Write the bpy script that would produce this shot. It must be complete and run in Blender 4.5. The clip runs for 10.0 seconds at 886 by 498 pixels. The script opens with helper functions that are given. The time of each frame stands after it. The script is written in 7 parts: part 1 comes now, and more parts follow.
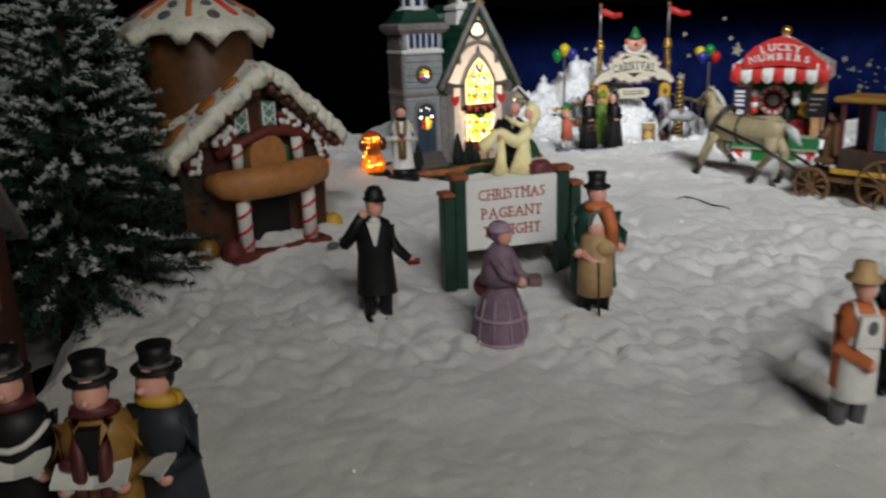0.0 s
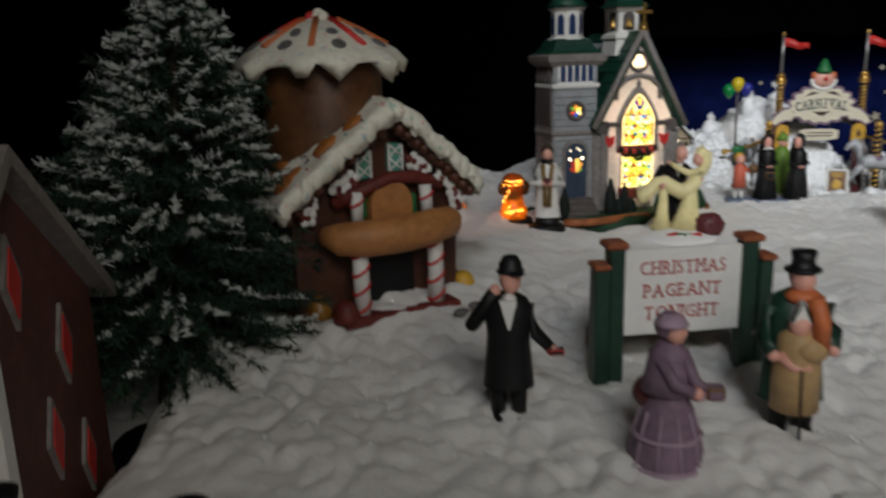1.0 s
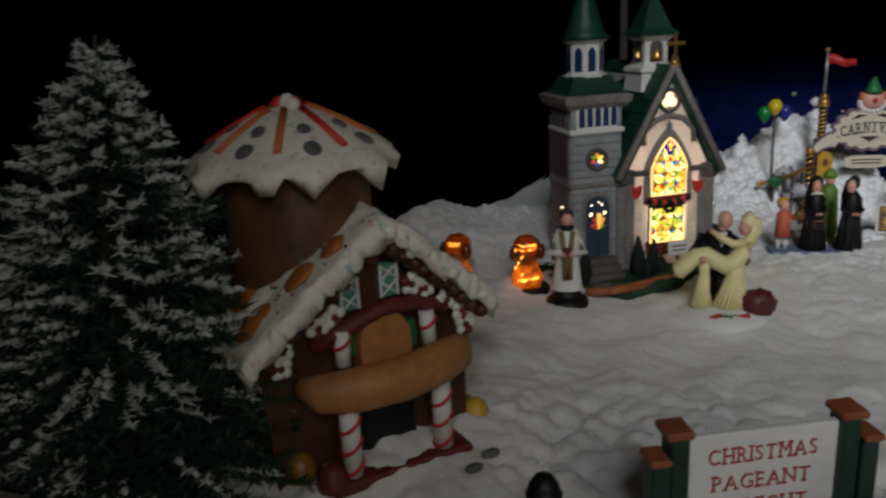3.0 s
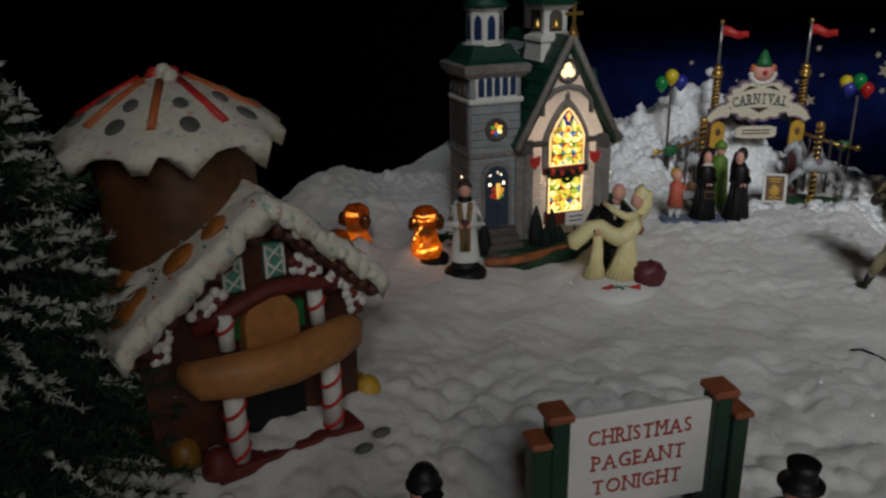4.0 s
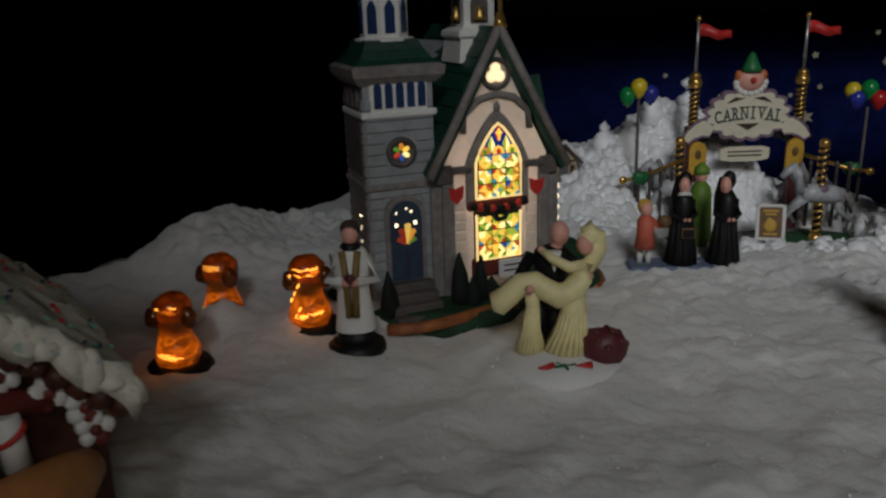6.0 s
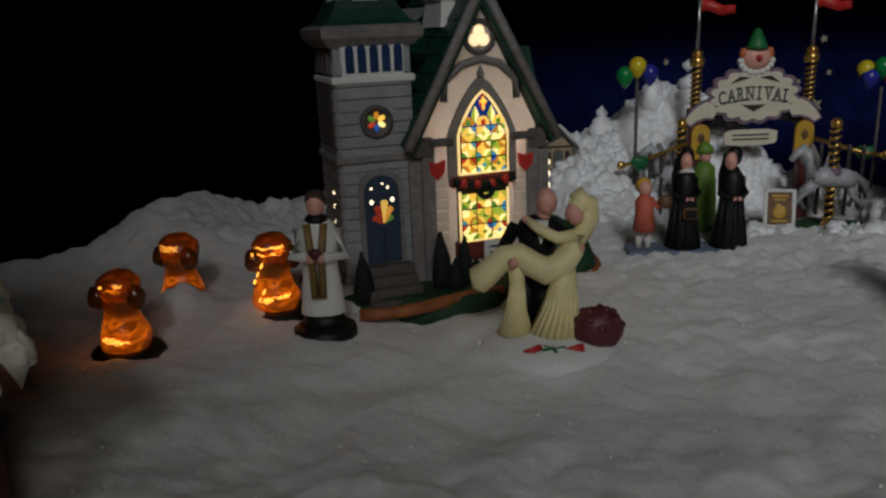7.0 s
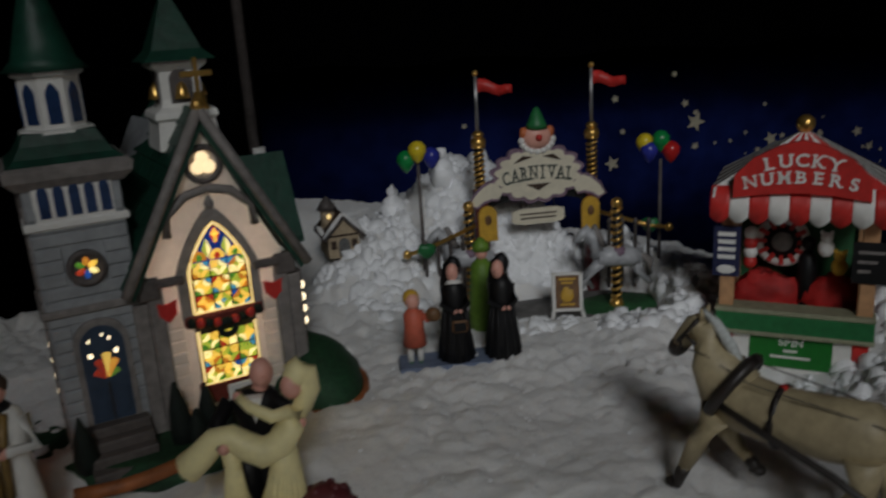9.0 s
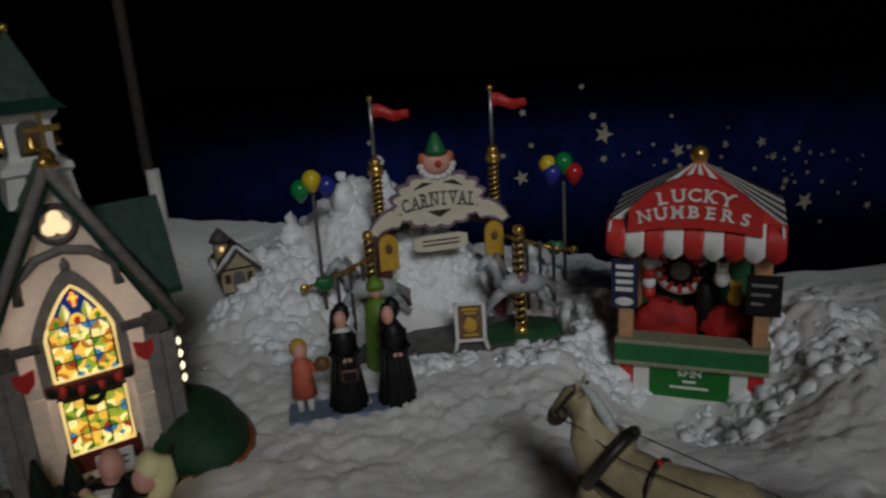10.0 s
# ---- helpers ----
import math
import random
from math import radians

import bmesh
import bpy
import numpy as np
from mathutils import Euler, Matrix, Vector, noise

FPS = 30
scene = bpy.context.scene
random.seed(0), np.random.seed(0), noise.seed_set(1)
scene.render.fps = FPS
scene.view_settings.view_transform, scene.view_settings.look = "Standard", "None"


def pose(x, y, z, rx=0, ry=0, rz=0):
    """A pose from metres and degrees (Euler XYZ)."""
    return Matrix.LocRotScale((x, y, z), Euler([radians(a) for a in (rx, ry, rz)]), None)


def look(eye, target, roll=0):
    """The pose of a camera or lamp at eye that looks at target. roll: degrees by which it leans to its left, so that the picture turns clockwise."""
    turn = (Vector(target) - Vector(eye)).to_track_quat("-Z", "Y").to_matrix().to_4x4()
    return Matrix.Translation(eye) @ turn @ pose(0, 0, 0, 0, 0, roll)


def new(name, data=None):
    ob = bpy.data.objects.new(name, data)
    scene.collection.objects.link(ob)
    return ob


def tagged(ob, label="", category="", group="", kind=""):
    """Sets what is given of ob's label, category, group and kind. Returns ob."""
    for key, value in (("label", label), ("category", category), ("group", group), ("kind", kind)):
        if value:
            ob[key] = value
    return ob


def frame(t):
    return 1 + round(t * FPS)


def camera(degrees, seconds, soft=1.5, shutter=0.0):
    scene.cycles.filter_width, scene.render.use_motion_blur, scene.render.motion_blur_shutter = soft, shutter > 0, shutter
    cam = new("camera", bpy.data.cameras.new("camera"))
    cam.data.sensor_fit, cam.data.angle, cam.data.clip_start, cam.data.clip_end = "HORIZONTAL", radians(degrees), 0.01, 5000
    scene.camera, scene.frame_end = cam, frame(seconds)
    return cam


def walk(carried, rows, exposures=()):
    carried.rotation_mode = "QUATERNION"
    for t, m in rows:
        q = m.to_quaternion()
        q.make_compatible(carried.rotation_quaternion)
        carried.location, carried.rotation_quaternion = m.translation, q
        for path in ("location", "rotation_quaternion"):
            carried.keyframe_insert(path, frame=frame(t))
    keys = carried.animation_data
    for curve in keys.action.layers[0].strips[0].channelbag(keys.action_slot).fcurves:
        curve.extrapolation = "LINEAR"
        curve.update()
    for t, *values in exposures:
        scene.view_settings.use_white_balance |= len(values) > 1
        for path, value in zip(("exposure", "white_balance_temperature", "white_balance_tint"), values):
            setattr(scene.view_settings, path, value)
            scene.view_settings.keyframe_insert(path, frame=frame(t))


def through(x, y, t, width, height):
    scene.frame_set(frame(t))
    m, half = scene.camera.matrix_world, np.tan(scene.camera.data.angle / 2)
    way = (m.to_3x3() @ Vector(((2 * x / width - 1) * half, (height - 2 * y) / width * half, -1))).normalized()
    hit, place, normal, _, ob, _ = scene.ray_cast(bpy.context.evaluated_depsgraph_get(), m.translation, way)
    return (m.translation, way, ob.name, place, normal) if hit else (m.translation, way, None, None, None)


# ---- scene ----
# A lit Christmas village on cotton snow. Sizes in the code are centimetres; CM turns them into metres.
CM = 0.01
EXPOSURES = [(0.0, 0.32), (0.5, 0.16), (1.0, -0.06), (1.5, -0.26), (2.0, -0.46), (3.0, -0.66), (4.5, -0.96), (5.0, -1.06), (6.5, -1.32), (8.0, -1.36), (9.0, -1.44), (10.0, -1.5)]
cam = camera(58.0, 10.0, soft=2.4, shutter=0.5)
PATH = [
    (0, (0.0211, -0.0733, 0.1795), (-0.0040, 0.3104, 0.0693), -1.92),
    (0.5, (0.0262, -0.0377, 0.1738), (-0.0351, 0.3449, 0.0744), -2.12),
    (1, (0.0112, 0.0040, 0.1810), (-0.0824, 0.3810, 0.0857), -1.67),
    (1.5, (-0.0036, 0.0435, 0.1940), (-0.1186, 0.4144, 0.0978), -2.61),
    (2, (-0.0130, 0.0619, 0.2036), (-0.1356, 0.4301, 0.1068), -2.92),
    (2.5, (-0.0158, 0.0782, 0.2200), (-0.1214, 0.4478, 0.1092), -2.44),
    (3, (-0.0117, 0.0992, 0.2357), (-0.1048, 0.4711, 0.1216), -3.11),
    (3.2, (-0.0100, 0.1030, 0.2370), (-0.0864, 0.4773, 0.1186), -1.90),
    (4.3, (-0.0020, 0.1180, 0.2440), (-0.0444, 0.4907, 0.1052), -2.30),
    (4.5, (-0.0020, 0.1346, 0.2412), (-0.0431, 0.5088, 0.1060), -3.66),
    (5, (0.0127, 0.1809, 0.2284), (-0.0289, 0.5590, 0.1046), -3.51),
    (5.2, (0.0160, 0.1980, 0.2260), (-0.0276, 0.5763, 0.1036), -2.40),
    (6.3, (0.0370, 0.2570, 0.1950), (-0.0104, 0.6375, 0.0810), -2.00),
    (6.5, (0.0395, 0.2621, 0.1866), (-0.0092, 0.6436, 0.0766), -2.09),
    (7, (0.0387, 0.2756, 0.1776), (-0.0103, 0.6572, 0.0681), -2.25),
    (7.5, (0.0372, 0.2861, 0.1858), (-0.0088, 0.6679, 0.0758), -3.02),
    (8, (0.0467, 0.3002, 0.2008), (0.0164, 0.6812, 0.0827), -4.95),
    (8.5, (0.0738, 0.3117, 0.2149), (0.0684, 0.6943, 0.0983), -5.53),
    (9, (0.0998, 0.3249, 0.2239), (0.1103, 0.7088, 0.1121), -3.54),
    (9.5, (0.1132, 0.3378, 0.2407), (0.1390, 0.7191, 0.1225), -2.49),
    (10, (0.1287, 0.3469, 0.2480), (0.1674, 0.7253, 0.1243), -3.74),
]
walk(cam, [(t, look(eye, target, roll)) for t, eye, target, roll in PATH], EXPOSURES)

# ---- world and lights ----
world = bpy.data.worlds.new("dark_room")
scene.world = world
world.use_nodes = True
world.node_tree.nodes["Background"].inputs[0].default_value = (0.9, 0.8, 0.75, 1)
world.node_tree.nodes["Background"].inputs[1].default_value = 0.004


def aimed(name, data, eye, target, power, color):
    data.energy, data.color = power, color
    ob = new(name, data)
    ob.matrix_world = look([v * CM for v in eye], [v * CM for v in target])
    return ob


# A ceiling spot behind the viewer, and the dim room light above the table.
spot = bpy.data.lights.new("ceiling_spot", "SPOT")
spot.spot_size, spot.spot_blend, spot.shadow_soft_size = radians(20), 0.9, 0.26
aimed("ceiling_spot", spot, (32, -112, 135), (19.4, 92.2, 5), 154.0, (0.945, 0.975, 1.0))
room = bpy.data.lights.new("room_lamp", "AREA")
room.shape, room.size = "DISK", 0.32
aimed("room_lamp", room, (32, -34, 54), (-1, 33, 5), 1.6, (1.0, 0.96, 0.87))

# ---- materials ----
def mat(name, color, rough=0.6, metal=0.0, vary=0.25, scale=260.0, bump=0.25, coarse=40.0, spec=0.5, emit=None, power=0.0,
        clear=0.0, through=0.0):
    """A painted or moulded surface: its colour wanders at two scales, with fine relief."""
    m = bpy.data.materials.new(name)
    m.use_nodes = True
    tree = m.node_tree
    b = tree.nodes["Principled BSDF"]
    coord = tree.nodes.new("ShaderNodeTexCoord")
    fine, wide = tree.nodes.new("ShaderNodeTexNoise"), tree.nodes.new("ShaderNodeTexNoise")
    fine.inputs["Scale"].default_value, fine.inputs["Detail"].default_value = scale, 6.0
    wide.inputs["Scale"].default_value, wide.inputs["Detail"].default_value = coarse, 4.0
    add = tree.nodes.new("ShaderNodeMath")
    add.operation = "ADD"
    ramp = tree.nodes.new("ShaderNodeMapRange")
    ramp.inputs["From Min"].default_value, ramp.inputs["From Max"].default_value = 0.7, 1.3
    ramp.inputs["To Min"].default_value, ramp.inputs["To Max"].default_value = 1 - vary, 1 + vary
    mix = tree.nodes.new("ShaderNodeVectorMath")
    mix.operation = "SCALE"
    mix.inputs[0].default_value = color[:3]
    bumper = tree.nodes.new("ShaderNodeBump")
    bumper.inputs["Strength"].default_value, bumper.inputs["Distance"].default_value = bump, 0.0006
    link = tree.links.new
    link(coord.outputs["Object"], fine.inputs["Vector"])
    link(coord.outputs["Object"], wide.inputs["Vector"])
    link(fine.outputs["Fac"], add.inputs[0])
    link(wide.outputs["Fac"], add.inputs[1])
    link(add.outputs[0], ramp.inputs["Value"])
    link(ramp.outputs[0], mix.inputs["Scale"])
    link(mix.outputs[0], b.inputs["Base Color"])
    link(fine.outputs["Fac"], bumper.inputs["Height"])
    link(bumper.outputs[0], b.inputs["Normal"])
    b.inputs["Roughness"].default_value, b.inputs["Metallic"].default_value = rough, metal
    b.inputs["Specular IOR Level"].default_value = spec
    b.inputs["Coat Weight"].default_value = clear
    b.inputs["Transmission Weight"].default_value = through
    if emit:
        b.inputs["Emission Color"].default_value = (*emit, 1)
        b.inputs["Emission Strength"].default_value = power
    return m


def cotton():
    """Cotton wool: matt white with soft tufts over fine fibres."""
    m = mat("cotton_snow", (0.79, 0.78, 0.77), 0.95, vary=0.08, scale=1400, bump=0.35, coarse=30, spec=0.1)
    tree = m.node_tree
    b = tree.nodes["Principled BSDF"]
    coord = tree.nodes.new("ShaderNodeTexCoord")
    tuft = tree.nodes.new("ShaderNodeTexNoise")
    tuft.inputs["Scale"].default_value, tuft.inputs["Detail"].default_value, tuft.inputs["Roughness"].default_value = 210.0, 3.0, 0.5
    bump = tree.nodes.new("ShaderNodeBump")
    bump.inputs["Strength"].default_value, bump.inputs["Distance"].default_value = 0.42, 0.0022
    first = b.inputs["Normal"].links[0].from_node
    tree.links.new(coord.outputs["Object"], tuft.inputs["Vector"])
    tree.links.new(tuft.outputs["Fac"], bump.inputs["Height"])
    tree.links.new(bump.outputs[0], first.inputs["Normal"])
    b.inputs["Sheen Weight"].default_value, b.inputs["Sheen Roughness"].default_value = 0.3, 0.6
    b.inputs["Subsurface Weight"].default_value, b.inputs["Subsurface Scale"].default_value = 0.7, 0.003
    b.inputs["Subsurface Radius"].default_value = (1.0, 0.95, 0.9)
    return m


def porcelain():
    """Thin white porcelain that lets the lamp inside shine through."""
    m = mat("lit_porcelain", (0.9, 0.86, 0.79), 0.6, vary=0.12)
    tree = m.node_tree
    b, out = tree.nodes["Principled BSDF"], tree.nodes["Material Output"]
    veil, mix = tree.nodes.new("ShaderNodeBsdfTranslucent"), tree.nodes.new("ShaderNodeMixShader")
    veil.inputs["Color"].default_value = (0.95, 0.86, 0.78, 1)
    mix.inputs[0].default_value = 0.4
    tree.links.new(b.outputs[0], mix.inputs[1])
    tree.links.new(veil.outputs[0], mix.inputs[2])
    tree.links.new(mix.outputs[0], out.inputs["Surface"])
    return m


def pastel_icing():
    """Creamy icing with thin mint and pink sugar strands."""
    m = mat("icing", (0.80, 0.77, 0.66), 0.55, vary=0.12, scale=300, bump=0.8)
    tree = m.node_tree
    b = tree.nodes["Principled BSDF"]
    base = b.inputs["Base Color"].links[0].from_socket
    coord = tree.nodes.new("ShaderNodeTexCoord")
    for k, tint in enumerate(((0.25, 0.52, 0.40), (0.70, 0.36, 0.34), (0.33, 0.45, 0.58))):
        vein = tree.nodes.new("ShaderNodeTexNoise")
        vein.inputs["Scale"].default_value, vein.inputs["Detail"].default_value = 190.0 + 35 * k, 3.0
        shift = tree.nodes.new("ShaderNodeMapping")
        shift.inputs["Location"].default_value = (0.3 * k, 0.7 * k, 0.1)
        pick = tree.nodes.new("ShaderNodeMapRange")
        pick.inputs["From Min"].default_value, pick.inputs["From Max"].default_value = 0.64, 0.70
        pick.inputs["To Max"].default_value = 0.75
        mix = tree.nodes.new("ShaderNodeMix")
        mix.data_type = "RGBA"
        for s in mix.inputs:
            if s.type == "RGBA" and s.name == "B":
                s.default_value = (*tint, 1)
        tree.links.new(coord.outputs["Object"], shift.inputs["Vector"])
        tree.links.new(shift.outputs["Vector"], vein.inputs["Vector"])
        tree.links.new(vein.outputs["Fac"], pick.inputs["Value"])
        tree.links.new(pick.outputs[0], mix.inputs[0])
        tree.links.new(base, [s for s in mix.inputs if s.type == "RGBA" and s.name == "A"][0])
        base = [s for s in mix.outputs if s.type == "RGBA"][0]
    tree.links.new(base, b.inputs["Base Color"])
    return m


def night_sheet():
    """The night-sky sheet: navy in the middle, black towards top and foot, darker leftwards."""
    m = mat("backdrop_blue", (0.0066, 0.0122, 0.068), 1.0, vary=0.45, coarse=9, scale=60, bump=0.0, spec=0.0)
    tree = m.node_tree
    b = tree.nodes["Principled BSDF"]
    base = b.inputs["Base Color"].links[0].from_socket
    coord, split = tree.nodes.new("ShaderNodeTexCoord"), tree.nodes.new("ShaderNodeSeparateXYZ")
    tree.links.new(coord.outputs["Object"], split.inputs[0])
    height_fade = tree.nodes.new("ShaderNodeFloatCurve")
    line = height_fade.mapping.curves[0]
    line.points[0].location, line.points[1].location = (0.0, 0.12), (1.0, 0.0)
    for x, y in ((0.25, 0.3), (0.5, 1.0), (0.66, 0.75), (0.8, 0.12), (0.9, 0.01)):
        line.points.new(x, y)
    height_fade.mapping.update()
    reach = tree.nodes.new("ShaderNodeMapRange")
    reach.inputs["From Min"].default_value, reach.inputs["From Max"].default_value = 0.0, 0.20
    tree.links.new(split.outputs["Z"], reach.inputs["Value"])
    tree.links.new(reach.outputs[0], height_fade.inputs["Value"])
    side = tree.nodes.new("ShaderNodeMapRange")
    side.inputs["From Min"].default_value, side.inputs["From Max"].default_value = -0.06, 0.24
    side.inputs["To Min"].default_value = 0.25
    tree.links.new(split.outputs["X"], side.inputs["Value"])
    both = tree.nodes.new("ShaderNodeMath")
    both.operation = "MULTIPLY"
    tree.links.new(height_fade.outputs[0], both.inputs[0])
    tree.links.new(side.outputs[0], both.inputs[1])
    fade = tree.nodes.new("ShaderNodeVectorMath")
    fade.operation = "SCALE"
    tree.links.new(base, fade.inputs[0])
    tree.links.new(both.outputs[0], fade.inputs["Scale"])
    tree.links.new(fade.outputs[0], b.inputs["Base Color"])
    return m


SNOW = cotton()
ICE = mat("snow_chip", (0.935, 0.945, 0.965), 0.42, vary=0.03, scale=300, bump=0.25, spec=0.4, clear=0.15)
GLITTER = mat("glitter", (0.85, 0.86, 0.88), 0.2, 0.0, vary=0.05, bump=0.0, spec=1.0)
ICING = pastel_icing()
ALMOND = mat("almond", (0.36, 0.125, 0.025), 0.5, vary=0.3, scale=200, bump=0.4)
SUGAR = mat("white_paint", (0.78, 0.77, 0.74), 0.5, vary=0.08)
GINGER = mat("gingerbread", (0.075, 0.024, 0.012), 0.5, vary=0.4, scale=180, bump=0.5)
# Paler copy of the gingerbread: the light on the tower is put into it.
GINGER_LIT = mat("gingerbread_lit", (0.105, 0.042, 0.015), 0.5, vary=0.45, scale=150, bump=0.5)
BREAD = mat("biscuit", (0.45, 0.19, 0.06), 0.55, vary=0.25, scale=200, bump=0.3)
RED = mat("red_paint", (0.55, 0.03, 0.025), 0.45, vary=0.2)
BRICKRED = mat("dark_red_paint", (0.145, 0.022, 0.016), 0.6, vary=0.35)
GREEN = mat("green_paint", (0.02, 0.16, 0.05), 0.45, vary=0.25)
MINT = mat("mint_paint", (0.10, 0.33, 0.26), 0.5, vary=0.2)
ROOFGREEN = mat("roof_green", (0.006, 0.047, 0.029), 0.5, vary=0.4, scale=220, bump=0.6)
LEAFGREEN = mat("bush_green", (0.002, 0.008, 0.005), 0.8, vary=0.6, scale=400, bump=1.0)
SIDING = mat("grey_siding", (0.29, 0.305, 0.32), 0.55, vary=0.2, scale=200, bump=0.4)
PORCELAIN = porcelain()
PLASTER = mat("white_plaster", (0.9, 0.86, 0.79), 0.6, vary=0.12)
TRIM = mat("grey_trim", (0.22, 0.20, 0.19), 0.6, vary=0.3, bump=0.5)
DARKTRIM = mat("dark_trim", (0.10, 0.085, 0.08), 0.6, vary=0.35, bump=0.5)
BLUEGLASS = mat("blue_pane", (0.02, 0.045, 0.12), 0.15, vary=0.3, bump=0.05)
DOORBLUE = mat("blue_door", (0.032, 0.055, 0.095), 0.45, vary=0.25)
LEAD = mat("window_lead", (0.03, 0.02, 0.012), 0.5, vary=0.3)
GOLD = mat("gold_paint", (0.75, 0.46, 0.13), 0.28, 0.85, vary=0.2, bump=0.1)
BLACK = mat("black_paint", (0.007, 0.007, 0.008), 0.5, vary=0.3, spec=0.35)
DARKGREEN = mat("post_green", (0.012, 0.045, 0.03), 0.45, vary=0.35)
COPPER = mat("copper_cap", (0.30, 0.09, 0.04), 0.45, vary=0.3)
SIGNWHITE = mat("sign_white", (0.80, 0.79, 0.77), 0.55, vary=0.05)
SIGNRED = mat("sign_lettering", (0.40, 0.06, 0.04), 0.6, vary=0.2)
SKIN = mat("figure_flesh", (0.76, 0.38, 0.30), 0.45, vary=0.1)
MAUVE = mat("mauve_cloth", (0.21, 0.135, 0.19), 0.6, vary=0.25)
PALEMAUVE = mat("pale_mauve", (0.38, 0.27, 0.35), 0.6, vary=0.2)
TAN = mat("tan_cloth", (0.50, 0.32, 0.15), 0.55, vary=0.2)
ORANGE = mat("orange_cloth", (0.55, 0.15, 0.05), 0.55, vary=0.2)
YELLOW = mat("yellow_paint", (0.62, 0.36, 0.04), 0.5, vary=0.2)
CREAM = mat("cream_paint", (0.86, 0.76, 0.40), 0.5, vary=0.12)
GREYCLOTH = mat("grey_cloth", (0.12, 0.12, 0.12), 0.6, vary=0.3)
BLUEGREY = mat("blue_grey_base", (0.16, 0.20, 0.30), 0.6, vary=0.25)
MAROON = mat("maroon_paint", (0.10, 0.018, 0.022), 0.5, vary=0.3)
WOOD = mat("brown_wood", (0.17, 0.085, 0.035), 0.55, vary=0.35, scale=150, bump=0.5)
PALEWOOD = mat("pale_wood", (0.55, 0.30, 0.15), 0.5, vary=0.2)
HORSEHIDE = mat("cream_horse", (0.40, 0.33, 0.20), 0.5, vary=0.2, coarse=60)
HARNESS = mat("dark_harness", (0.025, 0.02, 0.018), 0.45, vary=0.3)
NAVY = mat("navy_board", (0.015, 0.02, 0.07), 0.5, vary=0.2)
STEEL = mat("grey_metal", (0.45, 0.45, 0.46), 0.35, 0.8, vary=0.15, bump=0.1)
NEEDLE = mat("pine_needle", (0.012, 0.035, 0.02), 0.75, vary=0.6, scale=500)
FROST = mat("tree_frost", (0.56, 0.59, 0.58), 0.9, vary=0.2, scale=600, bump=0.8)
BARK = mat("bark", (0.05, 0.03, 0.02), 0.8, vary=0.4)
CURTAIN = mat("black_cloth", (0.0016, 0.0016, 0.002), 1.0, vary=0.3, spec=0.0)
SKYBLUE = night_sheet()
STARGOLD = mat("star_silver", (0.42, 0.38, 0.28), 0.5, 0.2, vary=0.15)
GLOW = mat("window_glow", (0.9, 0.7, 0.35), 0.5, emit=(1.0, 0.70, 0.26), power=2.4)
AMBER = mat("amber_glass", (0.20, 0.055, 0.008), 0.15, vary=0.3, spec=0.6, through=0.4)
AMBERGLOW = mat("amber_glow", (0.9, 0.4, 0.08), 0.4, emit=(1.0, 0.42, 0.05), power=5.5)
INNERBULB = mat("inner_bulb", (0.9, 0.8, 0.6), 0.4, emit=(1.0, 0.81, 0.67), power=66.0)
TREFOIL = mat("trefoil_glow", (0.9, 0.75, 0.5), 0.4, emit=(1.0, 0.72, 0.40), power=2.8)
BULB = mat("small_bulb", (0.9, 0.8, 0.6), 0.4, emit=(1.0, 0.80, 0.52), power=5.0)


# ---- mesh helpers (centimetres) ----
def box(bm, x0, y0, z0, x1, y1, z1, bevel=0.06, m=0):
    r = bmesh.ops.create_cube(bm, size=1.0, matrix=Matrix.Translation(((x0 + x1) / 2, (y0 + y1) / 2, (z0 + z1) / 2))
                              @ Matrix.Diagonal((abs(x1 - x0), abs(y1 - y0), abs(z1 - z0), 1)))
    faces = list({f for v in r["verts"] for f in v.link_faces})
    if bevel:
        edges = list({e for v in r["verts"] for e in v.link_edges})
        out = bmesh.ops.bevel(bm, geom=edges, offset=bevel, segments=1, affect="EDGES", clamp_overlap=True)
        faces = [f for f in faces if f.is_valid] + out["faces"]
    for f in faces:
        f.material_index = m
    return bm


def rings(bm, loops, m=0, cap=True, closed=True):
    """Skins a row of rings of points, each the same length."""
    vs = [[bm.verts.new(p) for p in loop] for loop in loops]
    n = len(vs[0])
    faces = []
    for a, b in zip(vs, vs[1:]):
        for i in range(n if closed else n - 1):
            j = (i + 1) % n
            faces.append(bm.faces.new((a[i], a[j], b[j], b[i])))
    if cap:
        faces += [bm.faces.new(vs[0][::-1]), bm.faces.new(vs[-1])]
    for f in faces:
        f.material_index, f.smooth = m, True
    if cap:
        faces[-1].smooth = faces[-2].smooth = False
    return bm


def lathe(bm, profile, seg=20, at=(0, 0, 0), m=0, sx=1.0, sy=1.0, turn=0.0, cap=True):
    loops = [[(at[0] + sx * max(r, 0.004) * math.cos(turn + 2 * math.pi * i / seg), at[1] + sy * max(r, 0.004) * math.sin(turn + 2 * math.pi * i / seg), at[2] + z)
              for i in range(seg)] for r, z in profile]
    return rings(bm, loops, m, cap)


def tube(bm, pts, radii, seg=10, m=0, flat=1.0):
    pts = [Vector(p) for p in pts]
    radii = radii if isinstance(radii, (list, tuple)) else [radii] * len(pts)
    loops = []
    for i, p in enumerate(pts):
        d = (pts[min(i + 1, len(pts) - 1)] - pts[max(i - 1, 0)]).normalized()
        side = d.cross(Vector((0, 0, 1)) if abs(d.z) < 0.9 else Vector((0, 1, 0))).normalized()
        up = side.cross(d)
        loops.append([p + radii[i] * (math.cos(a) * side + flat * math.sin(a) * up) for a in (2 * math.pi * k / seg for k in range(seg))])
    return rings(bm, loops, m)


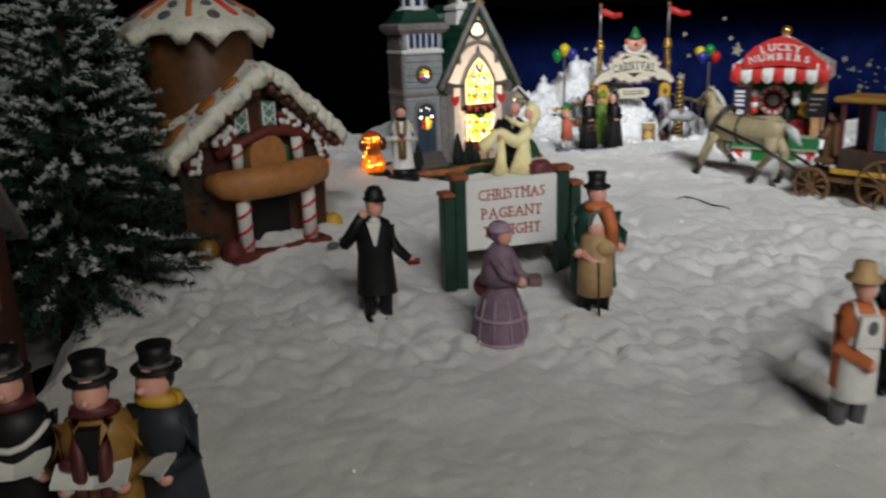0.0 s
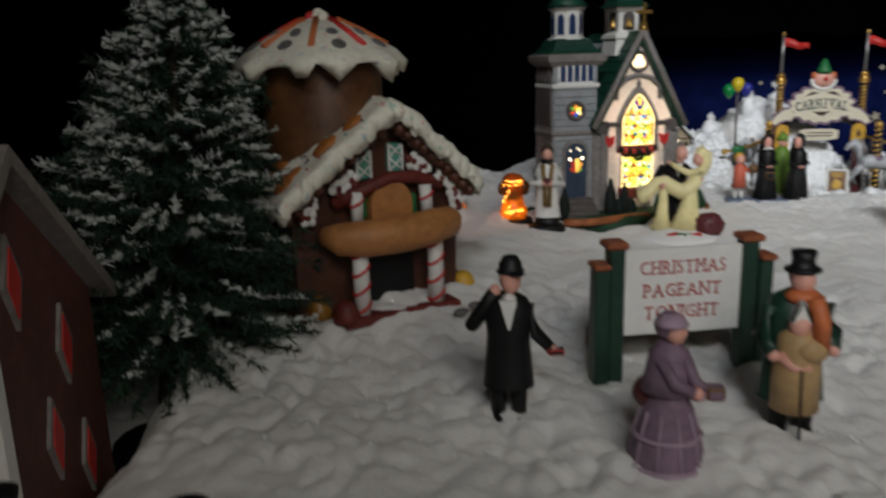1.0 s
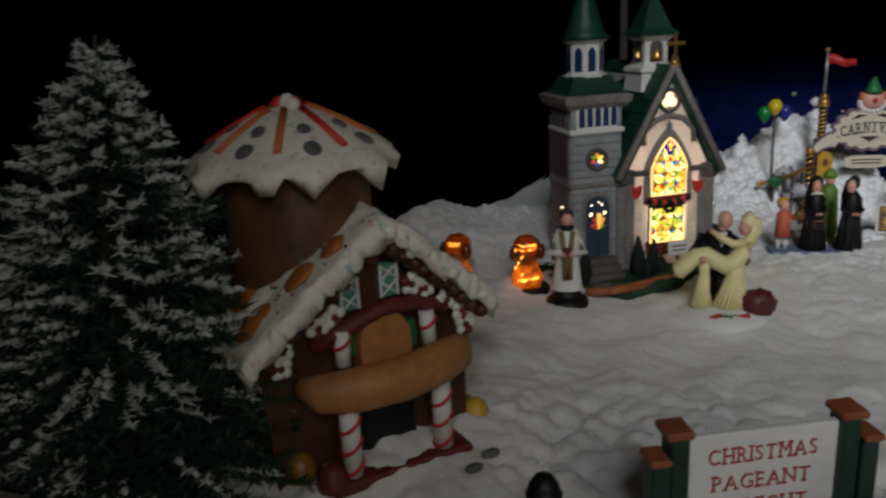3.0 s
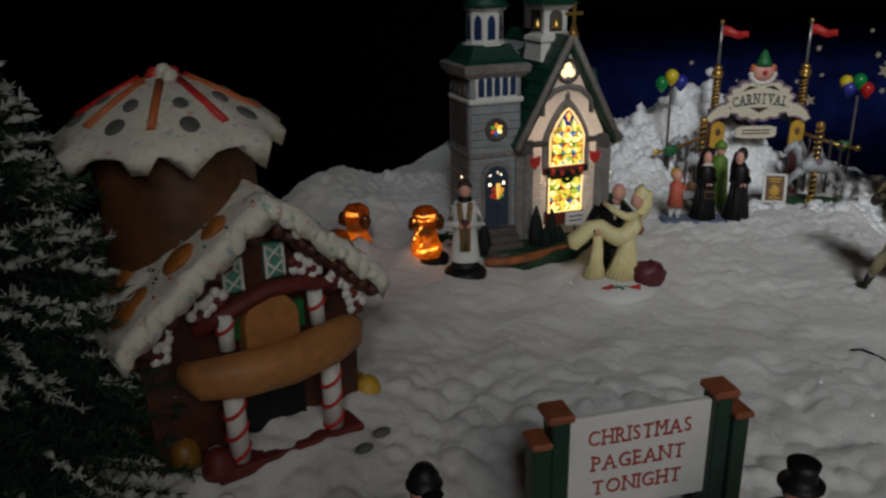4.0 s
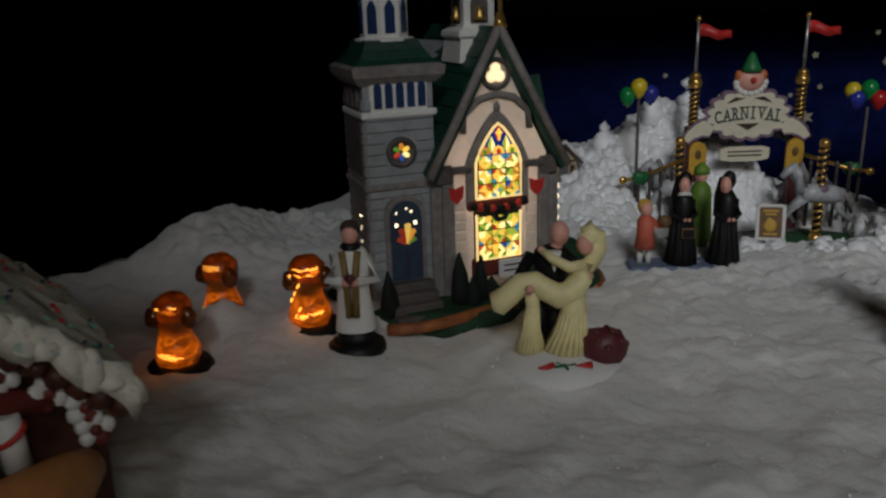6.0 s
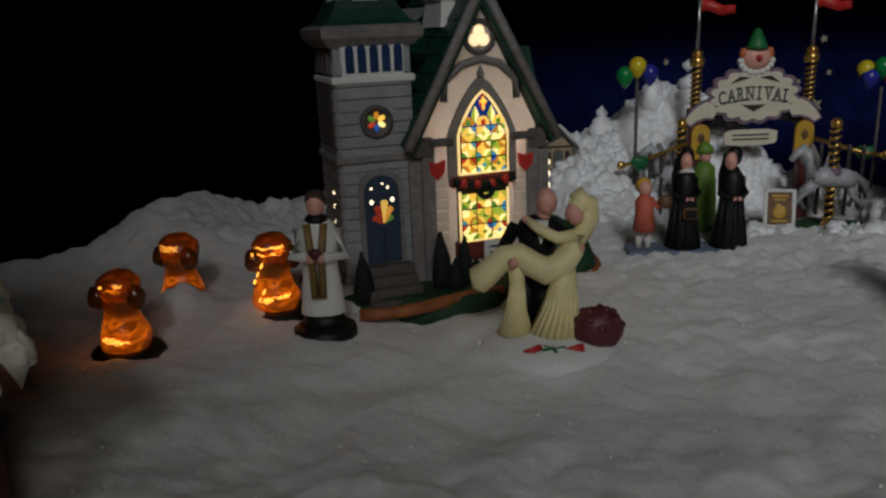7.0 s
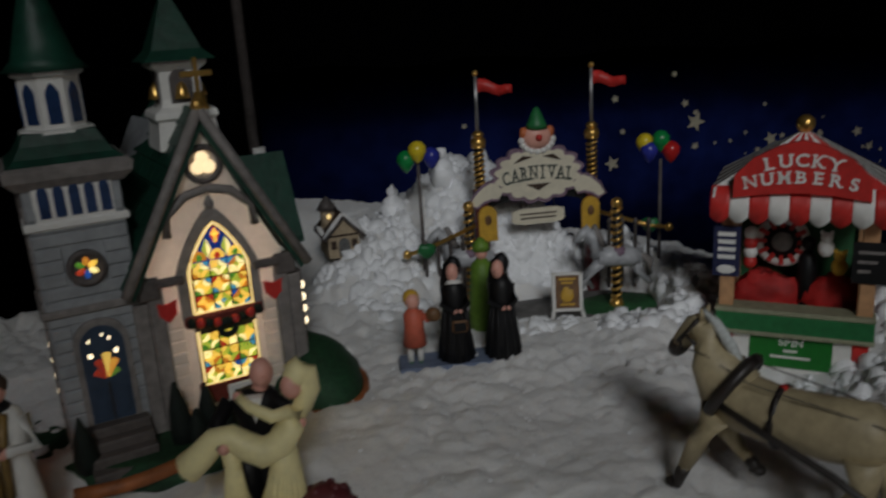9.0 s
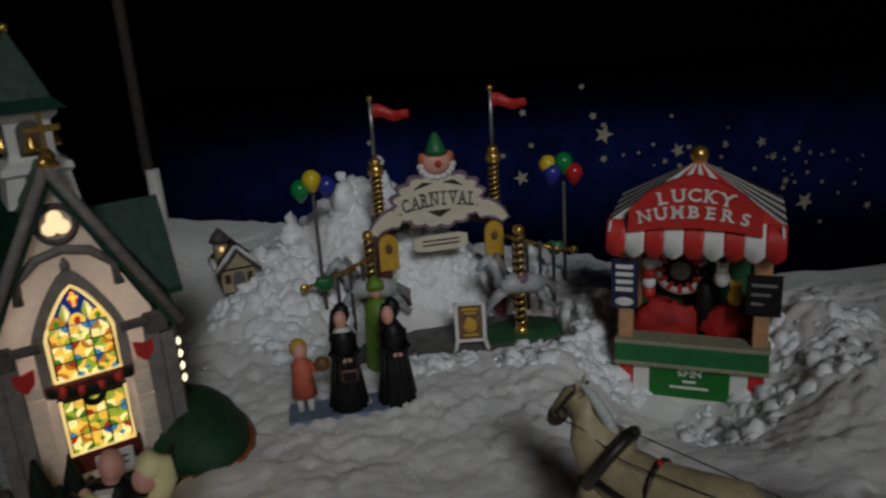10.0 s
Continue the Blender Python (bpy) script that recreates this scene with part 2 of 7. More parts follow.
def ball(bm, at, r, m=0, seg=14, rough=0.0, turn=None):
    r = r if isinstance(r, (list, tuple)) else (r, r, r)
    mm = Matrix.Translation(at) @ (turn or Matrix()) @ Matrix.Diagonal((*r, 1))
    out = bmesh.ops.create_uvsphere(bm, u_segments=seg, v_segments=max(6, seg // 2 + 2), radius=1.0, matrix=mm)
    for v in out["verts"]:
        if rough:
            v.co += Vector(noise.noise_vector(v.co * 3.0)) * rough
    for f in {f for v in out["verts"] for f in v.link_faces}:
        f.material_index, f.smooth = m, True
    return bm


def slab(bm, outline, y0, y1, m=0):
    """A flat shape drawn in x and z, given depth from y0 to y1."""
    a = [bm.verts.new((x, y0, z)) for x, z in outline]
    b = [bm.verts.new((x, y1, z)) for x, z in outline]
    faces = [bm.faces.new(a), bm.faces.new(b[::-1])]
    n = len(a)
    faces += [bm.faces.new((a[i], b[i], b[(i + 1) % n], a[(i + 1) % n])) for i in range(n)]
    for f in faces:
        f.material_index = m
    return bm


def quad(bm, a, b, c, d, m=0):
    f = bm.faces.new([bm.verts.new(p) for p in (a, b, c, d)])
    f.material_index = m
    return bm


def mesh_of(name, bm, mats):
    bmesh.ops.recalc_face_normals(bm, faces=bm.faces)
    bmesh.ops.scale(bm, vec=(CM, CM, CM), verts=bm.verts)
    me = bpy.data.meshes.new(name)
    bm.to_mesh(me)
    bm.free()
    for m in mats if isinstance(mats, (list, tuple)) else [mats]:
        me.materials.append(m)
    return me


def B():
    return bmesh.new()


def part(name, bm, mats, parent=None, label="", at=None):
    """One mesh under a thing or a part."""
    ob = new(name, bm if isinstance(bm, bpy.types.Mesh) else mesh_of(name, bm, mats))
    if parent:
        ob.parent = parent
    if at is not None:
        ob.matrix_basis = at
    if label:
        tagged(ob, label)
    return ob


def thing(name, x, y, z, turn, label, category, group="", lean=(0, 0)):
    ob = new(name)
    ob.empty_display_size = 0.01
    ob.matrix_basis = pose(x * CM, y * CM, z * CM, lean[0], lean[1], turn)
    return tagged(ob, label, category, group)


def solo(name, bm, mats, x, y, z, turn, label, category, group="", kind="", lean=(0, 0)):
    """A thing that is one mesh."""
    ob = part(name, bm, mats)
    ob.matrix_basis = pose(x * CM, y * CM, z * CM, lean[0], lean[1], turn)
    return tagged(ob, label, category, group, kind)


def local(x, y, z, rx=0, ry=0, rz=0):
    return pose(x * CM, y * CM, z * CM, rx, ry, rz)


def arch(cx, z0, z1, half, pointed=True, n=8):
    """Outline of a window with an arched head: from its foot z0 to its tip z1."""
    spring = z1 - half * (1.55 if pointed else 1.0)
    pts = [(cx - half, z0), (cx + half, z0)]
    for i in range(n + 1):
        f = i / n
        if pointed:
            pts.append((cx + half * (1 - f ** 1.0) ** 0.75 if f < 1 else cx, spring + (z1 - spring) * f ** 0.85))
        else:
            pts.append((cx + half * math.cos(f * math.pi / 2), spring + half * math.sin(f * math.pi / 2)))
    left = [(2 * cx - x, z) for x, z in pts[2:-1]][::-1]
    return pts + left


# where the upright strokes of each capital end: (share of its width, 0 foot or 1 head)
STROKES = {"A": "0b1b", "B": "0b0t", "E": "0b0t", "H": "0b0t1b1t", "I": "5b5t", "K": "0b0t1b1t", "L": "0b0t", "M": "0b0t1b1t", "N": "0b0t1t",
           "P": "0b0t", "R": "0b0t1b", "T": "5b", "U": "0t1t", "V": "0t1t", "Y": "0t1t5b"}


def letters(text, size, mats, parent, at, depth=0.02, name="lettering", bold=0.0, squeeze=1.0, serif=0.0):
    """Raised capitals in the built-in font with slab serifs, centred on their place; size is their height in centimetres."""
    joined, pen, gap = bmesh.new(), 0.0, 0.2 * size
    for ch in text:
        if ch == " ":
            pen += 0.35 * size
            continue
        cu = bpy.data.curves.new(name, "FONT")
        cu.body, cu.size, cu.extrude, cu.offset = ch, size / 0.69, depth, bold * size
        tmp = bpy.data.objects.new(name, cu)
        scene.collection.objects.link(tmp)
        me = bpy.data.meshes.new_from_object(tmp.evaluated_get(bpy.context.evaluated_depsgraph_get()))
        bpy.data.objects.remove(tmp)
        xs = [v.co.x for v in me.vertices]
        x0, wide = min(xs), (max(xs) - min(xs)) * squeeze
        for v in me.vertices:
            v.co.x = (v.co.x - x0) * squeeze + pen
            v.co.y -= 0.5 * size
        joined.from_mesh(me)
        marks = STROKES.get(ch, "") if serif else ""
        for k in range(0, len(marks), 2):
            inset = 0.07 * size
            x = pen + {"0": inset, "1": wide - inset, "5": wide / 2}[marks[k]]
            y = (0.5 if marks[k + 1] == "t" else -0.5) * size * 0.96
            w, h, d = serif * size, 0.065 * size, depth * 0.9
            box(joined, x - w, y - h, -d, x + w, y + h, d, 0)
        pen += wide + gap
    for v in joined.verts:
        v.co.x -= (pen - gap) / 2
    ob = new(name, mesh_of(name, joined, mats))
    ob.parent, ob.matrix_basis = parent, at
    return ob


# ---- ground ----
def smooth(a, b, v):
    f = min(1.0, max(0.0, (v - a) / (b - a)))
    return f * f * (3 - 2 * f)


MOUNDS = [  # x, y, radius, height: heaps in the cotton
    (-18.4, 71, 3.2, 2.3), (-22.5, 67, 3.5, 1.0), (-17.4, 75, 2.6, 1.9), (-15.0, 69.0, 3.0, 0.8), (-11, 71, 3.5, 0.9), (-9, 82, 6, 0.5), (10.5, 87, 4.5, 3.6), (14, 89, 4, 4.2), (17.5, 86.5, 3.5, 3.0), (6, 83, 3.5, 2.4), (24.5, 85, 3, 2.2),
    (37.5, 73, 2.6, 2.0), (36, 66, 4, 1.2), (27, 79, 2.5, 1.6), (22.8, 72.5, 1.6, 0.9), (-12.9, 61.4, 1.5, 1.1), (-9.6, 61.0, 1.4, 0.7), (-30, 55, 9, 2.0), (28.9, 70.0, 4.8, -3.4), (-2.5, 61.4, 2.6, -0.9), (1.0, 62.6, 2.0, -0.7), (24.5, 76, 1.5, 1.0),
]


def height(x, y, fine=True):
    """The snow's height at a place, in centimetres."""
    z = 2.9 + 2.3 * smooth(20, 62, y) - 1.0 * smooth(70, 84, y) * smooth(4, 20, x)
    z += smooth(84, 93, y) * (9.2 - 0.2 * (x + 1) - z) * smooth(-12, -3, x)
    z += 1.3 * smooth(33, 42, y) * smooth(-4, -11, x) * smooth(56, 46, y)
    for mx, my, r, h in MOUNDS:
        d = ((x - mx) ** 2 + (y - my) ** 2) / (r * r)
        if d < 6:
            z += h * math.exp(-d)
    flat = smooth(10.8, 12.2, x) * smooth(25.6, 24.4, x) * smooth(75.2, 76.6, y) * smooth(85.2, 83.6, y)
    z -= 1.3 * flat
    z -= 9.0 * smooth(64, 72, y) * smooth(0.0, 5.0, -19.5 + 0.35 * (y - 71) - x)
    edge = -19.0 - 2.5 * smooth(26, 36, y) + 3.0 * smooth(36, 43, y) - 24 * smooth(46, 56, y) + 6 * smooth(24, 10, y)
    z -= 9.0 * smooth(edge + 2.0, edge - 6.0, x)
    if fine:
        p = Vector((x, y, 0))
        p += 0.22 * Vector((noise.noise(p * 0.7), noise.noise(p * 0.7 + Vector((9, 4, 2))), 0))
        z += 0.5 * noise.noise(p * 0.12) + 0.2 * noise.noise(p * 0.33)
        lump = 0.55 + 0.45 * noise.noise(p * 0.17 + Vector((3, 8, 1)))
        near = smooth(21, 28, y) * smooth(54, 42, y)
        lump *= 0.36 + 1.45 * near + 0.5 * smooth(60, 72, y) + 0.75 * smooth(73, 79, y) + 0.6 * smooth(62, 68, y) * smooth(-8, -11, x) + 0.55 * smooth(5, 10, x) * smooth(52, 58, y) * smooth(74, 70, y)
        lump *= 1 - 0.9 * smooth(78, 84, y) * max(smooth(31, 35, x), smooth(7, 3, x))
        lump *= 1 - 0.9 * flat * smooth(84.0, 82.5, y)
        soft = smooth(43, 49, y) * smooth(70, 63, y) * (1 - 0.85 * smooth(5, 10, x) * smooth(52, 58, y))
        lump *= 1 - 0.45 * soft
        z += soft * (0.4 * noise.noise(p * 0.4 + Vector((5, 1, 7))) + 0.2 * abs(noise.noise(p * 0.75 + Vector((2, 6, 4)))))
        for scale, size, off in ((0.5, 0.5, 0.0), (0.92, 1.0, 7.0), (1.75, 0.75 - 0.45 * near, 3.0)):
            d, at = noise.voronoi(p * scale + Vector((off, 2 * off, 0)))
            grow = 0.65 + 0.35 * noise.noise(at[0] * 3.7)
            z += lump * size * grow * (max(0.0, 1.0 - min(1.0, d[0] / 0.9) ** 2) ** 0.65 - 0.45)
        z += 0.05 * noise.noise(p * 3.1) + 0.03 * noise.noise(p * 6.5)
    return z


def ground_sheet():
    xs = np.concatenate([np.arange(-70, -34, 2.0), np.arange(-34, 44, 0.2), np.arange(44, 82, 1.0)])
    ys = np.concatenate([np.arange(-40, 4, 2.0), np.arange(4, 94, 0.2), np.arange(94, 100, 1.0)])
    verts = [(x * CM, y * CM, height(x, y) * CM) for y in ys for x in xs]
    n = len(xs)
    faces = [(j * n + i, j * n + i + 1, (j + 1) * n + i + 1, (j + 1) * n + i) for j in range(len(ys) - 1) for i in range(n - 1)]
    me = bpy.data.meshes.new("ground")
    me.from_pydata(verts, [], faces)
    me.polygons.foreach_set("use_smooth", [True] * len(me.polygons))
    me.materials.append(SNOW)
    return tagged(new("ground", me), "lumpy white cotton wool snow spread over the table", "snow", kind="structure")


ground_sheet()

# ---- room ----
def wall(name, x0, y0, z0, x1, y1, z1, m, label):
    return tagged(part(name, box(B(), x0, y0, z0, x1, y1, z1, 0), m), label, name.split("_")[0], kind="structure")


wall("wall_north", -130, 118, -70, 150, 124, 160, CURTAIN, "black cloth wall behind the display")
wall("wall_south", -130, -176, -70, 150, -170, 160, CURTAIN, "dark room wall")
wall("wall_west", -136, -176, -70, -130, 124, 160, CURTAIN, "dark room wall")
wall("wall_east", 150, -176, -70, 156, 124, 160, CURTAIN, "dark room wall")
wall("ceiling", -136, -176, 160, 156, 124, 166, CURTAIN, "dark ceiling")
wall("floor", -136, -176, -76, 156, 124, -70, CURTAIN, "dark room floor")
wall("table", -69, -39, -40, 81, 99.5, -12, CURTAIN, "black draped display table under the snow")


def backdrop():
    """Printed night-sky sheet standing along the back of the table, slightly bowed; a second sheet turns the corner."""
    def sheet(name, pts, top, label):
        bm = B()
        rings(bm, [[(x, y, -3) for x, y in pts], [(x, y, (top + 0.25 * math.sin(x * 0.5)) * (1 if top > 15 else smooth(-18, -6, x))) for x, y in pts]], cap=False, closed=False)
        r = bmesh.ops.extrude_face_region(bm, geom=bm.faces[:])
        bmesh.ops.translate(bm, vec=(0, 0.15, 0), verts=[v for v in r["geom"] if isinstance(v, bmesh.types.BMVert)])
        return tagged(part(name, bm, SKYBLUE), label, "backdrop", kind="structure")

    def depth(x):
        return 96.0 - 0.0025 * max(0.0, x - 12) ** 2

    ob = sheet("backdrop", [(-2 + 78 * i / 40, depth(-2 + 78 * i / 40)) for i in range(41)], 19.0, "dark blue printed night sky sheet with silver stars")
    sheet("backdrop_side", [(-21 + 18.5 * i / 12, 91 + 4.6 * i / 12) for i in range(13)], 9.0, "dark blue night sky sheet past the corner")
    rng = random.Random(5)
    big = [(32.2, 13.2), (38.0, 11.6), (48.0, 6.9), (25.7, 10.2), (44.4, 11.9)]
    for i in range(72):
        x, z = big[i] if i < 5 else (rng.uniform(30, 58), 0)
        if i >= 5:
            z = 12.6 - 0.17 * (x - 30) + rng.gauss(0, 1.9)
            if i > 66:
                x, z = rng.uniform(2, 27), rng.uniform(10, 15.5)
        r = (0.8, 0.6, 0.8, 0.65, 0.45)[i] if i < 5 else rng.choice([0.12, 0.16, 0.2, 0.28, 0.36])
        turn = rng.uniform(0, 6)
        bm = slab(B(), [((r if k % 2 == 0 else r * 0.42) * math.cos(turn + k * math.pi / 5), (r if k % 2 == 0 else r * 0.42) * math.sin(turn + k * math.pi / 5)) for k in range(10)], -0.02, 0.02)
        part("star", bm, STARGOLD, ob, at=local(x, depth(x) - 0.08, z))
    bm = lathe(B(), [(0.5, -2), (0.55, 10), (0.5, 13.4)], 14, (-2.2, 95.2, 0))
    tagged(part("trim", bm, SUGAR), "white rolled end of the backdrop sheet", "trim", kind="structure")
    bm = lathe(B(), [(0.45, 13), (0.45, 60)], 12, (-2.6, 95.6, 0))
    tagged(part("trim_pole", bm, DARKTRIM), "dark upright pole at the corner of the backdrop", "pole", kind="structure")


backdrop()

# ---- church ----
CHURCHLAWN = mat("church_lawn", (0.009, 0.048, 0.018), 0.7, vary=0.5, scale=400, bump=0.8)
KERB = mat("orange_kerb", (0.34, 0.11, 0.035), 0.6, vary=0.4, scale=160, bump=0.6)


def church():
    root = thing("church", 0.95, 66.4, 5.2, 27, "lit grey and white model church with green roofs and stained glass", "model house")
    z0 = 5.2

    def zz(v):
        return v - z0
    # base
    bm = B()
    lathe(bm, [(7.6, -1.2), (7.8, -0.4), (7.3, 0.15), (6.9, 0.2)], 26, (-1.6, 3.0, 0), 0, 1.0, 0.82)
    part("base", bm, CHURCHLAWN, root, "green painted lawn base")
    bm = B()
    tube(bm, [(-7.3 + 0.9 * i, -2.9 - 0.35 * math.sin(i * 0.7), 0.02) for i in range(9)], 0.3, 8)
    part("kerb", bm, KERB, root, "orange brick edging")
    # nave body: walls splay towards the back
    def shell(bm, outline, y0, y1, splay):
        a = [bm.verts.new((x, y0, z)) for x, z in outline]
        b = [bm.verts.new((x + (splay if x > 0 else -splay), y1, z)) for x, z in outline]
        n = len(a)
        bm.faces.new(b[::-1])
        for i in range(n):
            bm.faces.new((a[i], b[i], b[(i + 1) % n], a[(i + 1) % n]))
    bm = B()
    shell(bm, [(-3.0, 0), (3.0, 0), (3.0, zz(12.6)), (0, zz(18.5)), (-3.0, zz(12.6))], 0.2, 9.0, 1.2)
    nave = part("wall", bm, SIDING, root, "grey clapboard nave")
    bm = B()
    slab(bm, [(-2.75, zz(10.4)), (2.75, zz(10.4)), (2.95, zz(12.7)), (0, zz(18.6)), (-2.95, zz(12.7))], 0.0, 0.2)
    part("gable", bm, PORCELAIN, root, "white gable lit from inside")
    part("front_wall", box(B(), -2.9, 0.08, 0, 2.9, 0.2, zz(10.39), 0), PORCELAIN, root)
    part("bulb", ball(B(), (0, 2.6, 6.4), (0.9, 0.9, 1.3), 0, 14), INNERBULB, root, "warm lamp inside the church")
    for s in (-1, 1):
        for i in range(9):
            z = 0.4 + 0.55 * i
            bm = box(B(), 1.75 if s > 0 else -2.45, 0.0, z, 2.45 if s > 0 else -1.75, 0.16, z + 0.48, 0.05)
            part("clapboard", bm, PORCELAIN, nave)
        bm = box(B(), s * 2.45, -0.12, 0, s * 3.1, 0.5, zz(12.2), 0.08)
        part("corner_post", bm, TRIM, root)
    # roof slopes, ridge and barge boards
    for s in (-1, 1):
        bm = B()
        a = [(s * 3.9, -0.55, zz(12.1)), (0, -0.55, zz(19.3)), (0, 9.3, zz(19.3)), (s * 5.1, 9.3, zz(12.1))]
        quad(bm, *a)
        r = bmesh.ops.extrude_face_region(bm, geom=bm.faces[:])
        bmesh.ops.translate(bm, vec=(-s * 0.25, 0, -0.35), verts=[v for v in r["geom"] if isinstance(v, bmesh.types.BMVert)])
        roof = part("roof", bm, ROOFGREEN, root, "green shingled roof")
        for row in range(9):
            for k in range(9):
                f0, f1, g = row / 9, (row + 1.15) / 9, (k + 0.5 * (row % 2)) / 9.5
                corner = []
                for f, h in ((f0, g), (f0, g + 0.1), (min(f1, 1.0), g + 0.1), (min(f1, 1.0), g)):
                    wide = 3.9 + 1.2 * h
                    lift = 0.16 if f == f0 else 0.06
                    corner.append((s * (wide * (1 - f) + 0.4 * lift), -0.5 + 9.6 * h, zz(12.1 + 7.2 * f) + lift))
                bm = quad(B(), *corner)
                r = bmesh.ops.extrude_face_region(bm, geom=bm.faces[:])
                bmesh.ops.translate(bm, vec=(-s * 0.03, 0, -0.1), verts=[v for v in r["geom"] if isinstance(v, bmesh.types.BMVert)])
                part("shingle", bm, ROOFGREEN, roof)
        bm = B()
        tube(bm, [(s * 3.95, -0.6, zz(12.0)), (s * 2.0, -0.6, zz(15.65)), (0, -0.6, zz(19.35))], 0.24, 6)
        part("barge_board", bm, TRIM, root)
        bm = box(B(), s * 3.4, 2.7, 0.2, s * 4.0, 3.6, zz(11.6), 0.1)
        part("buttress", bm, TRIM, root)
        part("pilaster", box(B(), s * 3.1, -0.02, 0, s * 3.72, 0.95, zz(11.4), 0.06), TRIM, root)
        part("pilaster_head", box(B(), s * 2.5, -0.2, zz(11.5), s * 3.5, 0.4, zz(12.5), 0.1), DARKTRIM, root)
        for k in range(4):
            bm = ball(B(), (s * 3.93, 0.56, 3.6 + 0.6 * k), (0.12, 0.12, 0.2), 0, 8)
            part("slit_window", bm, BULB, root, "small lit window slit")
        part("lamp_strip", box(B(), s * 3.7, 0.5, 0, s * 3.92, 1.0, zz(11.4), 0.04), DARKTRIM, root)
    bm = ball(B(), (0, -0.6, zz(19.5)), 0.28)
    part("finial", bm, GOLD, root)
    # gable arch moulding and trefoil
    bm = B()
    tube(bm, [(-1.9, -0.1, zz(14.1)), (-1.85, -0.1, zz(15.0)), (-1.0, -0.15, zz(15.75)), (0, -0.18, zz(16.0)), (1.0, -0.15, zz(15.75)), (1.85, -0.1, zz(15.0)), (1.9, -0.1, zz(14.1))], 0.2, 8)
    part("arch_moulding", bm, TRIM, root)
    bm = lathe(B(), [(0.16, 0), (0.2, 0.25), (0.05, 0.55)], 8, (0, -0.15, zz(15.1)))
    part("pendant", bm, TRIM, root)
    bm = B()
    lathe(bm, [(0.85, 0), (0.85, 0.16), (0.62, 0.2), (0.62, 0.02)], 20)
    rosette = part("round_frame", bm, DARKTRIM, root, at=local(0, 0.02, zz(17.0), 90))
    bm = B()
    for a in (90, 210, 330):
        ball(bm, (0.26 * math.cos(radians(a)), 0.26 * math.sin(radians(a)), 0.1), (0.3, 0.3, 0.08), 0, 12)
    part("trefoil", bm, TREFOIL, rosette, "glowing trefoil light")
    # stained glass
    glass(root, zz)
    # red bows and ledge
    for x in (-2.35, 2.35):
        bm = B()
        slab(bm, [(x - 0.42, zz(11.35)), (x, zz(11.2)), (x + 0.42, zz(11.35)), (x + 0.36, zz(10.75)), (x, zz(10.4)), (x - 0.36, zz(10.75))], -0.15, 0.1)
        part("red_bow", bm, RED, root)
    bm = box(B(), -1.75, -0.35, zz(9.95), 1.75, 0.1, zz(10.5), 0.1)
    part("ledge", bm, BRICKRED, root, "dark red garland ledge")
    for i in range(9):
        bm = ball(B(), (-1.5 + 0.37 * i, -0.42, zz(10.25 - 0.25 * math.sin(i / 8 * math.pi))), 0.22, 0, 8, 0.06)
        part("garland", bm, RED if i % 2 else LEAFGREEN, root)
    bm = B()
    lathe(bm, [(0.42, -0.1), (0.5, 0), (0.42, 0.1), (0.24, 0.1), (0.2, 0), (0.24, -0.1), (0.42, -0.1)], 14, cap=False)
    part("wreath", bm, LEAFGREEN, root, at=local(0, -0.5, zz(9.75), 90))
    bm = box(B(), -1.5, -0.3, zz(6.2), 1.5, 0.2, zz(7.2), 0.1)
    part("sill", bm, BRICKRED, root)
    # notice board and bushes
    bm = box(B(), -0.6, -1.6, 1.3, 0.9, -1.45, 2.3, 0.04)
    board = part("notice_board", bm, SIGNWHITE, root)
    for k in range(2):
        part("writing", box(B(), -0.35, -1.63, 1.95 - 0.3 * k, 0.65, -1.61, 2.03 - 0.3 * k, 0), BLACK, board)
    part("notice_post", box(B(), 0.1, -1.5, 0.0, 0.25, -1.4, 1.4, 0.02), DARKTRIM, board)
    for x, y, h in ((-2.75, -1.3, 3.0), (-1.5, -1.2, 2.6), (-2.1, -1.6, 1.6), (-0.9, -1.1, 1.3), (-6.6, -1.2, 2.4), (2.6, -0.8, 1.3), (3.4, -0.3, 1.6), (4.3, 1.0, 1.8)):
        bm = B()
        lathe(bm, [(0.42, 0), (0.5, 0.25 * h), (0.38, 0.6 * h), (0.08, h)], 10, (x, y, 0))
        for v in bm.verts:
            v.co += Vector(noise.noise_vector(v.co * 2.4)) * 0.12
        part("bush", bm, LEAFGREEN, root)
    bm = ball(B(), (4.0, 1.4, -0.3), (2.6, 3.8, 2.7), 0, 22, 0.14)
    part("lawn_mound", bm, CHURCHLAWN, root, "green painted lawn")
    bm = tube(B(), [(4.0 + 2.62 * math.cos(a), 1.4 + 3.82 * math.sin(a), 0.0) for a in (2 * math.pi * k / 28 for k in range(29))], 0.2, 7)
    part("kerb", bm, KERB, root)
    # tower
    X0, X1, Y0, Y1 = -6.98, -3.3, 0.3, 4.1
    bm = box(B(), X0, Y0, 0, X1, Y1, zz(17.2), 0.06)
    tower = part("tower", bm, SIDING, root, "grey clapboard bell tower")
    for i in range(19):
        z = 0.3 + 0.56 * i
        if zz(12.5) < z < zz(14.2):
            spans = ((X0 + 0.05, X0 + 1.05), (X1 - 1.05, X1 - 0.05))
        elif 1.6 < z < zz(11.0):
            spans = ((X0 + 0.05, X0 + 0.85), (X1 - 0.85, X1 - 0.05))
        else:
            spans = ((X0 + 0.05, X1 - 0.05),)
        for a, b in spans:
            part("clapboard", box(B(), a, Y0 - 0.1, z, b, Y0 + 0.05, z + 0.5, 0.05), SIDING, tower)
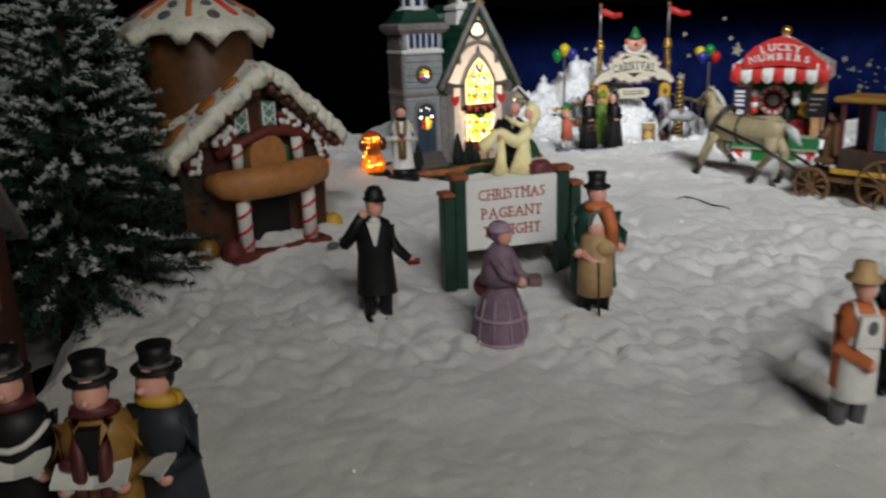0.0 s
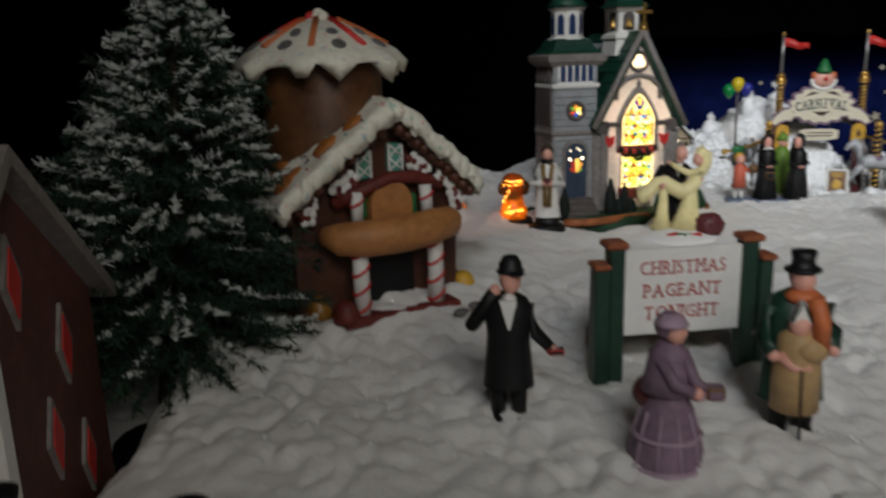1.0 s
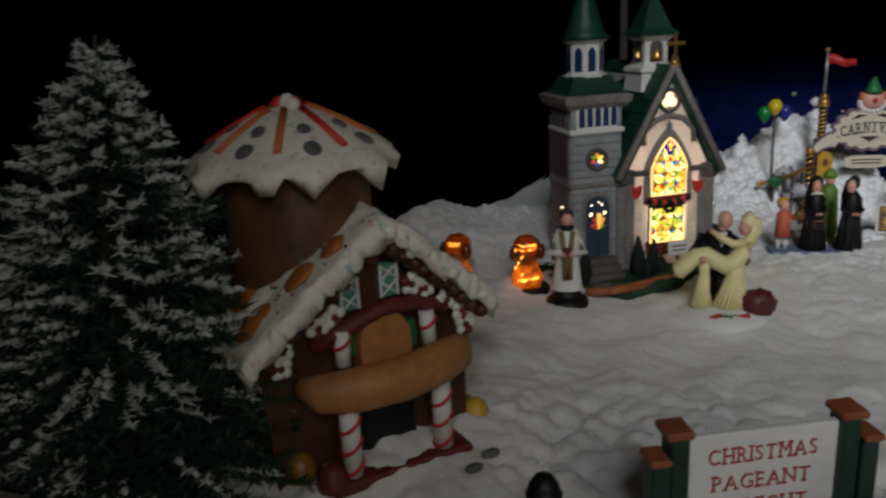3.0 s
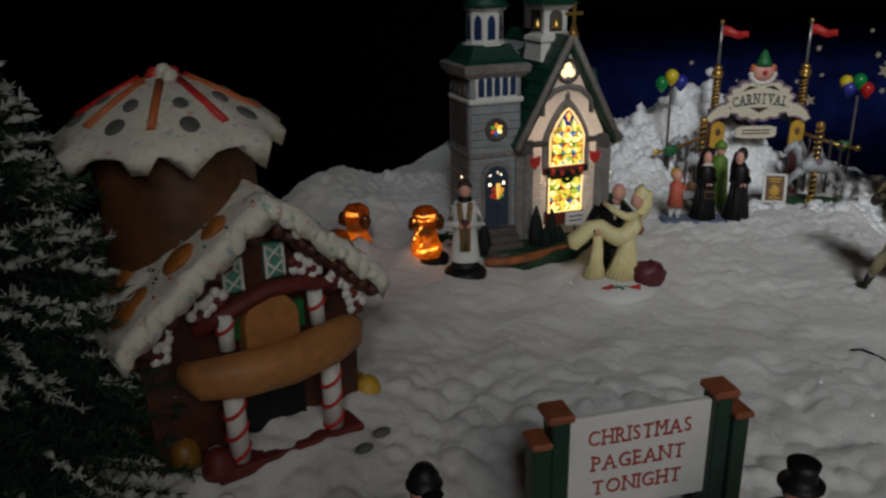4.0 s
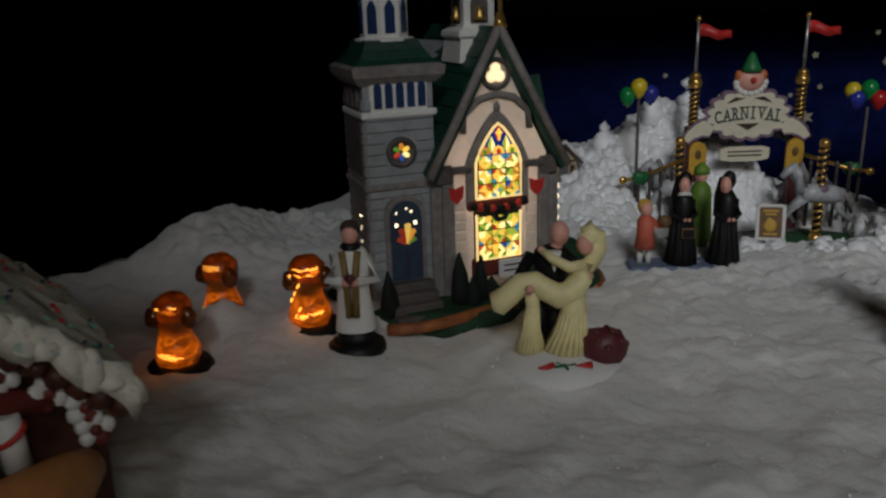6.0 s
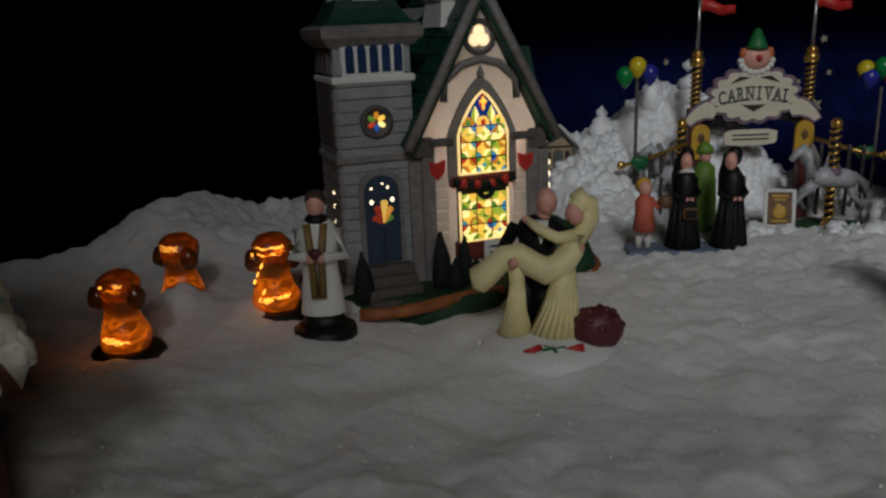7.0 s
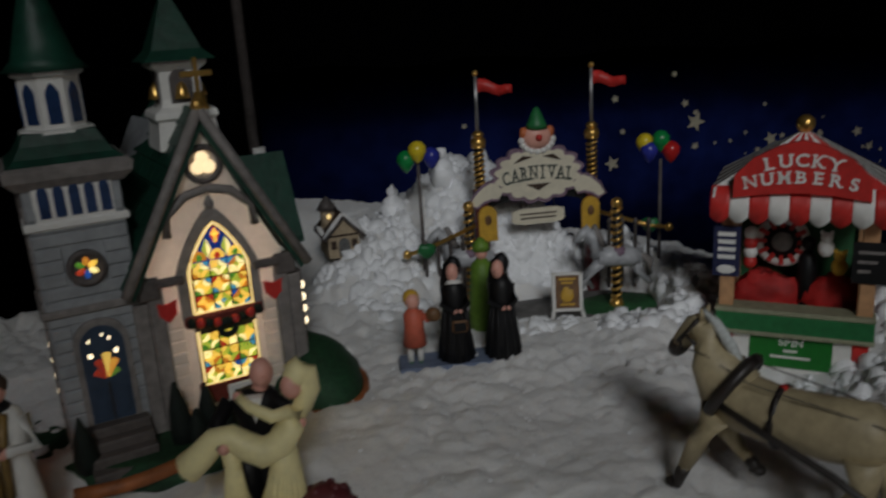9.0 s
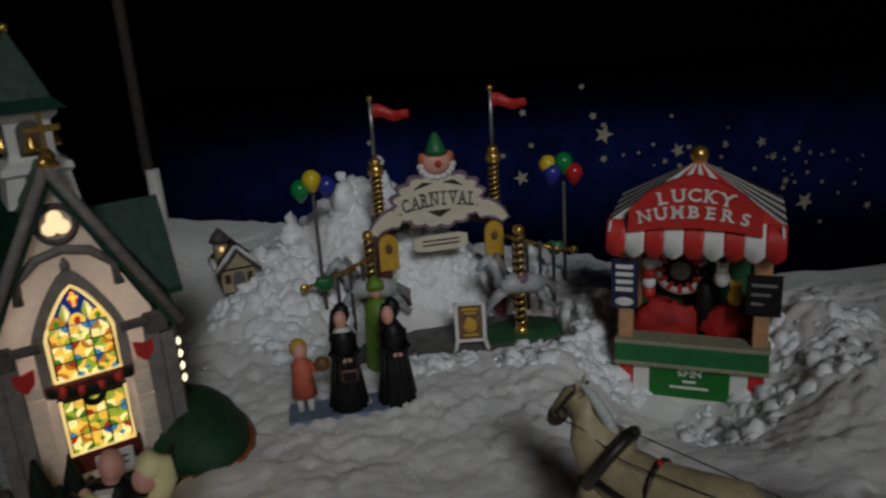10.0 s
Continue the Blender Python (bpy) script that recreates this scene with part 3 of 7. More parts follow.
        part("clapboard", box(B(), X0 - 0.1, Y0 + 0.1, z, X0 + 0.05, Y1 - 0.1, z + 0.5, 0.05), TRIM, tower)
    part("string_course", box(B(), X0 - 0.2, Y0 - 0.25, zz(11.5), X1 + 0.2, Y1, zz(11.85), 0.08), TRIM, tower)
    part("string_course", box(B(), X0 - 0.15, Y0 - 0.2, zz(15.15), X1 + 0.15, Y1, zz(15.5), 0.08), SUGAR, tower)
    part("window_band", box(B(), X0 + 0.35, Y0 - 0.12, zz(15.45), X1 - 0.35, Y0 + 0.1, zz(17.15), 0.05), SUGAR, tower, "white louvre panel")
    for i in range(5):
        x = X0 + 0.75 + 0.57 * i
        part("louvre", slab(B(), arch(x, zz(15.65), zz(17.0), 0.2, True, 4), Y0 - 0.17, Y0 + 0.02), BLUEGLASS, tower)
    for i in range(3):
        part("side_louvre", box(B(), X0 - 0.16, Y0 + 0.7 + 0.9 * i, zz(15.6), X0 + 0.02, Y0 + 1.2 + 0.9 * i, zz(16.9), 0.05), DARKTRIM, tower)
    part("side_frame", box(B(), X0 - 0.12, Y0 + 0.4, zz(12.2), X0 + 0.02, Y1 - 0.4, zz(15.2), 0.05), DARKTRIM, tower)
    for k in range(4):
        part("slit_window", ball(B(), (X0 - 0.06, Y0 + 1.5, 2.6 + 0.72 * k), (0.06, 0.08, 0.16), 0, 8), BULB, tower)
    # cornice and flared green roof
    bm = B()
    def square(bm, profile, cx, cy, m=0, seg=4):
        lathe(bm, [(r * 1.414, z) for r, z in profile], seg, (cx, cy, 0), m, turn=math.pi / 4)
        for f in bm.faces:
            f.smooth = False
    cx, cy = (X0 + X1) / 2, (Y0 + Y1) / 2
    square(bm, [(2.0, zz(16.80)), (2.35, zz(17.20)), (2.4, zz(17.60)), (2.2, zz(17.75))], cx, cy)
    part("cornice", bm, TRIM, tower)
    bm = B()
    square(bm, [(2.3, zz(17.65)), (1.85, zz(18.00)), (1.55, zz(18.45)), (1.35, zz(18.90))], cx, cy)
    part("skirt_roof", bm, ROOFGREEN, tower)
    bm = B()
    lathe(bm, [(1.5, zz(18.70)), (1.5, zz(18.95)), (1.22, zz(19.00)), (1.22, zz(21.00)), (1.45, zz(21.10)), (1.45, zz(21.30))], 8, (cx, cy, 0), turn=math.pi / 8)
    for f in bm.faces:
        f.smooth = False
    lantern = part("lantern", bm, SUGAR, tower, "white eight-sided lantern")
    for k in range(8):
        a = k * 45
        bm = slab(B(), arch(0, 0, 1.6, 0.26, True, 4), -0.05, 0.05)
        part("lantern_window", bm, BLUEGLASS, lantern, at=local(cx + 1.14 * math.sin(radians(a)), cy - 1.14 * math.cos(radians(a)), zz(19.20), 0, 0, a))
    bm = B()
    lathe(bm, [(1.75, zz(21.25)), (1.3, zz(21.70)), (1.12, zz(22.30)), (0.75, zz(23.50)), (0.2, zz(25.10)), (0.05, zz(25.70))], 8, (cx, cy, 0), turn=math.pi / 8)
    part("spire", bm, ROOFGREEN, tower)
    # rose window
    bm = B()
    lathe(bm, [(0.78, 0), (0.78, 0.2), (0.55, 0.22), (0.55, 0.05)], 18)
    rose = part("rose_frame", bm, DARKTRIM, tower, at=local(cx, Y0 - 0.02, zz(13.4), 90))
    for k in range(6):
        a = radians(60 * k + 30)
        bm = ball(B(), (0.28 * math.cos(a), 0.28 * math.sin(a), 0.1), (0.2, 0.13, 0.05), 0, 10, turn=Matrix.Rotation(a, 4, "Z"))
        part("petal_pane", bm, PANES[k % len(PANES)], rose)
    # door
    bm = slab(B(), arch(cx, 1.35, zz(11.2), 1.1, False), Y0 - 0.22, Y0 + 0.05)
    frame_ = part("door_frame", bm, TRIM, tower)
    bm = slab(B(), arch(cx, 1.4, zz(10.9), 0.86, False), Y0 - 0.27, Y0 + 0.02)
    door = part("door", bm, DOORBLUE, tower, "blue double door with lit panes")
    for a0, a1, r, tint in ((-62, -30, 0.62, 5), (-28, -6, 0.95, 1), (-4, 14, 1.15, 3), (16, 36, 0.92, 0), (38, 64, 0.6, 6)):
        fan = [(cx + u * math.sin(radians(a)), 3.3 + u * math.cos(radians(a))) for u, a in ((0.1, a0), (0.1, a1), (r, a1), (r * 1.06, (a0 + a1) / 2), (r, a0))]
        part("door_pane", slab(B(), fan[::-1], Y0 - 0.31, Y0 - 0.24), DOORPANES[tint % 4], door)
    for x, z, r in ((-0.52, 4.45, 0.12), (0.5, 4.5, 0.12), (-0.5, 5.1, 0.07), (0.05, 5.3, 0.06), (0.3, 5.1, 0.08)):
        part("door_light", ball(B(), (cx + x, Y0 - 0.28, z), (r * 0.8, 0.05, r), 0, 8), BULB, door)
    part("door_split", box(B(), cx - 0.03, Y0 - 0.32, 1.4, cx + 0.03, Y0 - 0.25, 3.2, 0), LEAD, door)
    for x in (-0.42, 0.42):
        part("door_panel", box(B(), cx + x - 0.28, Y0 - 0.32, 1.6, cx + x + 0.28, Y0 - 0.25, 2.9, 0.03), DOORBLUE, door)
    # steps
    for k in range(4):
        part("step", box(B(), cx - 1.35, Y0 - 0.7 - 0.62 * k, -0.5, cx + 1.35, Y0 - 0.0 - 0.62 * k, 1.3 - 0.38 * k, 0.06), DARKTRIM, root)
    # belfry on the ridge
    bx, by = 0.0, 2.8
    bm = B()
    square(bm, [(1.35, zz(17.5)), (1.2, zz(18.7)), (1.35, zz(18.85)), (1.3, zz(19.1)), (0.95, zz(19.3)), (0.86, zz(19.6)), (0.86, zz(20.8)), (1.15, zz(21.05)), (1.15, zz(21.3))], bx, by)
    belfry = part("belfry", bm, SUGAR, root, "white open belfry")
    for a in (0, 90, 180, 270):
        bm = slab(B(), arch(0, 0, 1.45, 0.48, False, 6), -0.05, 0.05)
        part("belfry_arch", bm, DARKTRIM, belfry, at=local(bx + 0.88 * math.sin(radians(a)), by - 0.88 * math.cos(radians(a)), zz(19.45), 0, 0, a))
        bm = lathe(B(), [(0.34, 0), (0.28, 0.2), (0.2, 0.5), (0.05, 0.7)], 12, (0, -0.1, 0.25))
        part("bell", bm, GOLD, belfry, at=local(bx + 0.85 * math.sin(radians(a)), by - 0.85 * math.cos(radians(a)), zz(19.4), 0, 0, a))
    bm = B()
    square(bm, [(1.5, zz(21.25)), (1.05, zz(21.7)), (0.6, zz(22.9)), (0.05, zz(24.3))], bx, by)
    part("belfry_roof", bm, ROOFGREEN, belfry)
    part("belfry_ball", ball(B(), (bx, by, zz(24.4)), 0.2, 0, 8), GOLD, belfry)
    bm = box(B(), -0.09, -0.09, 0, 0.09, 0.09, 1.9, 0.03)
    box(bm, -0.65, -0.08, 1.12, 0.65, 0.08, 1.36, 0.03)
    lathe(bm, [(0.42, -0.2), (0.3, 0.0), (0.18, 0.5)], 10)
    ball(bm, (0, 0, 0.15), (0.3, 0.22, 0.3), 0, 8)
    part("cross", bm, GOLD, root, "small gold cross", at=local(0.2, -0.3, zz(19.5)))
    # cross gable on the right slope
    bm = B()
    slab(bm, [(-1.5, zz(12.0)), (1.5, zz(12.0)), (0, zz(15.4))], 0, 3.0)
    wing = part("transept", bm, PLASTER, root, at=local(5.0, 5.2, 0, 0, 0, 90))
    for s in (-1, 1):
        bm = B()
        quad(bm, (s * 1.9, -0.2, zz(12.2)), (0, -0.2, zz(16.3)), (0, 5.4, zz(16.3)), (s * 1.9, 5.4, zz(12.2)))
        r = bmesh.ops.extrude_face_region(bm, geom=bm.faces[:])
        bmesh.ops.translate(bm, vec=(0, 0, -0.3), verts=[v for v in r["geom"] if isinstance(v, bmesh.types.BMVert)])
        part("transept_roof", bm, ROOFGREEN, wing)
    return root


def pane_mat(name, color, power):
    return mat(name, color, 0.25, vary=0.35, scale=500, bump=0.3, emit=color, power=power)


PANES = [pane_mat("pane_yellow", (1.0, 0.60, 0.08), 2.3), pane_mat("pane_amber", (1.0, 0.36, 0.04), 0.9), pane_mat("pane_green", (0.16, 0.45, 0.05), 0.7),
         pane_mat("pane_red", (0.85, 0.08, 0.03), 0.7), pane_mat("pane_blue", (0.03, 0.13, 0.55), 0.8), pane_mat("pane_pale", (1.0, 0.80, 0.30), 2.8),
         pane_mat("pane_lime", (0.50, 0.62, 0.06), 1.3), pane_mat("pane_sky", (0.10, 0.42, 0.62), 1.0)]


DOORPANES = [pane_mat("door_amber", (1.0, 0.42, 0.06), 1.0), pane_mat("door_red", (0.6, 0.06, 0.03), 0.4), pane_mat("door_green", (0.2, 0.4, 0.06), 0.45), pane_mat("door_yellow", (1.0, 0.62, 0.12), 1.3)]
SPANDREL = pane_mat("pane_deep_blue", (0.012, 0.05, 0.33), 0.55)


def glass(root, zz):
    """The stained window in two lights: lead, a bright rim, and small panes that make a flower in each square."""
    rng = random.Random(11)
    part("window_surround", slab(B(), arch(0, zz(10.3), zz(15.2), 1.78), -0.22, 0.1), TRIM, root, "grey pointed window surround")
    for sgn in (-1, 1):
        part("impost", box(B(), sgn * 1.5, -0.4, zz(12.05), sgn * 2.7, 0.0, zz(12.4), 0.08), DARKTRIM, root)
    win = part("upper_window", slab(B(), arch(0, zz(10.55), zz(14.6), 1.36), -0.28, 0.0), LEAD, root, "glowing stained glass window")
    ring = arch(0, zz(10.6), zz(14.5), 1.29)
    part("window_rim", tube(B(), [(x, -0.3, z) for x, z in ring + ring[:1]], 0.07, 6), GLOW, win)
    part("spandrel", slab(B(), arch(0, zz(12.4), zz(14.35), 1.12), -0.32, -0.25), SPANDREL, win, "deep blue glass")
    low = part("lower_window", slab(B(), [(-1.36, zz(7.1)), (1.36, zz(7.1)), (1.36, zz(9.95)), (-1.36, zz(9.95))], -0.2, 0.0), LEAD, root, "glowing stained glass window")
    part("window_rim", tube(B(), [(-1.28, -0.24, zz(9.7)), (-1.28, -0.24, zz(7.2)), (1.28, -0.24, zz(7.2)), (1.28, -0.24, zz(9.7))], 0.07, 6), GLOW, low)

    def cell(x, z, w, h, parent, y):
        """One square of the window: four tinted corners round a four-pointed star that is leaded in quarters."""
        for sx, sz in ((-1, -1), (1, -1), (1, 1), (-1, 1)):
            def at(u, v):
                return (x + sx * u * w, z + sz * v * h)
            corner = [at(0.96, 0.3), at(0.96, 0.96), at(0.3, 0.96), at(0.58, 0.58)]
            part("pane", slab(B(), corner if sx * sz > 0 else corner[::-1], y, y + 0.06), PANES[rng.choice([6, 2, 3, 7, 6, 4, 0, 5, 1])], parent)
            lobe = [at(0.06, 0.34), at(0.34, 0.06), at(0.95, 0.06), at(0.95, 0.2), at(0.5, 0.5), at(0.2, 0.95), at(0.06, 0.95)]
            part("pane", slab(B(), lobe if sx * sz > 0 else lobe[::-1], y - 0.02, y + 0.05), PANES[rng.choice([5, 0, 5, 0, 5, 0, 6, 1])], parent)
        star = [(x + r * w * math.cos(k * math.pi / 4), z + r * h * math.sin(k * math.pi / 4)) for k, r in zip(range(8), (0.36, 0.2) * 4)]
        part("pane", slab(B(), star, y - 0.04, y + 0.02), PANES[rng.choice([6, 2, 4, 0, 6, 7])], parent)

    for col in range(3):
        for row in range(3):
            cell(-0.78 + 0.78 * col, zz(10.98) + 0.76 * row, 0.365, 0.355, win, -0.36)
            cell(-0.8 + 0.8 * col, zz(7.6) + 0.8 * row, 0.375, 0.375, low, -0.27)
        cap = [(-0.78 + 0.78 * col + 0.33 * math.cos(a), zz(12.92) + 0.42 * math.sin(a)) for a in (math.pi * k / 8 for k in range(9))]
        part("pane", slab(B(), cap, -0.36, -0.3), PANES[(1, 0, 0)[col]], win)
        part("pane", ball(B(), (-0.78 + 0.78 * col, -0.36, zz(13.05)), (0.14, 0.03, 0.16), 0, 8), PANES[(2, 3, 2)[col]], win)
    for x, z in ((-0.42, 13.4), (0.42, 13.4), (0.0, 13.95)):
        for s in (-1, 1):
            bm = slab(B(), [(0.01 * s, -0.38), (0.2 * s, 0), (0.01 * s, 0.42)], -0.06, 0.0)
            part("pane", bm, PANES[(5 if s > 0 else 6) if x else 3], win, at=local(x, -0.33, zz(z)))
    bm = box(B(), -0.06, -0.43, zz(13.65), 0.06, -0.38, zz(14.25), 0)
    box(bm, -0.18, -0.43, zz(13.97), 0.18, -0.38, zz(14.09), 0)
    part("pane_cross", bm, PANES[0], win)


church()

# ---- gingerbread house ----
def gingerbread():
    root = thing("gingerbread_house", -10.85, 39.0, 4.9, 42, "brown gingerbread house with white icing roofs and candy cane porch", "model house")
    # local y runs back into the house; the porch columns stand at y = 0
    bm = lathe(B(), [(5.6, -1.6), (5.9, -0.9), (5.5, -0.55)], 24, (0.0, 3.4, 0), 0, 0.95, 0.95)
    for v in bm.verts:
        v.co += Vector(noise.noise_vector(v.co * 0.8)) * 0.3
    part("icing_base", bm, SNOW, root, "white icing base")
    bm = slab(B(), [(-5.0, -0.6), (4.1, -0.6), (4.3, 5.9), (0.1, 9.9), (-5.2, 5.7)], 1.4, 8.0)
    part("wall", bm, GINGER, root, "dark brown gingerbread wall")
    # Black panel on the solid wall stands in for the doorway's shade.
    part("doorway", slab(B(), arch(0.0, 0.2, 4.4, 1.4, False), 1.15, 1.5), BLACK, root, "black panel standing in for the shaded doorway")
    part("porch_floor", box(B(), -3.3, -0.7, -0.3, 3.3, 1.6, 0.24, 0.1), BRICKRED, root)
    # icing roof: thick, wavy, hanging over the edges in scallops
    def icing_sheet(bm, surface, nu, nv, thick):
        """A closed icing layer over surface(u, v); its lower side is drawn in by thick."""
        up = [[Vector(surface(i / nu, j / nv)) for i in range(nu + 1)] for j in range(nv + 1)]
        for line in up:
            for p in line:
                p += Vector(noise.noise_vector(p * 0.9)) * 0.2 + Vector(noise.noise_vector(p * 2.3)) * 0.1
        rings(bm, up, cap=False, closed=False)
        r = bmesh.ops.extrude_face_region(bm, geom=bm.faces[:])
        bmesh.ops.translate(bm, vec=thick, verts=[v for v in r["geom"] if isinstance(v, bmesh.types.BMVert)])

    APEX, RIDGE = 0.1, 11.1
    for s, fall, reach in ((-1, 4.7, 6.35), (1, 4.25, 4.95)):
        def slope(u, v, s=s, fall=fall, reach=reach):
            drip = 0.32 * (0.5 + 0.5 * math.sin(v * 26 + s)) if u < 0.02 else 0.0
            hang = 0.5 * (0.5 + 0.5 * math.sin(u * 34)) if v > 0.97 else 0.0
            x, z = s * reach * v, RIDGE - fall * v ** 1.1
            return (x + APEX + s * hang * 0.3, -0.2 + 8.6 * u - drip * 0.3, z - hang - drip)
        bm = B()
        icing_sheet(bm, slope, 44, 16, (-s * 0.3, 0, -0.7))
        icing = part("roof", bm, ICING, root, "white speckled icing roof")
        for k in range(11):
            f = (k + 0.5) / 11
            x, z = s * reach * f + APEX, RIDGE - 0.5 - fall * f ** 1.1
            bm = ball(B(), (x, -0.1, z - 0.1), (0.34, 0.26, 0.3 + 0.16 * (k % 3)), 0, 10, 0.12)
            part("icing_drip", bm, ICING, icing)
            bm = ball(B(), (x - s * 0.25, 0.5, z - 0.62), (0.36, 0.5, 0.32 + 0.08 * (k % 2)), 0, 10, 0.1)
            part("fudge_trim", bm, GINGER, icing)
        for k, (f, yy, long) in enumerate(((0.3, 1.0, 0.62), (0.52, 1.3, 0.78), (0.83, 1.4, 1.0), (0.78, 3.8, 0.7), (0.7, 5.6, 0.6)) if s < 0 else ()):
            bm = ball(B(), (0, 0, 0), (long, 0.66, 0.2), 0, 14, 0.05)
            part("almond", bm, ALMOND, icing, at=local(s * reach * f + APEX, yy, RIDGE + 0.06 - fall * f ** 1.1, 0, -s * -38, 9 * k - 12))
        rng = random.Random(3 + s)
        bm = B()
        for k in range(70):
            f, y = rng.uniform(0.05, 0.95), rng.uniform(0.0, 8.0)
            ball(bm, (s * reach * f + APEX, y, RIDGE + 0.06 - fall * f ** 1.1), 0.07, k % 3, 5)
        tagged(part("sprinkles", bm, [MINT, RED, DOORBLUE], icing), "tiny coloured sugar sprinkles", kind="stuff")
    # round tower behind
    tx, ty = -1.7, 5.2
    bm = lathe(B(), [(3.3, 0), (3.3, 6), (3.2, 12.3), (3.0, 13.2)], 28, (tx, ty, 0))
    for v in bm.verts:
        v.co += Vector(noise.noise_vector(v.co * 0.7)) * 0.12
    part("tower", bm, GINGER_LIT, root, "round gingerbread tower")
    bm = B()
    prof = [(3.1, 13.3), (3.9, 12.75), (4.35, 12.5), (4.6, 12.85), (4.1, 13.4), (2.8, 14.15), (1.35, 14.9), (0.3, 15.2)]
    seg = 54
    loops = []
    for k, (r, z) in enumerate(prof):
        loop = []
        for i in range(seg):
            a = 2 * math.pi * i / seg
            wave = 0.95 * math.sin(11 * a + 1) + 0.6 * math.sin(17 * a) + 0.5 * math.sin(7 * a + 2)
            g = 1.0 if k in (1, 2, 3) else 0.0
            p = Vector((tx + (r + 0.16 * wave * g) * math.cos(a), ty + (r + 0.16 * wave * g) * math.sin(a), z - (0.36 * wave if k in (1, 2) else 0)))
            loop.append(p + Vector(noise.noise_vector(p * 1.1)) * 0.14)
        loops.append(loop)
    rings(bm, loops)
    cone = part("tower_roof", bm, ICING, root, "white icing cone roof with sweets")
    for k in range(8):
        a = 2 * math.pi * (k + 0.4) / 8
        pts = [(tx + r * math.cos(a), ty + r * math.sin(a), z) for r, z in ((0.95, 15.1), (2.2, 14.5), (3.6, 13.72))]
        part("candy_stick", tube(B(), pts, 0.17, 8), RED if k % 3 == 0 else ORANGE, cone)
        for r, z, sz in ((3.5, 13.8, 0.46), (2.4, 14.42, 0.36)):
            b_ = a + math.pi / 8
            bm = ball(B(), (0, 0, 0), (sz, sz * 0.8, 0.12), 0, 12)
            part("chocolate_drop", bm, GREYCLOTH, cone, at=local(tx + r * math.cos(b_), ty + r * math.sin(b_), z, 0, 30, math.degrees(b_)))
    for k, (dx, dy) in enumerate(((0, 0), (0.4, 0.2), (-0.3, 0.3), (0.1, -0.4))):
        part("sugar_knob", ball(B(), (tx + dx, ty + dy, 15.2 + 0.15 * (k == 0)), 0.34, 0, 10, 0.05), RED if k in (1, 2) else ICING, cone)
    # porch: candy canes, bread balcony
    for x in (-2.15, 2.15):
        h = 4.3
        bm = lathe(B(), [(0.42, 0.2), (0.42, h)], 14, (x, 0, 0))
        cane = part("candy_cane", bm, SUGAR, root, "white candy column with red stripes")
        bm = B()
        for k in range(4):
            z = 0.6 + 0.98 * k
            tube(bm, [(x + 0.43 * math.cos(a), 0.43 * math.sin(a), z + 0.28 * math.cos(a)) for a in (2 * math.pi * i / 14 for i in range(15))], 0.09, 6)
        part("stripe", bm, RED, cane)
        stub = part("candy_stub", tube(B(), [(x * 0.93, 0.5, 5.0), (x * 0.9, 0.55, 6.5)], 0.33, 12), SUGAR, root)
        part("stripe", tube(B(), [(x * 0.92 + 0.34 * math.cos(a), 0.52 + 0.34 * math.sin(a), 5.95 + 0.2 * math.cos(a)) for a in (2 * math.pi * i / 14 for i in range(15))], 0.08, 6), RED, stub)
    bm = B()
    tube(bm, [(-3.8, 0.6, 4.45), (-3.3, -0.2, 4.35), (-1.9, -0.6, 4.3), (0, -0.75, 4.3), (1.8, -0.55, 4.45), (3.0, -0.1, 4.5), (3.6, 0.5, 4.5)], [0.45, 0.75, 0.85, 0.85, 0.85, 0.75, 0.45], 14, flat=1.1)
    part("biscuit_rail", bm, BREAD, root, "tan biscuit roll across the porch")
    part("arch_panel", slab(B(), arch(-0.1, 4.4, 6.9, 1.15, False), 0.3, 1.3), BREAD, root, "round-topped biscuit panel")
    bm = B()
    tube(bm, [(-3.1, 0.9, 5.9), (-1.7, 0.6, 6.5), (-0.1, 0.5, 7.05), (1.5, 0.6, 6.95), (3.0, 0.9, 6.4)], 0.35, 8)
    part("liquorice_trim", bm, BRICKRED, root)
    for x, z in ((-1.25, 7.75), (0.55, 8.0)):
        pane = part("lattice_window", box(B(), x - 0.42, 1.1, z - 0.75, x + 0.42, 1.45, z + 0.75, 0.06), MINT, root, "mint window with white lattice")
        for s in (-1, 1):
            for k in (-0.35, 0.35):
                part("lattice_bar", tube(B(), [(x - 0.38, 1.06, z + k - s * 0.35), (x + 0.38, 1.06, z + k + s * 0.35)], 0.06, 5), SUGAR, pane)
        for e in (-0.38, 0.38):
            part("lattice_bar", box(B(), x + e - 0.06, 1.02, z - 0.72, x + e + 0.06, 1.12, z + 0.72, 0.02), SUGAR, pane)
    for x, z in ((-1.45, 5.6), (1.3, 5.4)):
        part("green_window", box(B(), x - 0.35, 1.0, z - 0.6, x + 0.35, 1.42, z + 0.6, 0.05), GREEN, root)
    for x, z in ((-2.15, 7.1), (-2.85, 6.75), (-4.4, 6.15), (-4.55, 5.45), (1.4, 7.75), (2.0, 7.45), (3.75, 6.05), (3.9, 5.35), (3.0, 6.7)):
        drop = part("peppermint", ball(B(), (x, 0.62, z), (0.16, 0.16, 0.16), 0, 10), BRICKRED, root, "white and red peppermint sweet")
        for k in range(5):
            a = 2 * math.pi * k / 5 + x
            part("petal", ball(B(), (x + 0.3 * math.cos(a), 0.7, z + 0.3 * math.sin(a)), (0.24, 0.18, 0.24), 0, 8, 0.04), BRICKRED if k == 1 else SUGAR, drop)
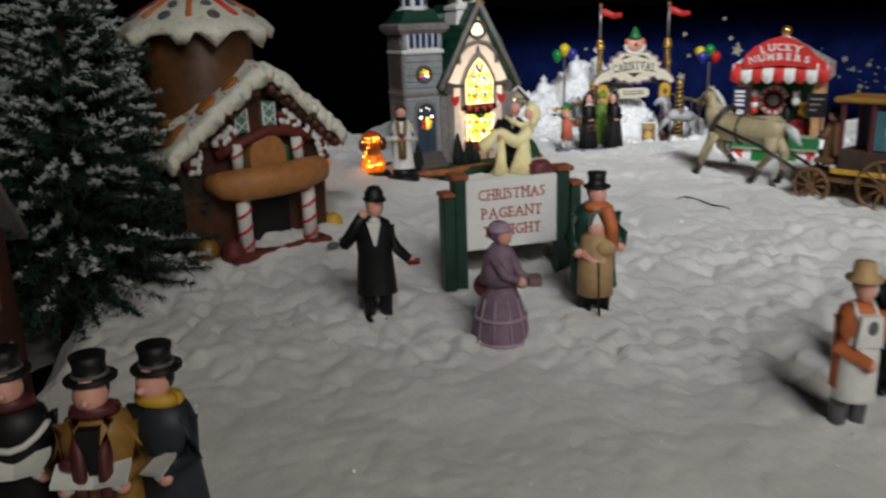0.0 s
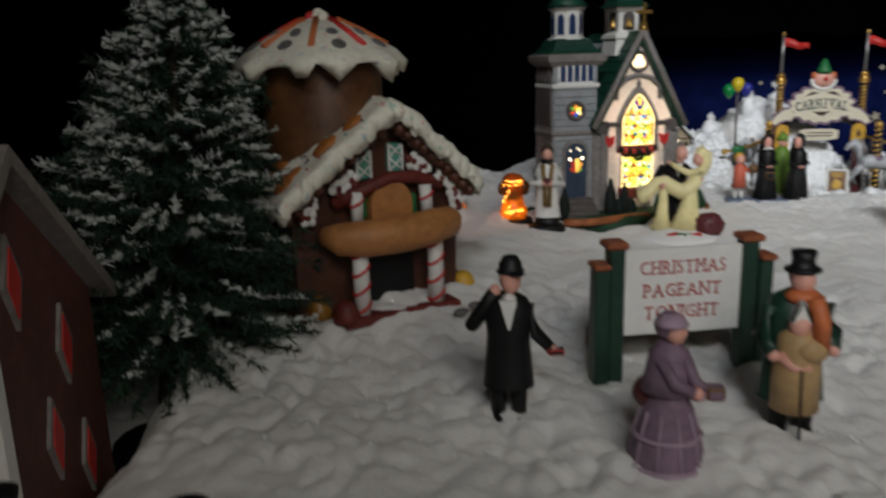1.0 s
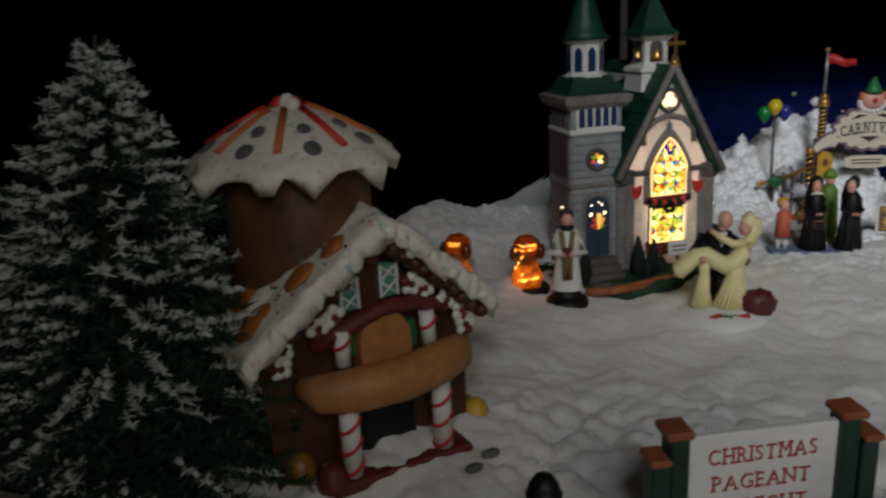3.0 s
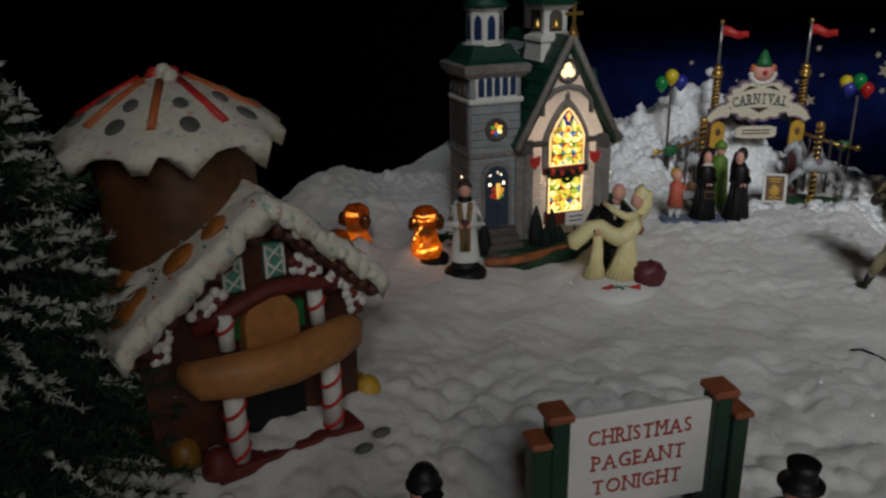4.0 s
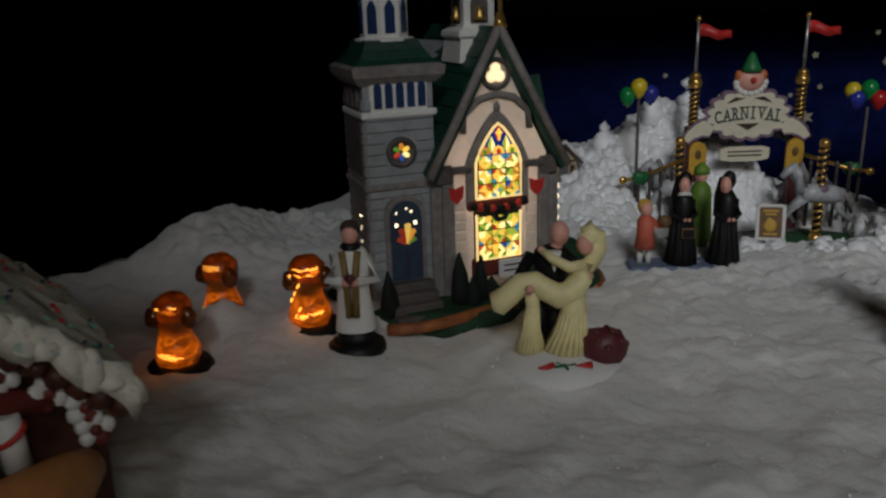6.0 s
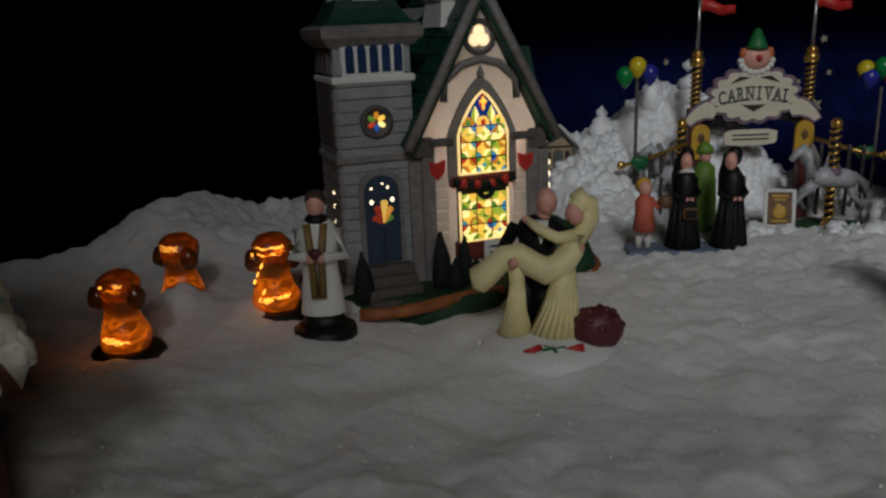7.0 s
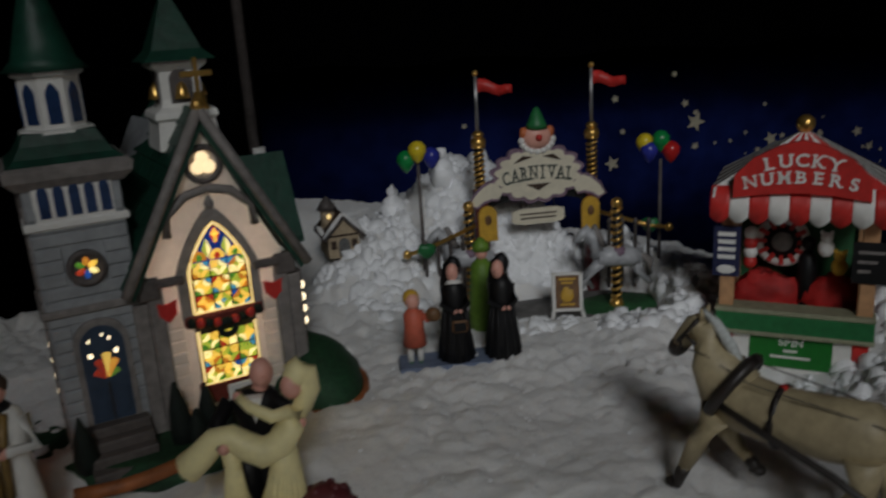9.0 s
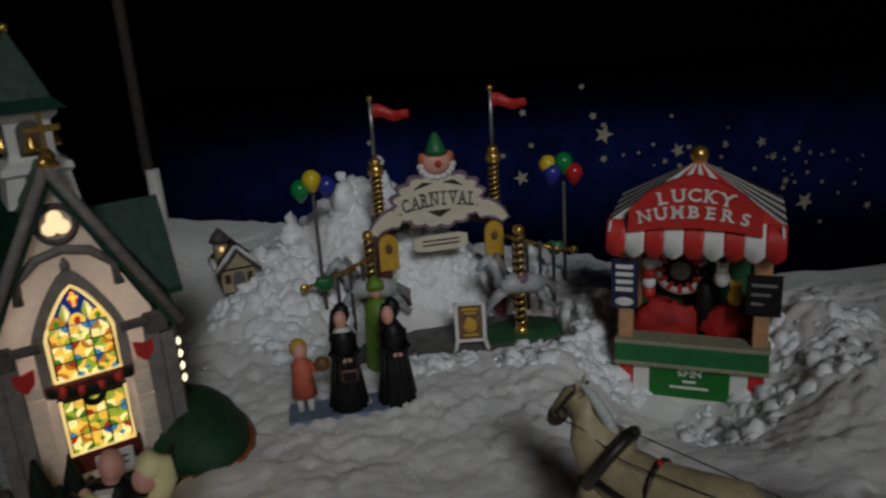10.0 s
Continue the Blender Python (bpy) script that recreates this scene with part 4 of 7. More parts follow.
    for x, y, m in ((4.7, 1.5, YELLOW), (4.4, 2.3, OCHREGUM), (-3.1, -0.1, BRICKRED), (-4.0, 1.4, OCHREGUM), (-4.7, 3.4, BRICKRED)):
        bm = lathe(B(), [(0.7, 0), (0.7, 0.3), (0.5, 0.9), (0.15, 1.15)], 14, (x, y, 0.0))
        part("gumdrop", bm, m, root)
    for x, y in ((2.4, -2.2), (3.6, -1.6)):
        part("chocolate_chip", ball(B(), (x, y, 0.1), (0.45, 0.28, 0.2), 0, 8), GREYCLOTH, root)
    return root


OCHREGUM = mat("ochre_gum", (0.30, 0.14, 0.02), 0.4)
gingerbread()


# ---- frosted bottle-brush tree ----
def pine(x, y, z, h, r, lean):
    root = thing("pine_tree", x, y, z, 0, "tall dark green bristle pine tree with frosted tips", "tree", lean=lean)
    part("trunk", lathe(B(), [(0.9, 0), (0.7, h * 0.3), (0.3, h * 0.8), (0.06, h)], 10), BARK, root)
    part("foot", lathe(B(), [(3.2, 0), (3.2, 0.5), (1.0, 1.0)], 18), BLACK, root, "dark round wooden foot")
    rng = random.Random(8)
    verts, faces, fverts, ffaces = [], [], [], []
    seed = bmesh.new()
    bmesh.ops.create_icosphere(seed, subdivisions=1, radius=1.0)
    lump_v, lump_f = [v.co.copy() for v in seed.verts], [tuple(v.index for v in f.verts) for f in seed.faces]
    seed.free()

    def any_way():
        return Vector((rng.uniform(-1, 1), rng.uniform(-1, 1), rng.uniform(-1, 1)))

    def needle(vs, fs, p, d, w, length):
        n = d.cross(any_way()).normalized()
        q = p + d * length
        i = len(vs)
        vs.extend([(p + n * w) * CM, (p - n * w) * CM, (q - n * w * 0.3) * CM, (q + n * w * 0.3) * CM])
        fs.append((i, i + 1, i + 2, i + 3))

    def clot(p, d, size):
        """A small uneven lump of frosting, drawn out along its twig."""
        q = d.to_track_quat("Z", "Y").to_matrix()
        shift, i = any_way() * 40, len(fverts)
        for v in lump_v:
            w = v * (1 + 0.55 * noise.noise(v * 1.9 + shift))
            fverts.append((p + q @ Vector((w.x * size, w.y * size, w.z * size * 1.7))) * CM)
        ffaces.extend(tuple(i + k for k in f) for f in lump_f)

    layers = 40
    for k in range(layers):
        f = k / layers
        zc = h * (0.27 + 0.71 * f)
        rad = r * (1 - f) ** 0.9 + 0.3
        count = int(11 + 30 * (1 - f))
        for j in range(count):
            a = 2 * math.pi * (j + rng.random()) / count + 2.4 * k
            long = rad * rng.uniform(0.74, 1.06) * (1 + 0.08 * math.sin(3 * a + k))
            d = Vector((math.cos(a), math.sin(a), rng.uniform(-0.32, 0.22) + 0.3 * f)).normalized()
            p0 = Vector((0, 0, zc + rng.uniform(-0.35, 0.35)))
            lift = rng.uniform(0.02, 0.09)
            frosty = rng.random() < 0.16 + 0.9 * f + 0.25 * noise.noise(Vector((math.cos(a), math.sin(a), zc * 0.3)) * 1.7)

            def spine(g):
                return p0 + d * long * g + Vector((0, 0, lift * long * g * g))
            for _ in range(int(24 + 12 * long)):
                g = 0.3 + 0.72 * rng.random() ** 0.8
                way = (d * 0.7 + any_way()).normalized()
                white = frosty and g > 0.52 + 0.25 * rng.random() and way.z > -0.35
                if white:
                    needle(fverts, ffaces, spine(g), way, rng.uniform(0.03, 0.055), rng.uniform(0.22, 0.46))
                else:
                    needle(verts, faces, spine(g), way, rng.uniform(0.03, 0.06), rng.uniform(0.35, 0.62))
            if frosty:
                for g in (1.0, 0.9, 0.78, 0.64):
                    if rng.random() < 0.42:
                        clot(spine(g) + Vector((0, 0, 0.08)) + any_way() * 0.08, d, rng.uniform(0.06, 0.17) * (1.1 if g < 0.95 else 0.85))
    for name, vs, fs, m, lab in (("crown", verts, faces, NEEDLE, ""), ("frost", fverts, ffaces, FROST, "white frosting on the bristle tips")):
        me = bpy.data.meshes.new(name)
        me.from_pydata(vs, [], fs)
        me.materials.append(m)
        ob = part(name, me, m, root, lab)
    return root


pine(-23.4, 36.0, -3.0, 26.6, 8.9, (0, 7))


# ---- red house with diamond windows ----
HOUSEBROWN = mat("brownish_red_paint", (0.10, 0.03, 0.021), 0.6, vary=0.4, scale=150, bump=0.5)


def red_house():
    root = thing("red_house", -18.0, 20.4, -3.0, 111, "dark red model house with diamond windows and snowy roof", "model house")
    # local x runs along the gable wall away from the viewer, local y into the house
    bm = slab(B(), [(-8.0, 0), (8.0, 0), (7.8, 12.2), (0, 18.2), (-7.8, 12.2)], 0, 9.0)
    part("wall", bm, HOUSEBROWN, root, "dark brownish red gable wall")
    for s in (-1, 1):
        bm = B()
        quad(bm, (s * 8.8, -0.8, 12.0), (0, -0.8, 18.8), (0, 10, 18.8), (s * 8.8, 10, 12.0))
        r = bmesh.ops.extrude_face_region(bm, geom=bm.faces[:])
        bmesh.ops.translate(bm, vec=(0, 0, -0.6), verts=[v for v in r["geom"] if isinstance(v, bmesh.types.BMVert)])
        part("roof", bm, TRIM, root, "grey roof")
    for x, z in ((0.4, 14.4), (4.1, 11.0), (2.0, 8.2), (-2.4, 11.5), (5.0, 6.0)):
        frm = part("diamond_window", slab(B(), [(x - 0.75, z), (x, z - 1.6), (x + 0.75, z), (x, z + 1.6)], -0.15, 0.1), TRIM, root)
        part("pane", slab(B(), [(x - 0.5, z), (x, z - 1.2), (x + 0.5, z), (x, z + 1.2)], -0.2, 0.0), RED, frm)
    part("corner_board", box(B(), -3.4, -0.7, 0, -2.6, -0.05, 15.4, 0.08), SUGAR, root, "white upright board")
    return root


red_house()


# ---- pageant sign ----
def pageant_sign():
    root = thing("pageant_sign", 3.1, 35.6, 3.82, 21, "white notice board between dark green stepped posts", "sign")
    for s in (-1, 1):
        post = part("post", box(B(), s * 2.7, -0.45, -0.4, s * 3.36, 0.45, 5.95, 0.06), DARKGREEN, root)
        part("short_post", box(B(), s * 3.38, -0.55, -0.4, s * 4.03, 0.35, 5.1, 0.06), DARKGREEN, root)
        part("cap", box(B(), s * 2.58, -0.6, 5.95, s * 3.55, 0.6, 6.25, 0.08), COPPER, root)
        part("cap", box(B(), s * 3.38, -0.7, 5.1, s * 4.13, 0.45, 5.36, 0.08), COPPER, root)
    bm = box(B(), -2.7, -0.18, 1.95, 2.7, 0.12, 5.82, 0.04)
    board = part("board", bm, SIGNWHITE, root, "white board with red lettering")
    for text, z, wide in (("CHRISTMAS", 4.98, 0.82), ("PAGEANT", 3.95, 0.88), ("TONIGHT", 2.95, 0.88)):
        letters(text, 0.56, SIGNRED, board, local(0, -0.2, z, 90), 0.02, "lettering", 0.0, wide, 0.17)
    part("foot", box(B(), -4.2, -0.9, -0.5, 4.2, 0.7, -0.1, 0.1), SUGAR, root)
    return root


pageant_sign()

# ---- painted figurines: each one a single moulded mesh ----
def rest(x, y):
    """The height on which a thing stands on the snow."""
    return height(x, y, False) + 0.12


def limb(bm, a, b, c, r, m, hand=None, hr=0.24):
    tube(bm, [a, b, c], [r, r * 0.92, r * 0.75], 8, m)
    if hand is not None:
        ball(bm, c, hr, hand, 8)


def head(bm, at, skin, hair, r=0.5):
    ball(bm, at, (r * 0.9, r, r * 1.12), skin, 12)
    ball(bm, (at[0], at[1] + 0.2, at[2] + 0.12), (r * 0.92, r * 0.9, r * 1.02), hair, 12)


def top_hat(bm, z, m, r=0.46, h=0.75, x=0.0, y=0.05, brim=1.75):
    lathe(bm, [(r * brim, z), (r * brim, z + 0.09), (r * 1.02, z + 0.1), (r * 0.95, z + h * 0.6), (r * 1.08, z + h), (0.05, z + h)], 16, (x, y, 0), m)


def coat(bm, z0, z1, hem, waist, chest, m, sy=0.78, x=0.0, y=0.0):
    h = z1 - z0
    lathe(bm, [(hem, z0), (hem * 0.97, z0 + 0.08), (waist, z0 + h * 0.52), (chest, z0 + h * 0.8), (chest * 0.82, z0 + h * 0.93), (0.3, z1)], 18, (x, y, 0), m, 1.0, sy)


def trousers(bm, h, r, m, shoe, gap=0.42, x=0.0):
    for s in (-1, 1):
        tube(bm, [(x + s * gap, 0.05, 0.15), (x + s * gap, 0, h)], [r * 0.8, r], 9, m)
        ball(bm, (x + s * gap, -0.2, 0.14), (0.27, 0.48, 0.2), shoe, 8)


def man_figurine():
    bm = B()
    trousers(bm, 2.0, 0.38, 0, 0)
    coat(bm, 1.5, 5.15, 1.05, 0.85, 0.95, 0)
    slab(bm, [(-0.32, 5.0), (0.36, 5.0), (0.1, 3.95), (0.0, 3.9)], -0.84, -0.6, 2)
    ball(bm, (0.05, -0.35, 4.95), (0.3, 0.3, 0.22), 2, 8)
    head(bm, (0.1, -0.05, 5.6), 1, 0, 0.48)
    lathe(bm, [(0.55, 5.88), (0.57, 5.95), (0.47, 5.98), (0.46, 6.22), (0.28, 6.48), (0.03, 6.54)], 16, (0.1, 0.05, 0), 0)
    ball(bm, (0.35, -0.45, 5.92), (0.35, 0.35, 0.07), 0, 8)
    limb(bm, (-0.75, 0, 4.65), (-1.45, -0.2, 3.9), (-0.5, -0.6, 5.35), 0.32, 0, 1)
    limb(bm, (0.75, 0, 4.65), (1.1, -0.2, 3.6), (1.75, -0.5, 3.05), 0.3, 0, 1)
    box(bm, 1.55, -0.85, 2.95, 2.2, -0.4, 3.15, 0.04, 3)
    solo("man_figurine", bm, [BLACK, SKIN, SUGAR, RED], -3.75, 30.5, rest(-3.75, 30.5) - 0.1, 8, "painted figurine of a man in a long black coat", "figurine").scale = (1.0, 1.0, 1.08)


def lady_figurine():
    bm = B()
    lathe(bm, [(1.38, 0.0), (1.34, 0.2), (1.15, 1.3), (0.9, 2.2), (0.6, 3.1), (0.65, 3.9), (0.72, 4.3), (0.3, 4.75)], 22, (0, 0, 0), 0)
    for z, r in ((0.15, 1.4), (1.25, 1.2)):
        tube(bm, [(r * math.cos(a), r * math.sin(a), z) for a in (2 * math.pi * k / 20 for k in range(21))], 0.1, 6, 1)
    for k in range(10):
        a = 2 * math.pi * k / 10
        tube(bm, [(1.36 * math.cos(a), 1.36 * math.sin(a), 0.2), (1.17 * math.cos(a), 1.17 * math.sin(a), 1.3), (0.9 * math.cos(a), 0.9 * math.sin(a), 2.2)], 0.06, 5, 1)
    ball(bm, (-0.4, 0.35, 2.6), (0.85, 0.75, 0.7), 4, 12)
    lathe(bm, [(1.0, 2.9), (0.85, 3.5), (0.72, 4.2), (0.35, 4.7)], 16, (0, 0.05, 0), 0)
    ball(bm, (0.18, -0.15, 5.15), (0.4, 0.44, 0.5), 2, 10)
    ball(bm, (-0.05, 0.05, 5.3), (0.52, 0.55, 0.52), 0, 12)
    lathe(bm, [(0.62, 5.35), (0.55, 5.5), (0.3, 5.75)], 14, (0.02, -0.05, 0), 1)
    limb(bm, (0.5, -0.3, 4.2), (0.85, -0.5, 3.4), (1.35, -0.6, 3.1), 0.26, 0, 2)
    ball(bm, (0.95, -0.55, 3.0), (0.42, 0.3, 0.3), 1, 10)
    limb(bm, (-0.3, -0.55, 4.2), (0.15, -0.9, 3.4), (0.9, -0.85, 3.1), 0.26, 0, 2)
    box(bm, 1.2, -0.95, 2.85, 1.85, -0.3, 3.35, 0.1, 3)
    solo("lady_figurine", bm, [MAUVE, PALEMAUVE, SKIN, WOOD, MAROON], 2.4, 28.2, rest(2.4, 28.2), 4, "painted figurine of a lady in a mauve flounced dress", "figurine")


def father_figurine():
    bm = B()
    trousers(bm, 1.5, 0.4, 0, 0)
    coat(bm, 1.2, 5.2, 1.15, 0.95, 1.0, 1, 0.7, 0, 0.25)
    lathe(bm, [(0.82, 1.05), (0.8, 2.4), (0.75, 3.1), (0.65, 3.7), (0.3, 4.0)], 16, (-0.05, -0.35, 0), 2)
    ball(bm, (-0.1, -0.55, 4.05), (0.38, 0.36, 0.42), 3, 10)
    slab(bm, [(-0.45, 4.25), (0.2, 4.25), (-0.05, 5.0), (-0.18, 5.0)], -0.75, -0.35, 4)
    tube(bm, [(-0.42, -0.72, 4.3), (-0.12, -0.74, 5.0), (0.2, -0.72, 4.3)], 0.07, 6, 0)
    tube(bm, [(0.3, -0.62, 5.1), (0.52, -0.76, 4.3), (0.56, -0.85, 3.3)], [0.3, 0.3, 0.27], 8, 5)
    ball(bm, (0.05, -0.15, 5.0), (0.62, 0.5, 0.3), 5, 10)
    head(bm, (0.05, -0.05, 5.55), 3, 0, 0.46)
    top_hat(bm, 5.85, 0, 0.4, 0.68, 0.05, brim=1.5)
    limb(bm, (-0.85, 0.05, 4.6), (-1.25, -0.1, 3.6), (-0.95, -0.7, 3.1), 0.33, 1, 3)
    limb(bm, (0.9, 0.05, 4.6), (1.2, 0, 3.7), (1.0, -0.6, 3.25), 0.33, 1, 3)
    limb(bm, (-0.75, -0.7, 3.1), (-0.3, -0.95, 2.7), (0.2, -1.0, 2.75), 0.2, 3)
    ball(bm, (0.25, -0.9, 3.3), (0.55, 0.35, 0.42), 2, 10)
    tube(bm, [(-0.12, -1.12, 2.7), (-0.05, -1.15, 0.05)], 0.06, 6, 0)
    solo("father_and_child_figurine", bm, [BLACK, DARKGREEN, TAN, SKIN, SUGAR, ORANGE], 7.15, 31.3, rest(7.15, 31.3), 8, "painted figurine of a top-hatted man holding a child in tan", "figurine").scale = (1.1, 1.1, 1.1)


def baker_figurine():
    bm = B()
    trousers(bm, 2.2, 0.42, 0, 5, 0.45)
    coat(bm, 1.9, 5.0, 0.98, 0.95, 0.98, 1, 0.8)
    lathe(bm, [(1.02, 1.5), (1.0, 1.65), (0.98, 3.0), (0.9, 3.9)], 18, (0.05, -0.12, 0), 2, 0.95, 0.8)
    slab(bm, [(-0.55, 3.6), (0.62, 3.6), (0.5, 4.7), (-0.42, 4.7)], -0.98, -0.55, 2)
    for s in (-1, 1):
        tube(bm, [(s * 0.45, -0.72, 4.6), (s * 0.42, -0.2, 5.02)], 0.1, 5, 2)
    ball(bm, (0.1, -0.95, 4.3), (0.28, 0.08, 0.28), 0, 8)
    head(bm, (0.1, -0.1, 5.45), 3, 5, 0.46)
    lathe(bm, [(0.76, 5.75), (0.78, 5.83), (0.52, 5.9), (0.47, 6.25), (0.4, 6.38), (0.05, 6.42)], 16, (0.05, 0, 0), 4)
    limb(bm, (-0.8, 0, 4.5), (-1.0, -0.3, 3.5), (0.1, -1.1, 3.0), 0.33, 1, 3)
    limb(bm, (0.85, 0, 4.5), (1.3, -0.5, 3.7), (1.8, -1.0, 3.4), 0.33, 1, 3)
    solo("baker_figurine", bm, [GREYCLOTH, ORANGE, SUGAR, SKIN, TAN, BARK], 15.0, 20.0, rest(15.0, 20.0) - 0.25, 5, "painted figurine of a man in a white apron and tan hat", "figurine").scale = (0.8, 0.86, 1.04)
    bm = B()
    trousers(bm, 2.0, 0.4, 0, 0)
    coat(bm, 1.4, 5.0, 1.1, 0.95, 1.0, 0)
    head(bm, (0, -0.05, 5.4), 1, 2, 0.46)
    lathe(bm, [(0.7, 5.7), (0.7, 5.78), (0.5, 5.82), (0.45, 6.3), (0.05, 6.35)], 14, (0, 0, 0), 2)
    limb(bm, (-0.8, 0, 4.5), (-1.1, -0.3, 3.5), (-0.6, -0.9, 3.0), 0.3, 0, 1)
    solo("customer_figurine", bm, [BLACK, SKIN, GREYCLOTH], 18.0, 22.6, rest(18.0, 22.6), -40, "painted figurine in a dark coat and grey hat", "figurine")


def carolers():
    def book(bm, m, z=3.2):
        for s in (-1, 1):
            quad_ = [(0, -1.15, z), (s * 1.0, -1.4, z + 0.25), (s * 1.0, -0.7, z + 0.55), (0, -0.6, z + 0.3)]
            quad(bm, *quad_, m)
            quad(bm, *[(x, y, v - 0.08) for x, y, v in quad_[::-1]], m)
        for s in (-1, 1):
            ball(bm, (s * 0.75, -1.0, z - 0.12), 0.22, 1, 8)

    def one(x, y, turn, dark, scarf, hatm, label, ring=False):
        bm = B()
        trousers(bm, 1.6, 0.4, 0, 0)
        coat(bm, 1.0, 5.0, 1.2, 0.98, 1.05, 0)
        tube(bm, [(0.5 * math.cos(a), 0.45 * math.sin(a), 4.95 - 0.12 * math.sin(a)) for a in (2 * math.pi * k / 12 for k in range(13))], 0.22, 8, 2)
        if ring:
            tube(bm, [(0.95 * math.cos(a), -0.15 + 0.8 * math.sin(a), 4.35 + 0.45 * math.sin(a) ** 2 * (1 if math.sin(a) > 0 else -1)) for a in (2 * math.pi * k / 16 for k in range(17))], 0.1, 6, 3)
        head(bm, (0, -0.16, 5.5), 1, 4, 0.52)
        ball(bm, (0, -0.68, 5.45), (0.12, 0.14, 0.12), 1, 8)
        top_hat(bm, 5.85, 4, 0.46, 0.72, brim=1.55)
        tube(bm, [(0.46 * math.cos(a), 0.05 + 0.46 * math.sin(a), 6.02) for a in (2 * math.pi * k / 14 for k in range(15))], 0.06, 5, 5)
        for s in (-1, 1):
            limb(bm, (s * 0.9, 0, 4.5), (s * 1.2, -0.3, 3.5), (s * 0.65, -1.0, 3.2), 0.32, 0, 3)
        ball(bm, (-0.6, -0.85, 3.75), (0.3, 0.2, 0.22), 2, 8)
        if dark is OCHRE:
            for s in (-1, 1):
                tube(bm, [(s * 0.45, -0.42, 4.85), (s * 0.38, -0.86, 4.1), (s * 0.32, -1.0, 3.1), (s * 0.34, -1.02, 2.2)], [0.16, 0.2, 0.2, 0.18], 8, 2)
            slab(bm, [(-0.3, 4.75), (0.3, 4.75), (0.12, 3.4), (-0.12, 3.4)], -0.9, -0.5, 4)
        book(bm, 3)
        solo("caroler_figurine", bm, [dark, SKIN, scarf, SUGAR, BLACK, GREYCLOTH], x, y, rest(x, y) - 0.1, turn, label, "figurine", "carol singers")

    one(-7.45, 12.9, -18, NAVYCOAT, YELLOW, BLACK, "caroler figurine in a navy coat, yellow scarf and top hat")
    one(-9.0, 12.2, 10, OCHRE, MAROON, BLACK, "caroler figurine in an ochre coat with a maroon scarf")
    one(-11.7, 12.6, 20, BLACK, MAROON, BLACK, "caroler figurine in a black coat with white trim", True)


NAVYCOAT = mat("navy_coat", (0.018, 0.024, 0.035), 0.55, vary=0.3)
OCHRE = mat("ochre_coat", (0.30, 0.15, 0.03), 0.55, vary=0.25)


STOLE = mat("gold_stole", (0.26, 0.16, 0.045), 0.5, vary=0.3)


def priest_figurine():
    bm = B()
    lathe(bm, [(1.35, -0.5), (1.35, 0.3), (1.05, 0.5)], 12, (0, 0, 0), 0)
    lathe(bm, [(0.9, 0.35), (0.92, 0.6), (0.8, 1.0)], 16, (0, 0, 0), 0, 1, 0.8)
    coat(bm, 1.0, 5.15, 0.98, 0.72, 0.84, 1, 0.75)
    for s in (-1, 1):
        tube(bm, [(s * 0.35, -0.55, 4.95), (s * 0.2, -0.78, 3.6), (s * 0.16, -0.86, 1.9)], 0.16, 6, 2)
        limb(bm, (s * 0.75, 0, 4.6), (s * 1.05, -0.2, 3.5), (s * 0.2, -0.85, 3.6), 0.3, 1, 3)
    ball(bm, (0, -0.95, 3.75), (0.3, 0.16, 0.26), 4, 8)
    ball(bm, (0, -0.1, 5.05), (0.5, 0.45, 0.25), 0, 10)
    head(bm, (0, -0.05, 5.6), 3, 5, 0.44)
    ball(bm, (0, 0.1, 5.82), (0.46, 0.46, 0.42), 5, 12)
    solo("priest_figurine", bm, [BLACK, SUGAR, STOLE, SKIN, MAROON, BARK], -5.3, 58.6, rest(-5.3, 58.6) - 0.05, 6, "painted figurine of a priest in a white robe with gold stole", "figurine")


